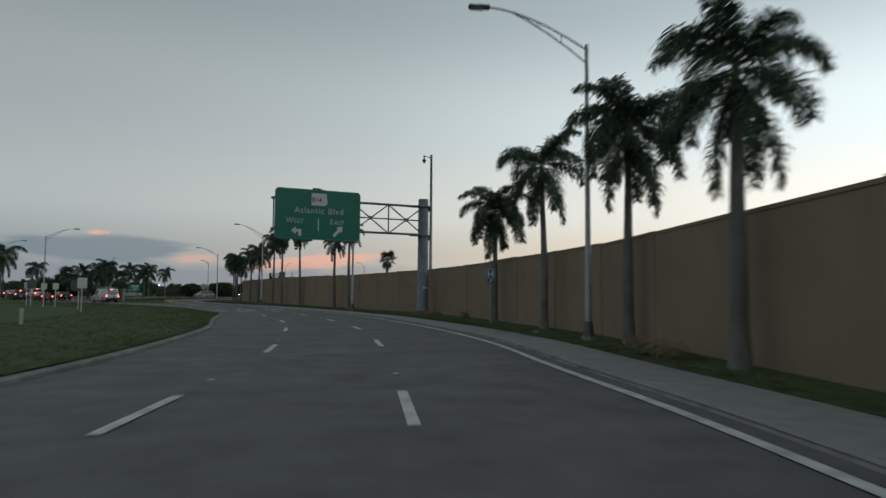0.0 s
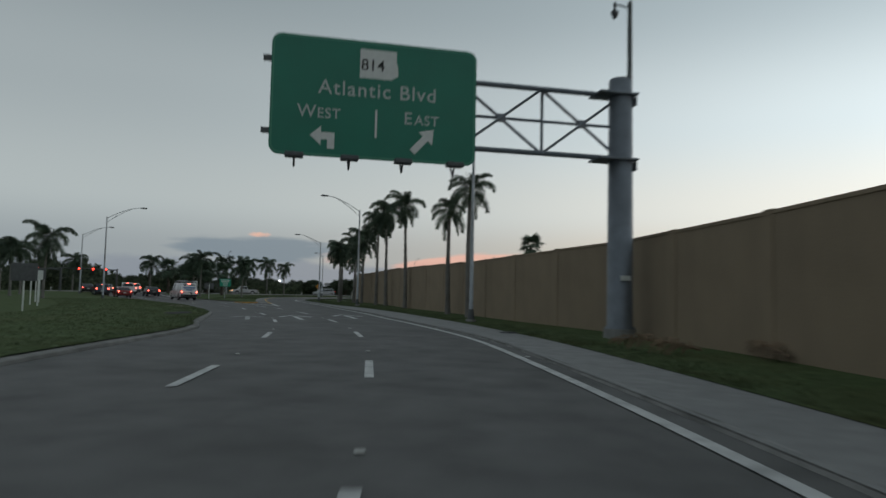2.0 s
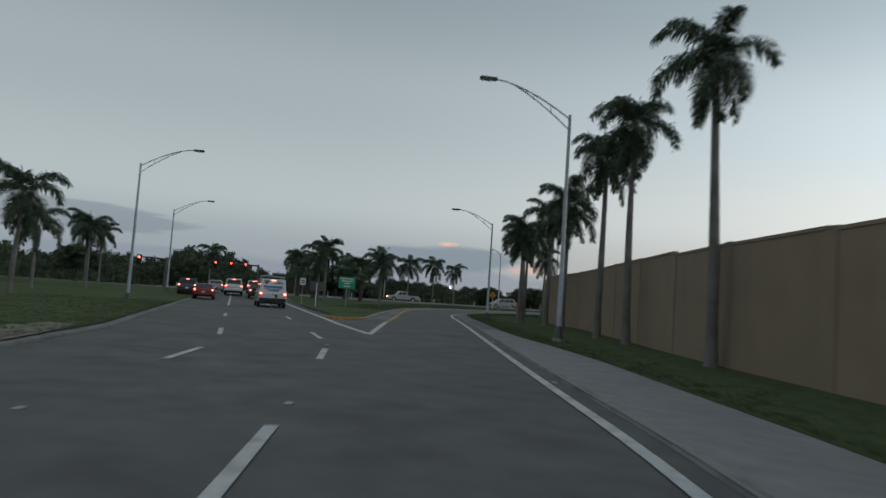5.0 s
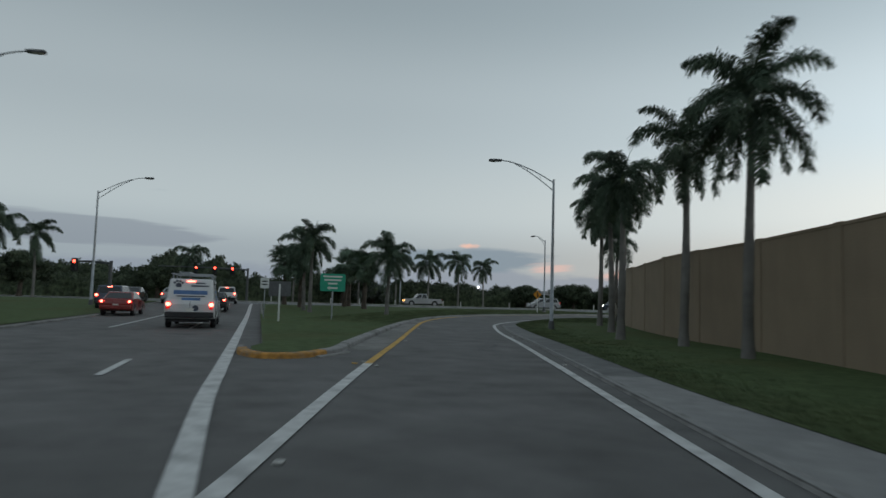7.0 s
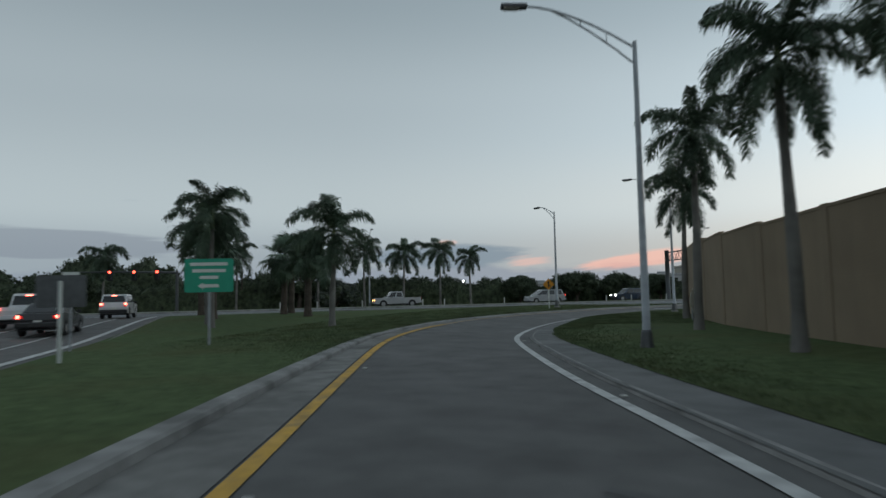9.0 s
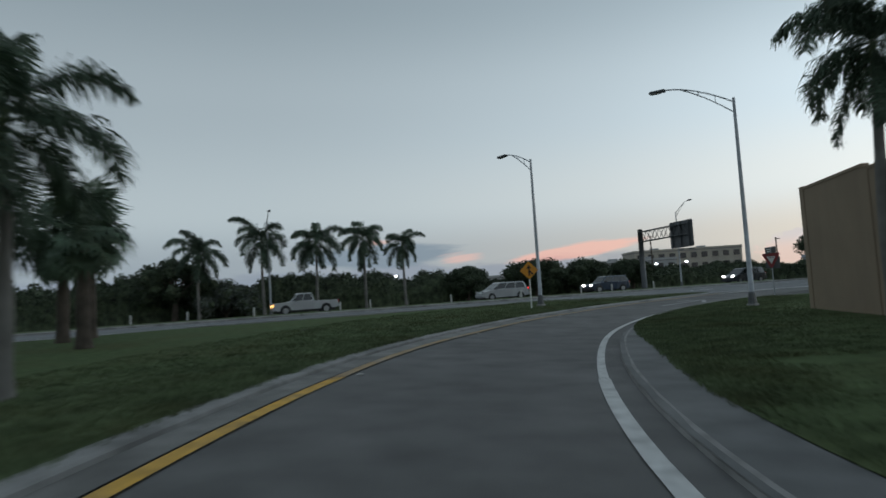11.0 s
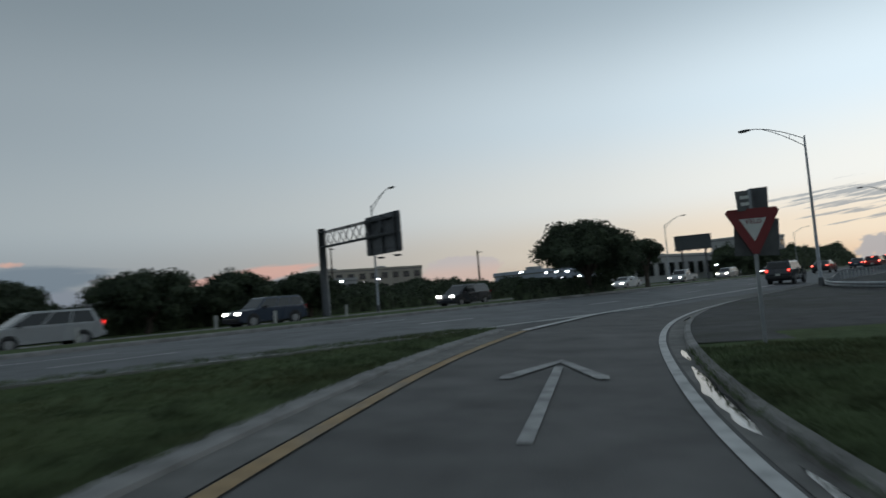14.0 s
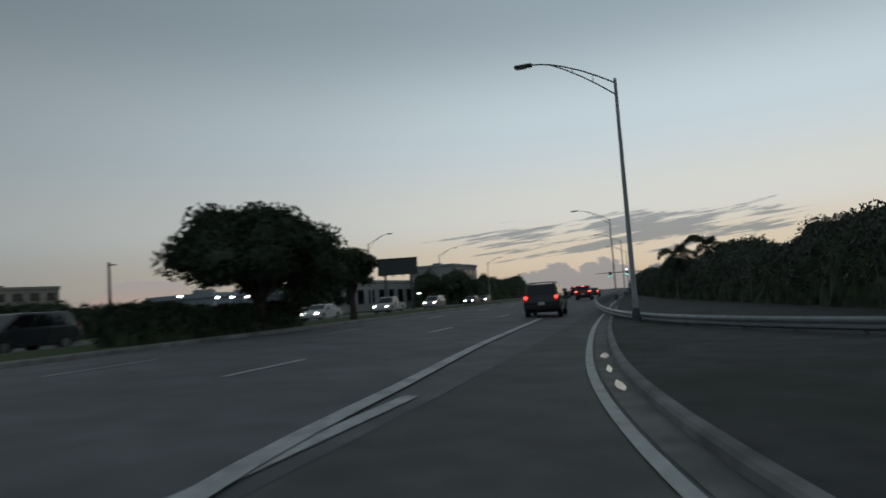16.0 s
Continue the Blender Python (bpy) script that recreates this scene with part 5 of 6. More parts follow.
def hedge(name, line, depth, tall, seed, label, leaves, size=0.2, material=None, wob=0.35, category="hedge", kind="stuff"):
    """A long bank of shrubs: one lumpy body with an uneven top, and leaves standing out all over it."""
    rnd = random.Random(seed)
    total = along(line)[-1]
    step = max(0.45, tall * 0.13)
    k = int(total / step)
    spots = [place_on(line, total * i / k) for i in range(k + 1)]
    side = [(b - a) for a, b in zip(spots, offset(spots, 1.0))]
    ring = 13
    root = thing(name, pose(0, 0, 0), label, category, kind=kind)

    def at(i, a):
        p, sd = spots[i], side[i]
        s = total * i / k
        t = tall * (1 + wob * noise.noise((s * 0.07 + seed, 0.3, 0.1)) + wob * 0.8 * noise.noise((s * 0.24, seed, 0.7)) + wob * 0.5 * noise.noise((s * 0.8, seed, 2.7)))
        w = depth * 0.6 * (1 + 0.3 * noise.noise((s * 0.3, a, seed)))
        ca, sa = math.cos(a), max(0.0, math.sin(a)) ** 0.62
        q = Vector((p.x + sd.x * w * ca, p.y + sd.y * w * ca, height(p.x, p.y) + t * sa))
        lump = 0.16 * tall * noise.noise(q * (2.6 / tall) + Vector((seed, 0, 0))) + 0.10 * tall * noise.noise(q * (7.0 / tall))
        out = Vector((sd.x * ca, sd.y * ca, sa)).normalized()
        return q + out * lump, out

    verts, faces = [], []
    for i in range(k + 1):
        verts += [at(i, math.pi * j / (ring - 1))[0] - Vector((0, 0, 0.12)) for j in range(ring)]
    for i in range(k):
        for j in range(ring - 1):
            c = i * ring + j
            faces.append((c, c + 1, c + ring + 1, c + ring))
    faces += [tuple(range(ring)), tuple(k * ring + j for j in reversed(range(ring)))]
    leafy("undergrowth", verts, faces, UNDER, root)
    lv, lf = [], []
    for _ in range(leaves):
        q, out = at(rnd.randrange(k + 1), math.pi * (0.03 + 0.94 * rnd.random()))
        q = q + out * rnd.uniform(-0.03, 0.08) * tall * rnd.random() + Vector((rnd.uniform(-1, 1), rnd.uniform(-1, 1), rnd.uniform(-0.5, 0.5))) * step * 0.5
        t, s = leaf_card(rnd)
        m = size * rnd.uniform(0.6, 1.35)
        c = len(lv)
        lv += [q - t * m, q + s * m * 0.45, q + t * m, q - s * m * 0.45]
        lf.append((c, c + 1, c + 2, c + 3))
    leafy("foliage", lv, lf, material or LEAF, root)
    return root


# dry fronds shed by the palms
DRY = mat("dry_palm_frond", (0.17, 0.115, 0.07), 0.9, vary=0.3, scale=1.5, second=(0.09, 0.06, 0.035), s2=0.6, amount2=0.6)
for i, (x, y, yaw) in enumerate(((0.1, 43.2, 150), (1.7, 42.0, 100), (8.2, 15.0, 120))):
    dry = frond_mesh("fallen_frond", 2.3, 22, 10, 46, 70 + i, 0.5)
    dry.materials[0] = DRY
    ob = new("fallen_frond", dry)
    ob.matrix_basis = pose(x, y, height(x, y) + 0.27, 0, 0, yaw)
    tagged(ob, "dry brown palm frond lying in the grass", "palm frond", "fallen palm fronds")

# the woods across the street
hedge("woods", [Vector(avenue(u, 36)) for u in range(-175, -18, 3)], 4, 3.4, 3, "dark bank of shrubs and trees across the street", 46000, 0.15, wob=0.45)
hedge("woods", [Vector(avenue(u, 38)) for u in range(-20, 45, 3)], 4, 2.5, 4, "dark low shrubs across the street", 22000, 0.15, wob=0.45)
hedge("woods", [Vector(mainroad(s, -58 + 0.1 * s)) for s in range(-60, 64, 4)], 5, 6.3, 5, "dark bank of trees behind the lawn", 20000, 0.24, wob=0.5)
hedge("woods", [Vector(avenue(u, 44)) for u in range(-150, -60, 4)], 6, 5.3, 6, "dark trees beyond the signals", 14000, 0.26, wob=0.5)
hedge("hedge", [Vector(avenue(u, 12.5)) for u in range(8, 21, 1)], 1.2, 1.3, 7, "clipped dark hedge on the median", 8000, 0.1, wob=0.1)
hedge("woods", spline([avenue(12, -16), avenue(30, -13.5), avenue(60, -9.5), avenue(110, -6.2), avenue(190, -5.0)], 3.0), 3.5, 3.1, 11, "dark bank of bushes behind the guardrail", 80000, 0.12, LEAF_BUSH, 0.4)
hedge("woods", [Vector(avenue(u, -21 - 0.02 * u)) for u in range(-8, 66, 3)], 6, 4.7, 12, "taller dark bushes behind the guardrail", 50000, 0.15, LEAF_BUSH, 0.4)
hedge("woods", [Vector(avenue(u, 34)) for u in range(112, 230, 5)], 5, 5.4, 13, "dark trees far along the street", 9000, 0.26, wob=0.5)
# single trees
x, y = avenue(16.3, 11.9)
tree(x, y, 5.75, 3.75, 1, "large dark broad-crowned tree on the median", 34000, size=0.11, trunk_share=0.24, skirt=0.31, limbs=22)
x, y = avenue(27.7, 12.4)
tree(x, y, 4.6, 1.7, 2, "small open-crowned tree on the median", 3000, size=0.13, skirt=0.4)
for i, (u, v, t, s) in enumerate(((-9, 32, 4.6, 3.4), (-17.5, 33, 4.2, 3.0), (-1.5, 33, 4.5, 3.4), (7, 35, 4.3, 2.8), (62, 33, 5.4, 3.4), (70, 36, 6.0, 3.6), (104, 30, 5.5, 3.4), (118, 29, 6.0, 4.0))):
    x, y = avenue(u, v)
    tree(x, y, t, s, 10 + i, "dark broadleaf tree beyond the street", 9000, size=0.15, trunk_share=0.2, skirt=0.16)
x, y = avenue(-44.5, 31)
tree(x, y, 3.9, 3.4, 40, "rounded silvery grey-green shrub across the street", 7000, LEAF_GREY, 0.14, "shrubs", 0.08, 0.04, 14)
for i, (s, nn, t, r) in enumerate(((30, -30, 6.2, 3.5), (12, -26, 5.6, 3.2), (48, -34, 6.6, 4.0), (-6, -30, 6.0, 3.4), (85, -20, 6, 3.5), (98, 22, 6.5, 4.0), (100, -6, 5.8, 3.5))):
    x, y = mainroad(s, nn)
    tree(x, y, t, r, 60 + i, "dark broadleaf tree behind the lawn", 8000, size=0.16, skirt=0.2)
for i, (u, v, t) in enumerate(((51.3, -8.0, 3.9), (51.1, -10.8, 4.4), (50.9, -12.5, 3.8))):
    x, y = avenue(u, v)
    palm(x, y, t, 0.8, 80 + i, "coconut palm above the bushes", "palms above the bushes", 15)

# ---------------------------------------------------------------- vehicles
GLASS = mat("car_glass", (0.012, 0.014, 0.016), 0.06, vary=0.02, spec=0.7)
TYRE = mat("tyre_rubber", (0.016, 0.016, 0.017), 0.85, vary=0.1)
RIM = mat("alloy_rim", (0.30, 0.31, 0.32), 0.35, 0.8, vary=0.05)
BLACKPLASTIC = mat("black_plastic", (0.018, 0.018, 0.02), 0.6, vary=0.1)
PLATE = mat("number_plate", (0.62, 0.62, 0.58), 0.5, vary=0.05)
TAIL_ON = mat("lit_tail_lamp", (1.0, 0.12, 0.08), 0.3, emit=9.0, vary=0.0)
TAIL_DIM = mat("dim_tail_lamp", (1.0, 0.07, 0.05), 0.3, emit=4.0, vary=0.0)
RED_LENS = mat("red_lens", (0.25, 0.01, 0.01), 0.2)
RED_GLOW = mat("glowing_red_lens", (0.6, 0.012, 0.01), 0.25, emit=0.55, vary=0.0)
HEAD_ON = mat("lit_headlamp", (1.0, 0.96, 0.88), 0.3, emit=14.0, vary=0.0)
AMBER_ON = mat("lit_amber_lamp", (1.0, 0.42, 0.10), 0.3, emit=6.0, vary=0.0)
LAMP_OFF = mat("clear_lamp", (0.4, 0.4, 0.4), 0.15, vary=0.03)


def paint(name, color):
    return mat(name, color, 0.28, 0.0, vary=0.04, scale=1.0, coat=0.6, second=tuple(c * 0.8 for c in color), s2=1.2, amount2=0.3)


def loft_body(outline, width, inset=0.06, shoulder=0.88):
    """A side outline (y, z) swept across the car with rounded flanks."""
    bm = bmesh.new()
    cy = sum(p[0] for p in outline) / len(outline)
    cz = sum(p[1] for p in outline) / len(outline)
    rings = []
    for f, s in ((-1.0, 1), (-0.97, 0.45), (-shoulder, 0), (shoulder, 0), (0.97, 0.45), (1.0, 1)):
        ring = []
        for y, z in outline:
            dy, dz = cy - y, cz - z
            ln = math.hypot(dy, dz)
            ring.append(bm.verts.new((f * width / 2, y + dy / ln * inset * s * 1.6, z + dz / ln * inset * s)))
        rings.append(ring)
    n = len(outline)
    for a, b in zip(rings, rings[1:]):
        for i in range(n):
            bm.faces.new((a[i], a[(i + 1) % n], b[(i + 1) % n], b[i]))
    bm.faces.new(rings[0])
    bm.faces.new(list(reversed(rings[-1])))
    bmesh.ops.recalc_face_normals(bm, faces=list(bm.faces))
    return bm


def quad(*pts):
    bm = bmesh.new()
    bm.faces.new([bm.verts.new(p) for p in pts])
    return bm


def pane(a, b, c, d, push=0.012, shrink=0.06):
    """A pane set on the quad a b c d: shrunk and pushed out along its normal."""
    a, b, c, d = (Vector(p) for p in (a, b, c, d))
    m = (a + b + c + d) / 4
    nrm = (b - a).cross(d - a).normalized()
    pts = [p + (m - p).normalized() * shrink for p in (a, b, c, d)]
    bm = bmesh.new()
    f = [bm.verts.new(p + nrm * push) for p in pts]
    k = [bm.verts.new(p - nrm * 0.01) for p in pts]
    bm.faces.new(f)
    for i in range(4):
        bm.faces.new((f[i], k[i], k[(i + 1) % 4], f[(i + 1) % 4]))
    bmesh.ops.recalc_face_normals(bm, faces=list(bm.faces))
    return bm


CARS = {
    # kind: length, width, height, lower outline, cabin (belt rear y, front y, roof rear y, front y, belt z, roof z, roof half width share)
    "suv": (4.6, 1.84, 1.76, [(-2.28, 0.42), (-2.30, 0.78), (-2.22, 1.06), (1.0, 1.08), (1.25, 1.06), (2.12, 0.98), (2.28, 0.78), (2.28, 0.45), (2.1, 0.32), (-2.1, 0.36)], (-2.18, 1.15, -1.95, 0.42, 1.04, 1.70, 0.80)),
    "van": (5.9, 2.02, 2.12, [(-2.95, 0.48), (-2.96, 1.02), (-2.90, 1.22), (1.75, 1.18), (2.05, 1.15), (2.72, 1.0), (2.92, 0.8), (2.92, 0.48), (2.7, 0.34), (-2.7, 0.40)], (-2.90, 2.05, -2.74, 1.25, 1.14, 2.10, 0.84)),
    "sedan": (4.7, 1.82, 1.45, [(-2.32, 0.40), (-2.34, 0.72), (-2.25, 0.98), (-1.5, 1.0), (0.9, 0.96), (1.3, 0.92), (2.1, 0.78), (2.3, 0.62), (2.3, 0.40), (2.1, 0.28), (-2.1, 0.30)], (-1.75, 1.2, -0.95, 0.35, 0.94, 1.43, 0.76)),
    "pickup": (5.6, 1.95, 1.85, [(-2.78, 0.50), (-2.80, 0.95), (-2.75, 1.12), (1.2, 1.14), (1.5, 1.12), (2.6, 1.06), (2.76, 0.85), (2.76, 0.52), (2.5, 0.38), (-2.5, 0.44)], (-0.75, 1.4, -0.55, 0.65, 1.10, 1.84, 0.80)),
    "minivan": (4.9, 1.92, 1.74, [(-2.42, 0.42), (-2.44, 0.85), (-2.36, 1.04), (1.2, 1.02), (1.5, 1.0), (2.2, 0.88), (2.4, 0.7), (2.4, 0.42), (2.2, 0.28), (-2.2, 0.32)], (-2.32, 1.65, -2.02, 0.55, 1.0, 1.72, 0.78)),
}


def wheel(parent, x, y, r, side):
    bm = bmesh.new()
    tube(bm, [(x - 0.11, y, r), (x - 0.085, y, r), (x + 0.085, y, r), (x + 0.11, y, r)], [r * 0.93, r, r, r * 0.93], 20)
    w = part("wheel", bm, TYRE, parent)
    bm = bmesh.new()
    ox = x + side * 0.105
    tube(bm, [(ox, y, r), (ox + side * 0.012, y, r)], [r * 0.64, r * 0.58], 16)
    part("rim", bm, RIM, w)
    return w


def vehicle(name, kind, x, y, yaw, colour, label, tail=None, head=None, category="car", group="", plate=True, rack=None, lift=0.012):
    L, W, H, outline, (by, fy, ry, rfy, bz, rz, rs) = CARS[kind]
    root = thing(name, pose(x, y, height(x, y) + lift, 0, 0, yaw), label, category, group)
    part("body", loft_body(outline, W), colour, root, smooth=False)
    hw, rw = W / 2 * 0.95, W / 2 * rs
    lo = [(-hw, by, bz), (hw, by, bz), (hw, fy, bz), (-hw, fy, bz)]
    hi = [(-rw, ry, rz), (rw, ry, rz), (rw, rfy, rz), (-rw, rfy, rz)]
    bm = bmesh.new()
    vl, vh = [bm.verts.new(p) for p in lo], [bm.verts.new(p) for p in hi]
    for i in range(4):
        bm.faces.new((vl[i], vl[(i + 1) % 4], vh[(i + 1) % 4], vh[i]))
    bm.faces.new(vh)
    bm.faces.new(list(reversed(vl)))
    bmesh.ops.bevel(bm, geom=[e for e in bm.edges if any(v in vh for v in e.verts)], offset=0.07, segments=3, affect="EDGES", profile=0.5)
    bmesh.ops.recalc_face_normals(bm, faces=list(bm.faces))
    part("cabin", bm, colour, root)
    lerp = lambda a, b, t: tuple(p + (q - p) * t for p, q in zip(a, b))
    part("rear_window", pane(lerp(lo[0], hi[0], 0.12), lerp(lo[1], hi[1], 0.12), lerp(lo[1], hi[1], 0.88), lerp(lo[0], hi[0], 0.88), shrink=0.12), GLASS if kind != "van" else colour, root)
    part("windscreen", pane(lerp(lo[2], hi[2], 0.08), lerp(lo[3], hi[3], 0.08), lerp(lo[3], hi[3], 0.9), lerp(lo[2], hi[2], 0.9), shrink=0.1), GLASS, root)
    cuts = {"suv": (0.03, 0.31, 0.62, 0.97), "van": (0.70, 0.97), "sedan": (0.06, 0.5, 0.95), "pickup": (0.06, 0.5, 0.95), "minivan": (0.04, 0.34, 0.64, 0.97)}[kind]
    for a, b in zip(cuts, cuts[1:]):
        for s in (0, 1):
            p0, p1, q0, q1 = (lo[1], lo[2], hi[1], hi[2]) if s else (lo[0], lo[3], hi[0], hi[3])
            c = [lerp(lerp(p0, p1, a), lerp(q0, q1, a), 0.1), lerp(lerp(p0, p1, b), lerp(q0, q1, b), 0.1), lerp(lerp(p0, p1, b), lerp(q0, q1, b), 0.9), lerp(lerp(p0, p1, a), lerp(q0, q1, a), 0.9)]
            part("side_window", pane(*(c if s else c[::-1]), shrink=0.05), GLASS, root)
    r = {"suv": 0.37, "van": 0.37, "sedan": 0.32, "pickup": 0.39, "minivan": 0.33}[kind]
    for yy in (-L * 0.305, L * 0.31):
        for s in (-1, 1):
            bm = bmesh.new()
            tube(bm, [(s * (W / 2 - 0.12), yy, r + 0.03), (s * (W / 2 + 0.004), yy, r + 0.03)], r * 1.17, 20)
            part("wheel_arch", bm, BLACKPLASTIC, root)
            wheel(root, s * (W / 2 - 0.09), yy, r, s)
    back = min(p[0] for p in outline)
    front = max(p[0] for p in outline)
    bz0 = outline[0][1]
    bump = BLACKPLASTIC if kind in ("suv", "van") else colour
    part("rear_bumper", boxes((0, back - 0.03, bz0 + 0.1, W * 0.96, 0.18, 0.24), bevel=0.05), bump, root)
    part("front_bumper", boxes((0, front + 0.01, bz0 + 0.06, W * 0.94, 0.16, 0.26), bevel=0.05), bump, root)
    part("underbody", boxes((0, 0, 0.34, W * 0.8, L * 0.9, 0.16)), BLACKPLASTIC, root)
    tz = {"suv": 1.0, "van": 0.98, "sedan": 0.84, "pickup": 0.98, "minivan": 1.02}[kind]
    th = {"suv": 0.36, "van": 0.42, "sedan": 0.16, "pickup": 0.36, "minivan": 0.34}[kind]
    for s in (-1, 1):
        lw, lh = (0.15, th * 0.8) if kind != "sedan" else (0.34, th * 0.8)
        tl = part("tail_light", boxes((s * (W / 2 - 0.15), back + 0.0, tz, lw, 0.1, lh), bevel=0.025), RED_GLOW if tail else RED_LENS, root)
        if tail:
            bm = bmesh.new()
            tube(bm, [(s * (W / 2 - 0.15), back - 0.045, tz + lh * 0.1), (s * (W / 2 - 0.15), back - 0.062, tz + lh * 0.1)], [min(lw, lh) * 0.62, min(lw, lh) * 0.5], 12)
            part("bulb", bm, TAIL_ON if tail == "on" else TAIL_DIM, tl)
        part("headlight", boxes((s * (W / 2 - 0.26), front - 0.06, tz - 0.16, 0.34, 0.16, 0.16), bevel=0.03), HEAD_ON if head == "on" else AMBER_ON if head == "amber" else LAMP_OFF, root)
        part("mirror", boxes((s * (W / 2 + 0.1), fy - 0.55, bz + 0.1, 0.18, 0.1, 0.16), bevel=0.03), BLACKPLASTIC, root)
    if tail == "on":
        part("brake_light", boxes((0, ry - 0.03, rz - 0.1, 0.32, 0.06, 0.05), bevel=0.01), TAIL_ON, root)
    if plate:
        part("number_plate", boxes((0, back - 0.1 if kind in ("suv",) else back - 0.04, bz0 + (0.22 if kind == "sedan" else 0.3), 0.32, 0.03, 0.16)), PLATE, root)
    if rack:
        for s in (-1, 1):
            part("roof_rail", boxes((s * rw * 0.82, (ry + rfy) / 2, rz + 0.06, 0.05, (rfy - ry) * 0.85, 0.04), (s * rw * 0.82, ry + 0.4, rz + 0.03, 0.05, 0.06, 0.07), (s * rw * 0.82, rfy - 0.4, rz + 0.03, 0.05, 0.06, 0.07), bevel=0.01), BLACKPLASTIC, root)
        for yy in (ry + 0.35, rfy - 0.45):
            part("cross_bar", boxes((0, yy, rz + 0.085, rw * 1.7, 0.06, 0.03)), BLACKPLASTIC, root)
    return root


GREY_SUV = paint("dark_grey_car_paint", (0.030, 0.034, 0.042))
WHITE = paint("white_car_paint", (0.62, 0.63, 0.64))
SILVER = paint("silver_car_paint", (0.34, 0.35, 0.36))
BLACK = paint("black_car_paint", (0.014, 0.014, 0.016))
REDCAR = paint("red_car_paint", (0.20, 0.016, 0.014))
BLUECAR = paint("dark_blue_car_paint", (0.03, 0.045, 0.075))
VAN_INK = mat("faded_blue_lettering", (0.10, 0.20, 0.42), 0.5, vary=0.2, scale=3)
VAN_DARK = mat("dark_lettering", (0.05, 0.06, 0.09), 0.5, vary=0.2, scale=3)

suv = vehicle("suv_car", "suv", -30.6, 192.2, -41.0, GREY_SUV, "dark grey SUV with roof rails and lit tail lights", "dim", None, rack=True)
van = vehicle("work_van", "van", -56.6, 97.2, 51, WHITE, "white work van with blue lettering and a roof ladder rack", "on", None, "van")


def van_details():
    back = -2.97
    rows = [(0.0, 1.52, 1.35, 0.17, VAN_INK), (0.02, 1.36, 1.15, 0.05, VAN_DARK), (0.02, 1.24, 0.75, 0.11, VAN_INK), (0.38, 1.92, 0.38, 0.05, VAN_DARK), (0.36, 1.8, 0.72, 0.06, VAN_DARK)]
    for cx, cz, w, h, m in rows:
        y = -2.90 + (cz - 1.14) * 0.16 / 0.96 - 0.022
        part("lettering_bar", boxes((cx, y, cz, w, 0.012, h)), m, van)
    bm = bmesh.new()
    y = -2.90 + (1.85 - 1.14) / 6 - 0.02
    for dx, dz, r in ((0, 0, 0.12), (-0.16, 0.12, 0.05), (-0.06, 0.19, 0.05), (0.06, 0.19, 0.05), (0.16, 0.12, 0.05)):
        tube(bm, [(-0.5 + dx, y + 0.01, 1.8 + dz), (-0.5 + dx, y - 0.012, 1.8 + dz)], r, 12)
    part("emblem", bm, VAN_DARK, van)
    part("door_seam", boxes((0, -2.965, 0.85, 0.02, 0.012, 0.55)), VAN_DARK, van)
    bm = bmesh.new()
    tube(bm, [(0.22, -2.95, 0.86), (0.22, -2.99, 0.86)], 0.13, 16)
    part("badge", bm, VAN_DARK, van)
    for s in (-1, 1):
        for k in range(3):
            yy = -2.2 + k * 1.6
            part("rack_leg", boxes((s * 0.78, yy, 2.2, 0.05, 0.05, 0.22)), GALV, van)
        part("rack_rail", boxes((s * 0.78, -0.6, 2.31, 0.06, 3.8, 0.05)), GALV, van)
    for k in range(4):
        part("rack_bar", boxes((0, -2.3 + k * 1.1, 2.31, 1.7, 0.05, 0.05)), GALV, van)
    lad = bmesh.new()
    tube(lad, [(-0.5, -2.6, 2.38), (-0.5, 1.0, 2.38)], 0.03, 6)
    tube(lad, [(-0.1, -2.6, 2.38), (-0.1, 1.0, 2.38)], 0.03, 6)
    for k in range(11):
        tube(lad, [(-0.5, -2.4 + k * 0.32, 2.38), (-0.1, -2.4 + k * 0.32, 2.38)], 0.016, 5)
    part("ladder", lad, GALV, van)
    for z, w in ((1.55, 1.2), (1.35, 0.9), (1.2, 1.1)):
        part("side_bar", boxes((1.0 - (z - 1.14) * 0.13 / 0.96 - 0.02, -0.6, z, 0.02, w, 0.09)), VAN_INK, van)


van_details()
# the queue at the signals
queue = [("sedan", -69.6, 101.2, REDCAR, "dark red sedan waiting in the queue with lit brake lights"), ("sedan", -72.6, 110.2, BLACK, "black sedan waiting in the queue with lit brake lights"), ("pickup", -79.0, 112.4, WHITE, "white pickup truck waiting in the queue with lit brake lights"), ("suv", -86.4, 121.9, WHITE, "white SUV waiting in the queue with lit brake lights"),
         ("suv", -76.6, 104.6, BLUECAR, "dark blue SUV waiting in the queue with lit brake lights"), ("sedan", -86.5, 115.9, SILVER, "silver sedan waiting in the queue with lit brake lights"), ("sedan", -86.0, 111.5, BLACK, "black sedan waiting in the queue with lit brake lights")]
for kind, x, y, colour, label in queue:
    vehicle("waiting_car" if kind != "pickup" else "pickup_truck", kind, x, y, 50, colour, label, "on", None, group="cars waiting at the signals")
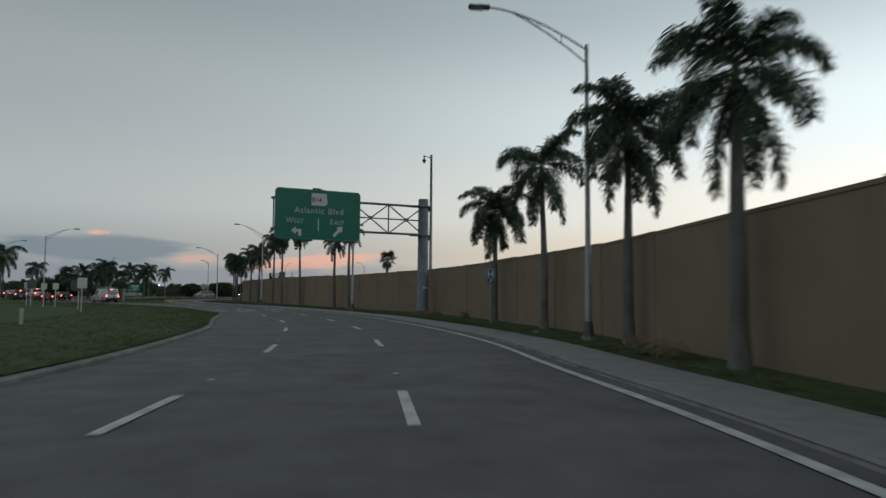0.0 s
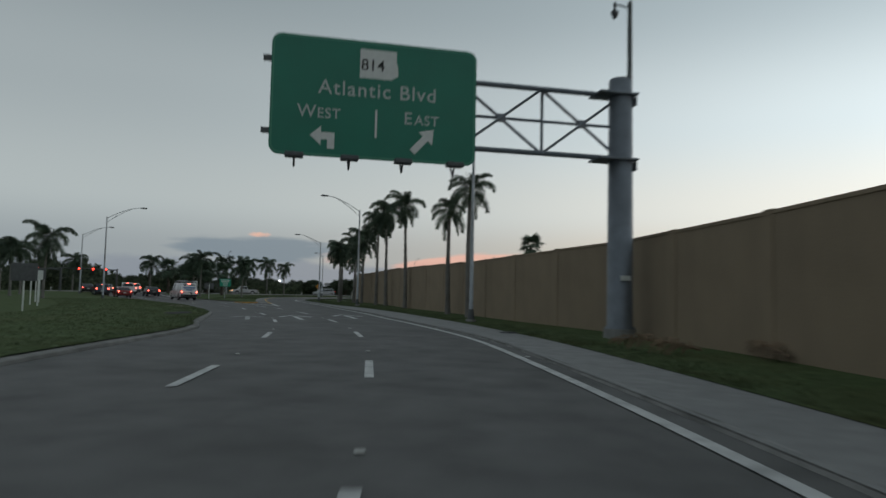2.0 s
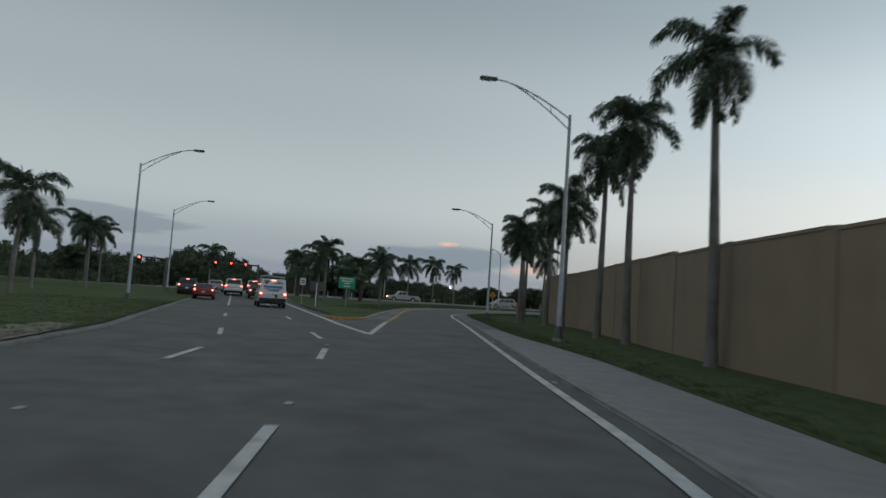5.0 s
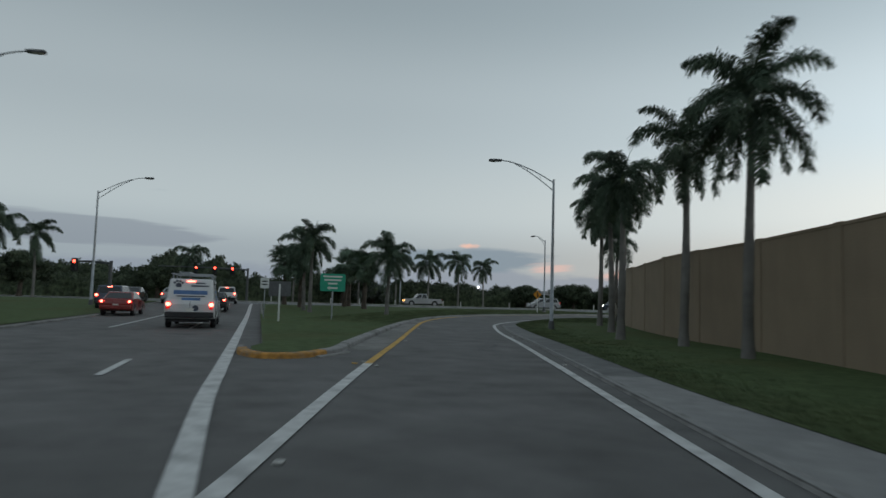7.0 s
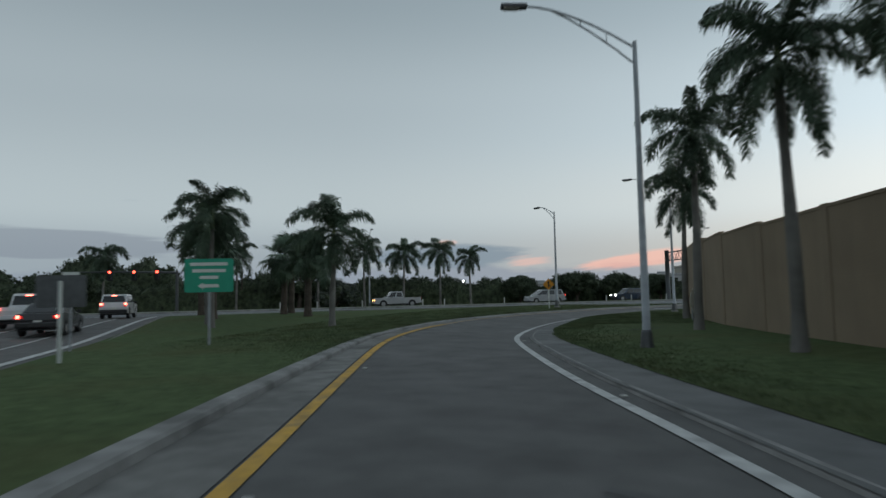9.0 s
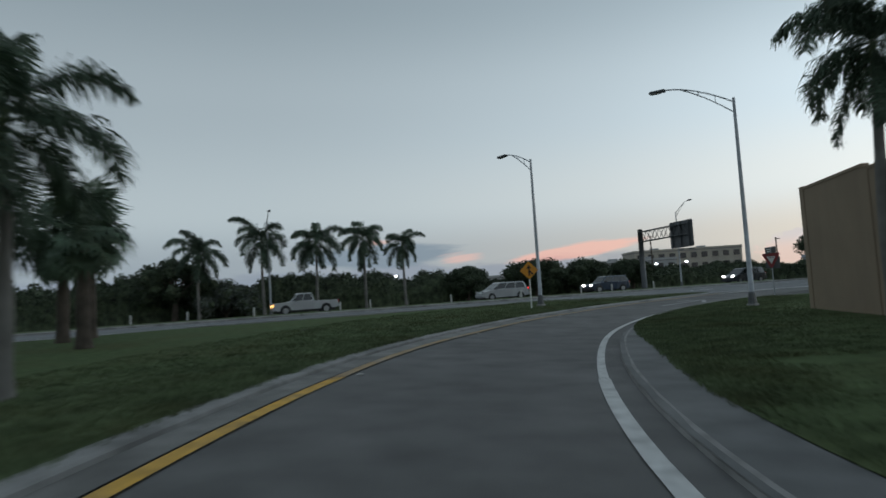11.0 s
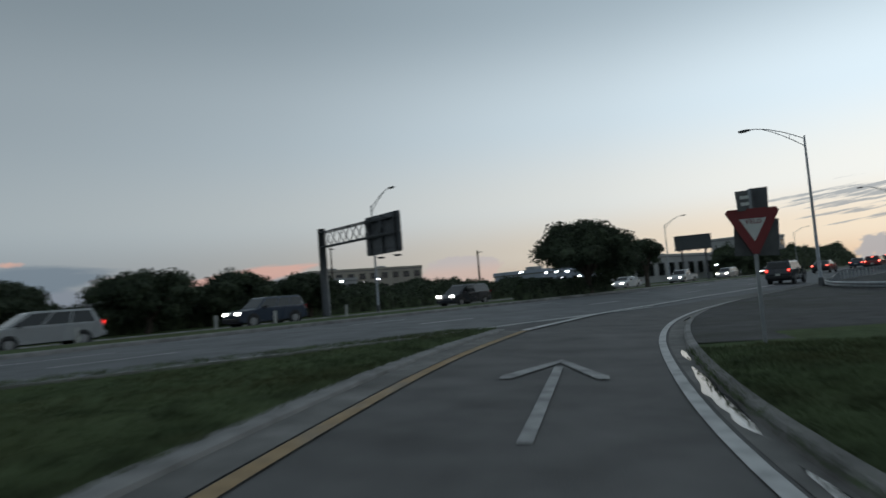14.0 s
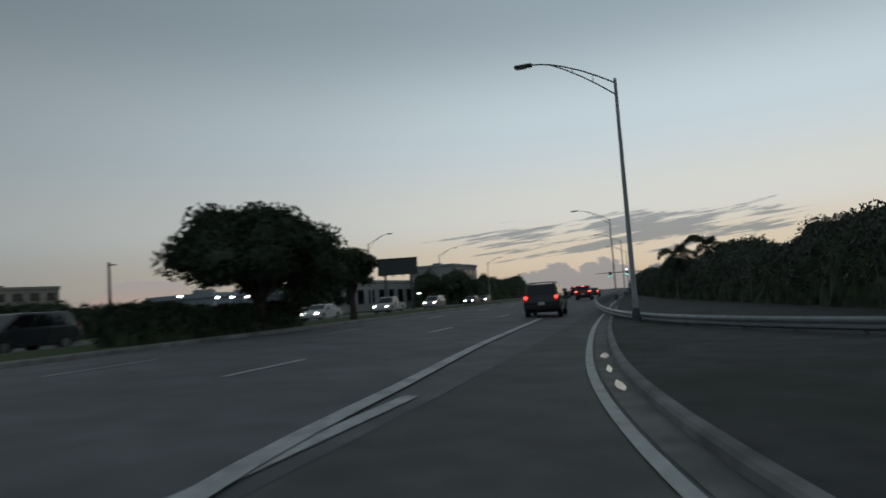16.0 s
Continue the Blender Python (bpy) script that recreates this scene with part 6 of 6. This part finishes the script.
# traffic on the cross street
for name, kind, u, dv, yaw, colour, label, head, tail in (
        ("pickup_truck", "pickup", -38.5, 2.4, 138, SILVER, "silver pickup truck heading along the far carriageway", "amber", None),
        ("minivan", "minivan", -19.5, 2.4, 138, SILVER, "pale silver minivan heading along the far carriageway", None, "dim"),
        ("suv_car", "suv", -7.6, 2.4, 138, BLUECAR, "dark blue SUV with headlights on", "on", None),
        ("hatchback", "minivan", 12.0, 2.4, 138, GREY_SUV, "dark grey car with headlights on", "on", None),
        ("oncoming_car", "sedan", 43.5, 2.4, 138, WHITE, "white car with headlights on", "on", None),
        ("oncoming_car", "pickup", 60.5, 2.4, 138, WHITE, "white pickup truck with headlights on", "on", None),
        ("oncoming_car", "minivan", 78.0, 2.4, 138, SILVER, "silver minivan with headlights on", "on", None),
        ("oncoming_car", "sedan", 100.0, 2.4, 138, BLACK, "dark car with headlights on", "on", None),
        ("oncoming_car", "sedan", 124.0, 5.6, 138, BLACK, "dark sedan with headlights on", "on", None)):
    x, y = avenue(u, far_v(u) + dv)
    vehicle(name, kind, x, y, math.degrees(math.atan2(AD.x, -AD.y)), colour, label, tail, head, group="traffic on the far carriageway")
for u, v, kind, colour in ((58, 4.5, "sedan", BLACK), (72, 1.6, "suv", REDCAR), (84, 5.5, "sedan", BLUECAR), (97, 2.0, "sedan", BLACK), (112, 6.0, "suv", BLACK)):
    x, y = avenue(u, v)
    vehicle("leading_car", kind, x, y, -42, colour, "dark car far ahead with lit tail lights", "on", None, group="cars far ahead")


# ---------------------------------------------------------------- signals
SIGNAL_RED = mat("lit_red_signal", (1.0, 0.05, 0.03), 0.3, emit=9.0, vary=0.0)
SIGNAL_GREEN = mat("lit_green_signal", (0.05, 1.0, 0.65), 0.3, emit=7.0, vary=0.0)


def signal_arm(x, y, yaw, reach, heads, tall, lit, label):
    root = thing("traffic_signal", pose(x, y, height(x, y), 0, 0, yaw), label, "traffic signal")
    bm = bmesh.new()
    tube(bm, [(0, 0, -0.1), (0, 0, tall + 0.5)], [0.2, 0.15], 12)
    part("mast", bm, DARKSTEEL, root)
    bm = bmesh.new()
    tube(bm, [(0, 0, tall + 0.25), (-reach * 0.5, 0, tall + 0.38), (-reach, 0, tall + 0.36)], [0.13, 0.1, 0.06], 8)
    part("mast_arm", bm, DARKSTEEL, root)
    for hx in heads:
        hd = part("signal_head", boxes((-hx, -0.12, tall, 0.36, 0.26, 1.05), (-hx, 0.0, tall, 0.62, 0.03, 1.3), bevel=0.02), BLACKPLASTIC, root)
        for k, z in enumerate((0.34, 0.0, -0.34)):
            bm = bmesh.new()
            tube(bm, [(-hx, -0.24, tall + z), (-hx, -0.27, tall + z)], 0.15, 14)
            on = (k == 0 and lit == "red") or (k == 2 and lit == "green")
            part("lens", bm, (SIGNAL_RED if lit == "red" else SIGNAL_GREEN) if on else BLACKPLASTIC, hd)
            bm = bmesh.new()
            tube(bm, [(-hx, -0.22, tall + z + 0.02), (-hx, -0.42, tall + z + 0.02)], [0.19, 0.18], 14, cap=False)
            part("visor", bm, BLACKPLASTIC, hd)
    return root


signal_arm(-110.4, 143.8, 51, 12.5, (2.2, 4.7, 7.3), 4.55, "red", "mast arm with three lit red signals over the junction")
signal_arm(-93.4, 113.4, 51, 3.5, (3.2,), 3.4, "red", "short mast arm with a lit red signal")
signal_arm(*avenue(175, -6), -42, 12, (3.5, 8), 5.2, "green", "mast arm with lit green signals far ahead")

# ---------------------------------------------------------------- guardrail, posts, poles


def guardrail():
    line = spline([(-41.0, 150), (-39.0, 158), (-37.7, 165), (-37.05, 170.5), (-36.5, 174.0), (-35.2, 178.3), (-32.7, 183.4), (-29.2, 188.8), (-21.5, 199.3), (0.9, 224.3), (36, 263)], 1.0)
    root = thing("guardrail", pose(0, 0, 0), "galvanised steel guardrail with a corrugated beam on posts", "guardrail")
    prof = [(0.0, 0.0), (0.03, 0.02), (0.08, 0.06), (0.08, 0.11), (0.02, 0.155), (0.08, 0.2), (0.08, 0.25), (0.03, 0.29), (0.0, 0.31)]
    bm = bmesh.new()
    lanes = [offset(line, -d) for d, _ in prof]
    rows = [[bm.verts.new((ln[i].x, ln[i].y, height(line[i].x, line[i].y) + 0.1 + 0.35 * ease((line[i].y - 189) / 9) + z)) for (d, z), ln in zip(prof, lanes)] for i in range(len(line))]
    for r, s in zip(rows, rows[1:]):
        for k in range(len(prof) - 1):
            bm.faces.new((r[k], s[k], s[k + 1], r[k + 1]))
    part("beam", bm, GALV, root)
    total = along(line)[-1]
    s = 0.8
    while s < min(total, 110):
        p, q = place_on(line, s), place_on(line, s + 0.5)
        yaw = math.degrees(math.atan2(q.y - p.y, q.x - p.x))
        ob = part("post", boxes((0, -0.09, -0.06 + 0.35 * ease((p.y - 189) / 9), 0.1, 0.15, 0.9), bevel=0.006), GALV, root)
        ob.matrix_basis = pose(p.x, p.y, height(p.x, p.y), 0, 0, yaw)
        s += 1.9
    return root


guardrail()


def marker_posts():
    bm = boxes((0, 0, 0.33, 0.13, 0.1, 0.74), bevel=0.02)
    first = part("marker_post", bm, mat("white_post_plastic", (0.5, 0.5, 0.49), 0.6, vary=0.12, scale=4, second=(0.3, 0.3, 0.28), s2=3))
    tagged(first, "short white marker post beside the far carriageway", "post", "marker posts")
    spots = [(u, 16.8) for u in (-76, -68, -60, -52, -48, -43, -36, -33.4, -26, -19, -12.5, -9, -4)]
    for i, (u, v) in enumerate(spots):
        x, y = avenue(u, v)
        m = pose(x, y, height(x, y) + 0.13, 0, 0, 40)
        if i:
            copy_thing(first, m)
        else:
            first.matrix_basis = m
    copy_thing(first, pose(-16.8, 27.1, 0.13, 0, 0, 20))


marker_posts()


def utility_pole(x, y, tall, label="dark wooden utility pole"):
    root = thing("utility_pole", pose(x, y, height(x, y), 0, 0, -30), label, "pole", "utility poles")
    bm = bmesh.new()
    tube(bm, [(0, 0, -0.1), (0, 0, tall)], [0.16, 0.1], 9)
    part("pole", bm, BARK, root)
    part("crossarm", boxes((0.25, 0, tall - 0.25, 0.8, 0.1, 0.1)), BARK, root)


for u, v, t in ((38, 40, 6.5), (-47, 40, 5.0), (-56.5, 34, 5.2), (30, 60, 9)):
    utility_pole(*avenue(u, v), t)


# ---------------------------------------------------------------- buildings and boards
STUCCO = mat("pale_stucco", (0.42, 0.42, 0.42), 0.9, vary=0.06, scale=0.6, bump=0.2, bscale=10, second=(0.32, 0.32, 0.33), s2=0.1)
STUCCO_WARM = mat("cream_stucco", (0.42, 0.38, 0.32), 0.9, vary=0.06, scale=0.6, second=(0.3, 0.28, 0.25), s2=0.1)
ROOFING = mat("flat_roofing", (0.2, 0.2, 0.2), 0.9, vary=0.1)
# pale wall with the blue light that falls on it put into its colour
LIT_WALL = mat("blue_lit_cladding", (0.36, 0.40, 0.48), 0.8, vary=0.05)


def building(x, y, yaw, w, d, storeys, bays, label, material, floor=2.9, group="", parapet=0.5):
    """A flat-roofed block with a window in each bay of each storey and a parapet."""
    root = thing("building", pose(x, y, height(x, y) - 0.2, 0, 0, yaw), label, "building", group)
    h = storeys * floor
    part("wall", boxes((0, 0, h / 2, w, d, h)), material, root)
    part("roof", boxes((0, 0, h + 0.1, w + 0.3, d + 0.3, 0.2)), ROOFING, root)
    for s, sx, sy, px, py in ((0, w + 0.3, 0.2, 0, -d / 2 - 0.05), (1, w + 0.3, 0.2, 0, d / 2 + 0.05), (2, 0.2, d, -w / 2 - 0.05, 0), (3, 0.2, d, w / 2 + 0.05, 0)):
        part("parapet", boxes((px, py, h + 0.2 + parapet / 2, sx, sy, parapet)), material, root)
    step = w / bays
    for k in range(storeys):
        for b in range(bays):
            cx, cz = -w / 2 + (b + 0.5) * step, k * floor + floor * 0.55
            win = part("window", boxes((cx, -d / 2 - 0.02, cz, step * 0.55, 0.08, floor * 0.5)), BLACKPLASTIC, root)
            part("pane", boxes((cx, -d / 2 - 0.065, cz, step * 0.47, 0.02, floor * 0.42)), GLASS, win)
            part("sill", boxes((cx, -d / 2 - 0.1, cz - floor * 0.27, step * 0.62, 0.18, 0.08)), material, win)
    for k in range(2):
        part("roof_unit", boxes((w * (0.2 - 0.45 * k), 0, h + 0.75, 2.2, 1.8, 1.1), bevel=0.05), GALV, root)
    return root


building(*avenue(58, 104), 28, 19, 12, 2, 7, "pale two-storey apartment block with a flat roof", STUCCO, group="far apartment blocks")
building(*avenue(84, 116), 28, 30, 12, 3, 10, "pale three-storey apartment block with a flat roof", STUCCO_WARM, group="far apartment blocks")
building(*avenue(24, 112), 28, 15, 12, 2, 5, "grey two-storey apartment block with a flat roof", STUCCO, 2.0, group="far apartment blocks")
building(*avenue(66, 47), 42, 17, 10, 1, 5, "low blue-grey showroom with bright lamps on its wall", LIT_WALL, 3.4)
building(*avenue(112, 52), 42, 34, 16, 1, 8, "low pale warehouse with a flat roof", STUCCO, 5.4)
building(*avenue(160, 44), 42, 18, 12, 3, 5, "distant grey three-storey block", STUCCO, 3.2)
FLOOD = mat("lit_flood_lamp", (0.92, 0.96, 1.0), 0.3, emit=28.0, vary=0.0)


def flood_lamp(u, v, z, size=0.34, tall=None, label="bright floodlight on a slim pole"):
    x, y = avenue(u, v)
    root = thing("floodlight", pose(x, y, height(x, y) - 0.1, 0, 0, -40), label, "floodlight", "bright lamps beyond the street")
    bm = bmesh.new()
    tube(bm, [(0, 0, 0), (0, 0, z)], 0.05, 6)
    part("pole", bm, DARKSTEEL, root)
    hd = part("housing", boxes((0, 0, z + 0.1, size * 1.6, 0.3, 0.22), bevel=0.03), DARKSTEEL, root)
    part("lens", boxes((0, -0.17, z + 0.08, size * 1.3, 0.05, 0.16)), FLOOD, hd)


for u, v, z in ((48, 40.3, 3.4), (54.5, 40.4, 3.2), (57.5, 40.5, 3.2), (60.5, 40.4, 3.2), (64, 40.4, 2.4), (-24, 39.5, 3.6), (-40, 42, 3.3), (16, 41, 3.4), (19, 41, 3.1), (14, 45, 3.0), (24, 44, 3.6), (8, 46, 2.6), (98, 31, 2.6), (200, -2, 6.5)):
    flood_lamp(u, v, z)


def billboard():
    """A wide board on a post beside the far carriageway, seen from behind, with lamps under it."""
    c = Vector((-13.55, 254.65))
    root = thing("billboard", pose(c.x, c.y, height(c.x, c.y), 0, 0, -23), "large dark board on two posts with lamps under it", "billboard")
    for s in (-1, 1):
        bm = bmesh.new()
        tube(bm, [(s * 1.9, 0.2, -0.1), (s * 1.9, 0.2, 7.4)], 0.16, 9)
        part("post", bm, DARKSTEEL, root)
    part("board", boxes((0, 0, 6.6, 5.9, 0.18, 2.45), bevel=0.03), mat("dull_dark_board", (0.075, 0.085, 0.09), 0.7, vary=0.1), root)
    part("frame", boxes((0, -0.12, 7.8, 6.05, 0.1, 0.12), (0, -0.12, 5.4, 6.05, 0.1, 0.12)), DARKSTEEL, root)
    for k in range(4):
        part("board_lamp", boxes((-2.25 + 1.5 * k, -0.8, 5.2, 0.4, 0.25, 0.14), (-2.25 + 1.5 * k, -0.45, 5.22, 0.05, 0.7, 0.05)), DARKSTEEL, root)


billboard()
# a boarded fence of dark metal behind the verge, and parked cars beyond it
for i, (u, v, kind, colour) in enumerate(((12, 43, "suv", SILVER), (17, 44, "sedan", WHITE), (22, 43, "suv", BLACK), (27, 44, "sedan", SILVER), (47, 38, "sedan", WHITE), (51, 39, "suv", SILVER))):
    x, y = avenue(u, v)
    vehicle("parked_car", kind, x, y, 60, colour, "car parked on the lot beyond the verge", None, None, group="parked cars")

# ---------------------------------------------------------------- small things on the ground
# near-black for the verge slit's painted shadow, and for patches and stains
SHADOW_DIRT = mat("slit_shadow_and_dirt", (0.03, 0.03, 0.028), 0.95, vary=0.3, bump=0.8)


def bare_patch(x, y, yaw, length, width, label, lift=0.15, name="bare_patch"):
    """A long dark flat place with a ragged edge: a patch, a stain, a painted shadow slit."""
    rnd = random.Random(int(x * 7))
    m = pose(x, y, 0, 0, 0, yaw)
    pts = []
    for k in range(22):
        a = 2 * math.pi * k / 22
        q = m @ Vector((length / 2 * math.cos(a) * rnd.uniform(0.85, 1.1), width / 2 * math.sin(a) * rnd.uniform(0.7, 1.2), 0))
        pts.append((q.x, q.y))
    sheet(name, pts, lift, SHADOW_DIRT, label, "ground", 0.4)


bare_patch(-24.9, 56.6, 117, 4.4, 1.15, "long dark bare patch in the lawn")
# the slit's shadow is painted here as a flat dark strip
bare_patch(-47.6, 119.4, 62, 2.0, 0.28, "dark slit of shadow laid flat on the grass verge")
bare_patch(-66.2, 131.0, 45, 1.8, 0.4, "small dark ragged patch in the island's grass", 0.075)
bare_patch(3.95, 27.1, -35, 0.62, 0.24, "dark oil stain on the sidewalk", 0.066, "stain")
bare_patch(3.92, 25.97, -10, 0.6, 0.2, "dark oil stain on the sidewalk", 0.066, "stain")
bare_patch(4.68, 25.57, 0, 0.16, 0.1, "small dark stain on the sidewalk", 0.066, "stain")


def meter_box(x, y):
    """A low concrete box with a lid, set in the grass."""
    root = thing("meter_box", pose(x, y, height(x, y) + 0.06, 0, 0, 15), "small pale concrete meter box with a lid in the grass", "meter box")
    part("body", boxes((0, 0, 0.02, 0.22, 0.18, 0.16), bevel=0.02), CONCRETE, root)
    part("lid", boxes((0, 0, 0.11, 0.18, 0.14, 0.03), bevel=0.008), KERB, root)


meter_box(5.3, 26.0)


def manhole(x, y):
    root = thing("manhole", pose(x, y, height(x, y) + 0.09, 0, 0, 20), "round dark iron manhole cover set in the sidewalk", "manhole")
    part("rim", tube(bmesh.new(), [(0, 0, -0.02), (0, 0, 0.004)], 0.36, 24), DARKSTEEL, root)
    part("cover", tube(bmesh.new(), [(0, 0, 0.0), (0, 0, 0.012)], [0.31, 0.30], 24), BLACKPLASTIC, root)


manhole(-5.9, 50.7)
sheet("bare_soil", [(-31.9, 67.2), (-33.5, 68.8), (-35.2, 70.3), (-36.5, 71.3), (-37.3, 70.9), (-36.0, 69.2), (-34.3, 68.0), (-33.0, 66.8)], 0.135, mat("sandy_soil", (0.24, 0.20, 0.16), 0.95, vary=0.2, scale=3.0, bump=0.6, bscale=20, second=(0.12, 0.11, 0.08), s2=1.0), "bare sandy soil worn into the lawn by the kerb", "ground", 0.8)


def tufts(name, spots, seed, label):
    """Grass blades, as one mass."""
    rnd = random.Random(seed)
    verts, faces = [], []
    for x, y, z in spots:
        for _ in range(5):
            a, h = rnd.uniform(0, 6.28), rnd.uniform(0.025, 0.07)
            px, py = x + rnd.uniform(-0.14, 0.14), y + rnd.uniform(-0.14, 0.14)
            w = 0.012
            ca, sa = math.cos(a), math.sin(a)
            lean = rnd.uniform(-0.05, 0.05)
            b = len(verts)
            verts += [(px - ca * w, py - sa * w, z - 0.01), (px + ca * w, py + sa * w, z - 0.01), (px - sa * lean, py + ca * lean, z + h)]
            faces.append((b, b + 1, b + 2))
    me = bpy.data.meshes.new(name)
    me.from_pydata(verts, [], faces)
    me.materials.append(BLADE)
    tagged(new(name, me), label, "grass", kind="stuff")


def band(line, lo, hi, count, z, seed):
    rnd = random.Random(seed)
    total = along(line)[-1]
    cache = [(place_on(line, total * i / 400), place_on(line, min(total, total * i / 400 + 0.5))) for i in range(400)]
    out = []
    for _ in range(count):
        p, q = cache[rnd.randrange(400)]
        t = (q - p)
        t = t.normalized() if t.length > 1e-4 else Vector((0, 1))
        r = p + t * rnd.uniform(0, total / 400) + Vector((t.y, -t.x)) * (lo + (hi - lo) * rnd.random() ** 1.6)
        if (r - AT0).dot(AN) < -1.3 or (r - AT0).dot(AD) < -60:
            out.append((r.x, r.y, height(r.x, r.y) + z))
    return out


tufts("grass_tufts", band(shifted([p for p in RIGHT if -5 < p.y < 122], walk_off), 0.06, 4.6, 24000, 0.09, 1), 1, "short grass blades on the verge before the wall")
tufts("grass_tufts", [q for q in band([p for p in shifted(RAMP_LEFT, lambda y: -island_off(y) - 0.3) if p.y > 92.5], 0.0, -7.0, 32000, 0.09, 2) if (Vector(q[:2]) - MK0).dot(MN) > 9.5], 2, "short grass blades on the island")
tufts("grass_tufts", band(shifted([p for p in RIGHT if 118 < p.y < 154], walk_off), 0.05, 1.4, 9000, 0.085, 8), 8, "short grass blades along the end of the sidewalk")
tufts("grass_tufts", band(shifted([p for p in RIGHT if 122 < p.y < 154], walk_off), 1.0, 6.5, 16000, 0.12, 3), 3, "short grass blades inside the ramp")
tufts("grass_tufts", [s for s in band([p for p in LEFT_KERB if -5 < p.y < 90], -0.3, -9, 16000, 0.13, 4) if math.hypot(s[0] + 24.4, s[1] - 55.7) > 1.0 and math.hypot(s[0] + 25.4, s[1] - 57.5) > 1.0], 4, "short grass blades on the left lawn")
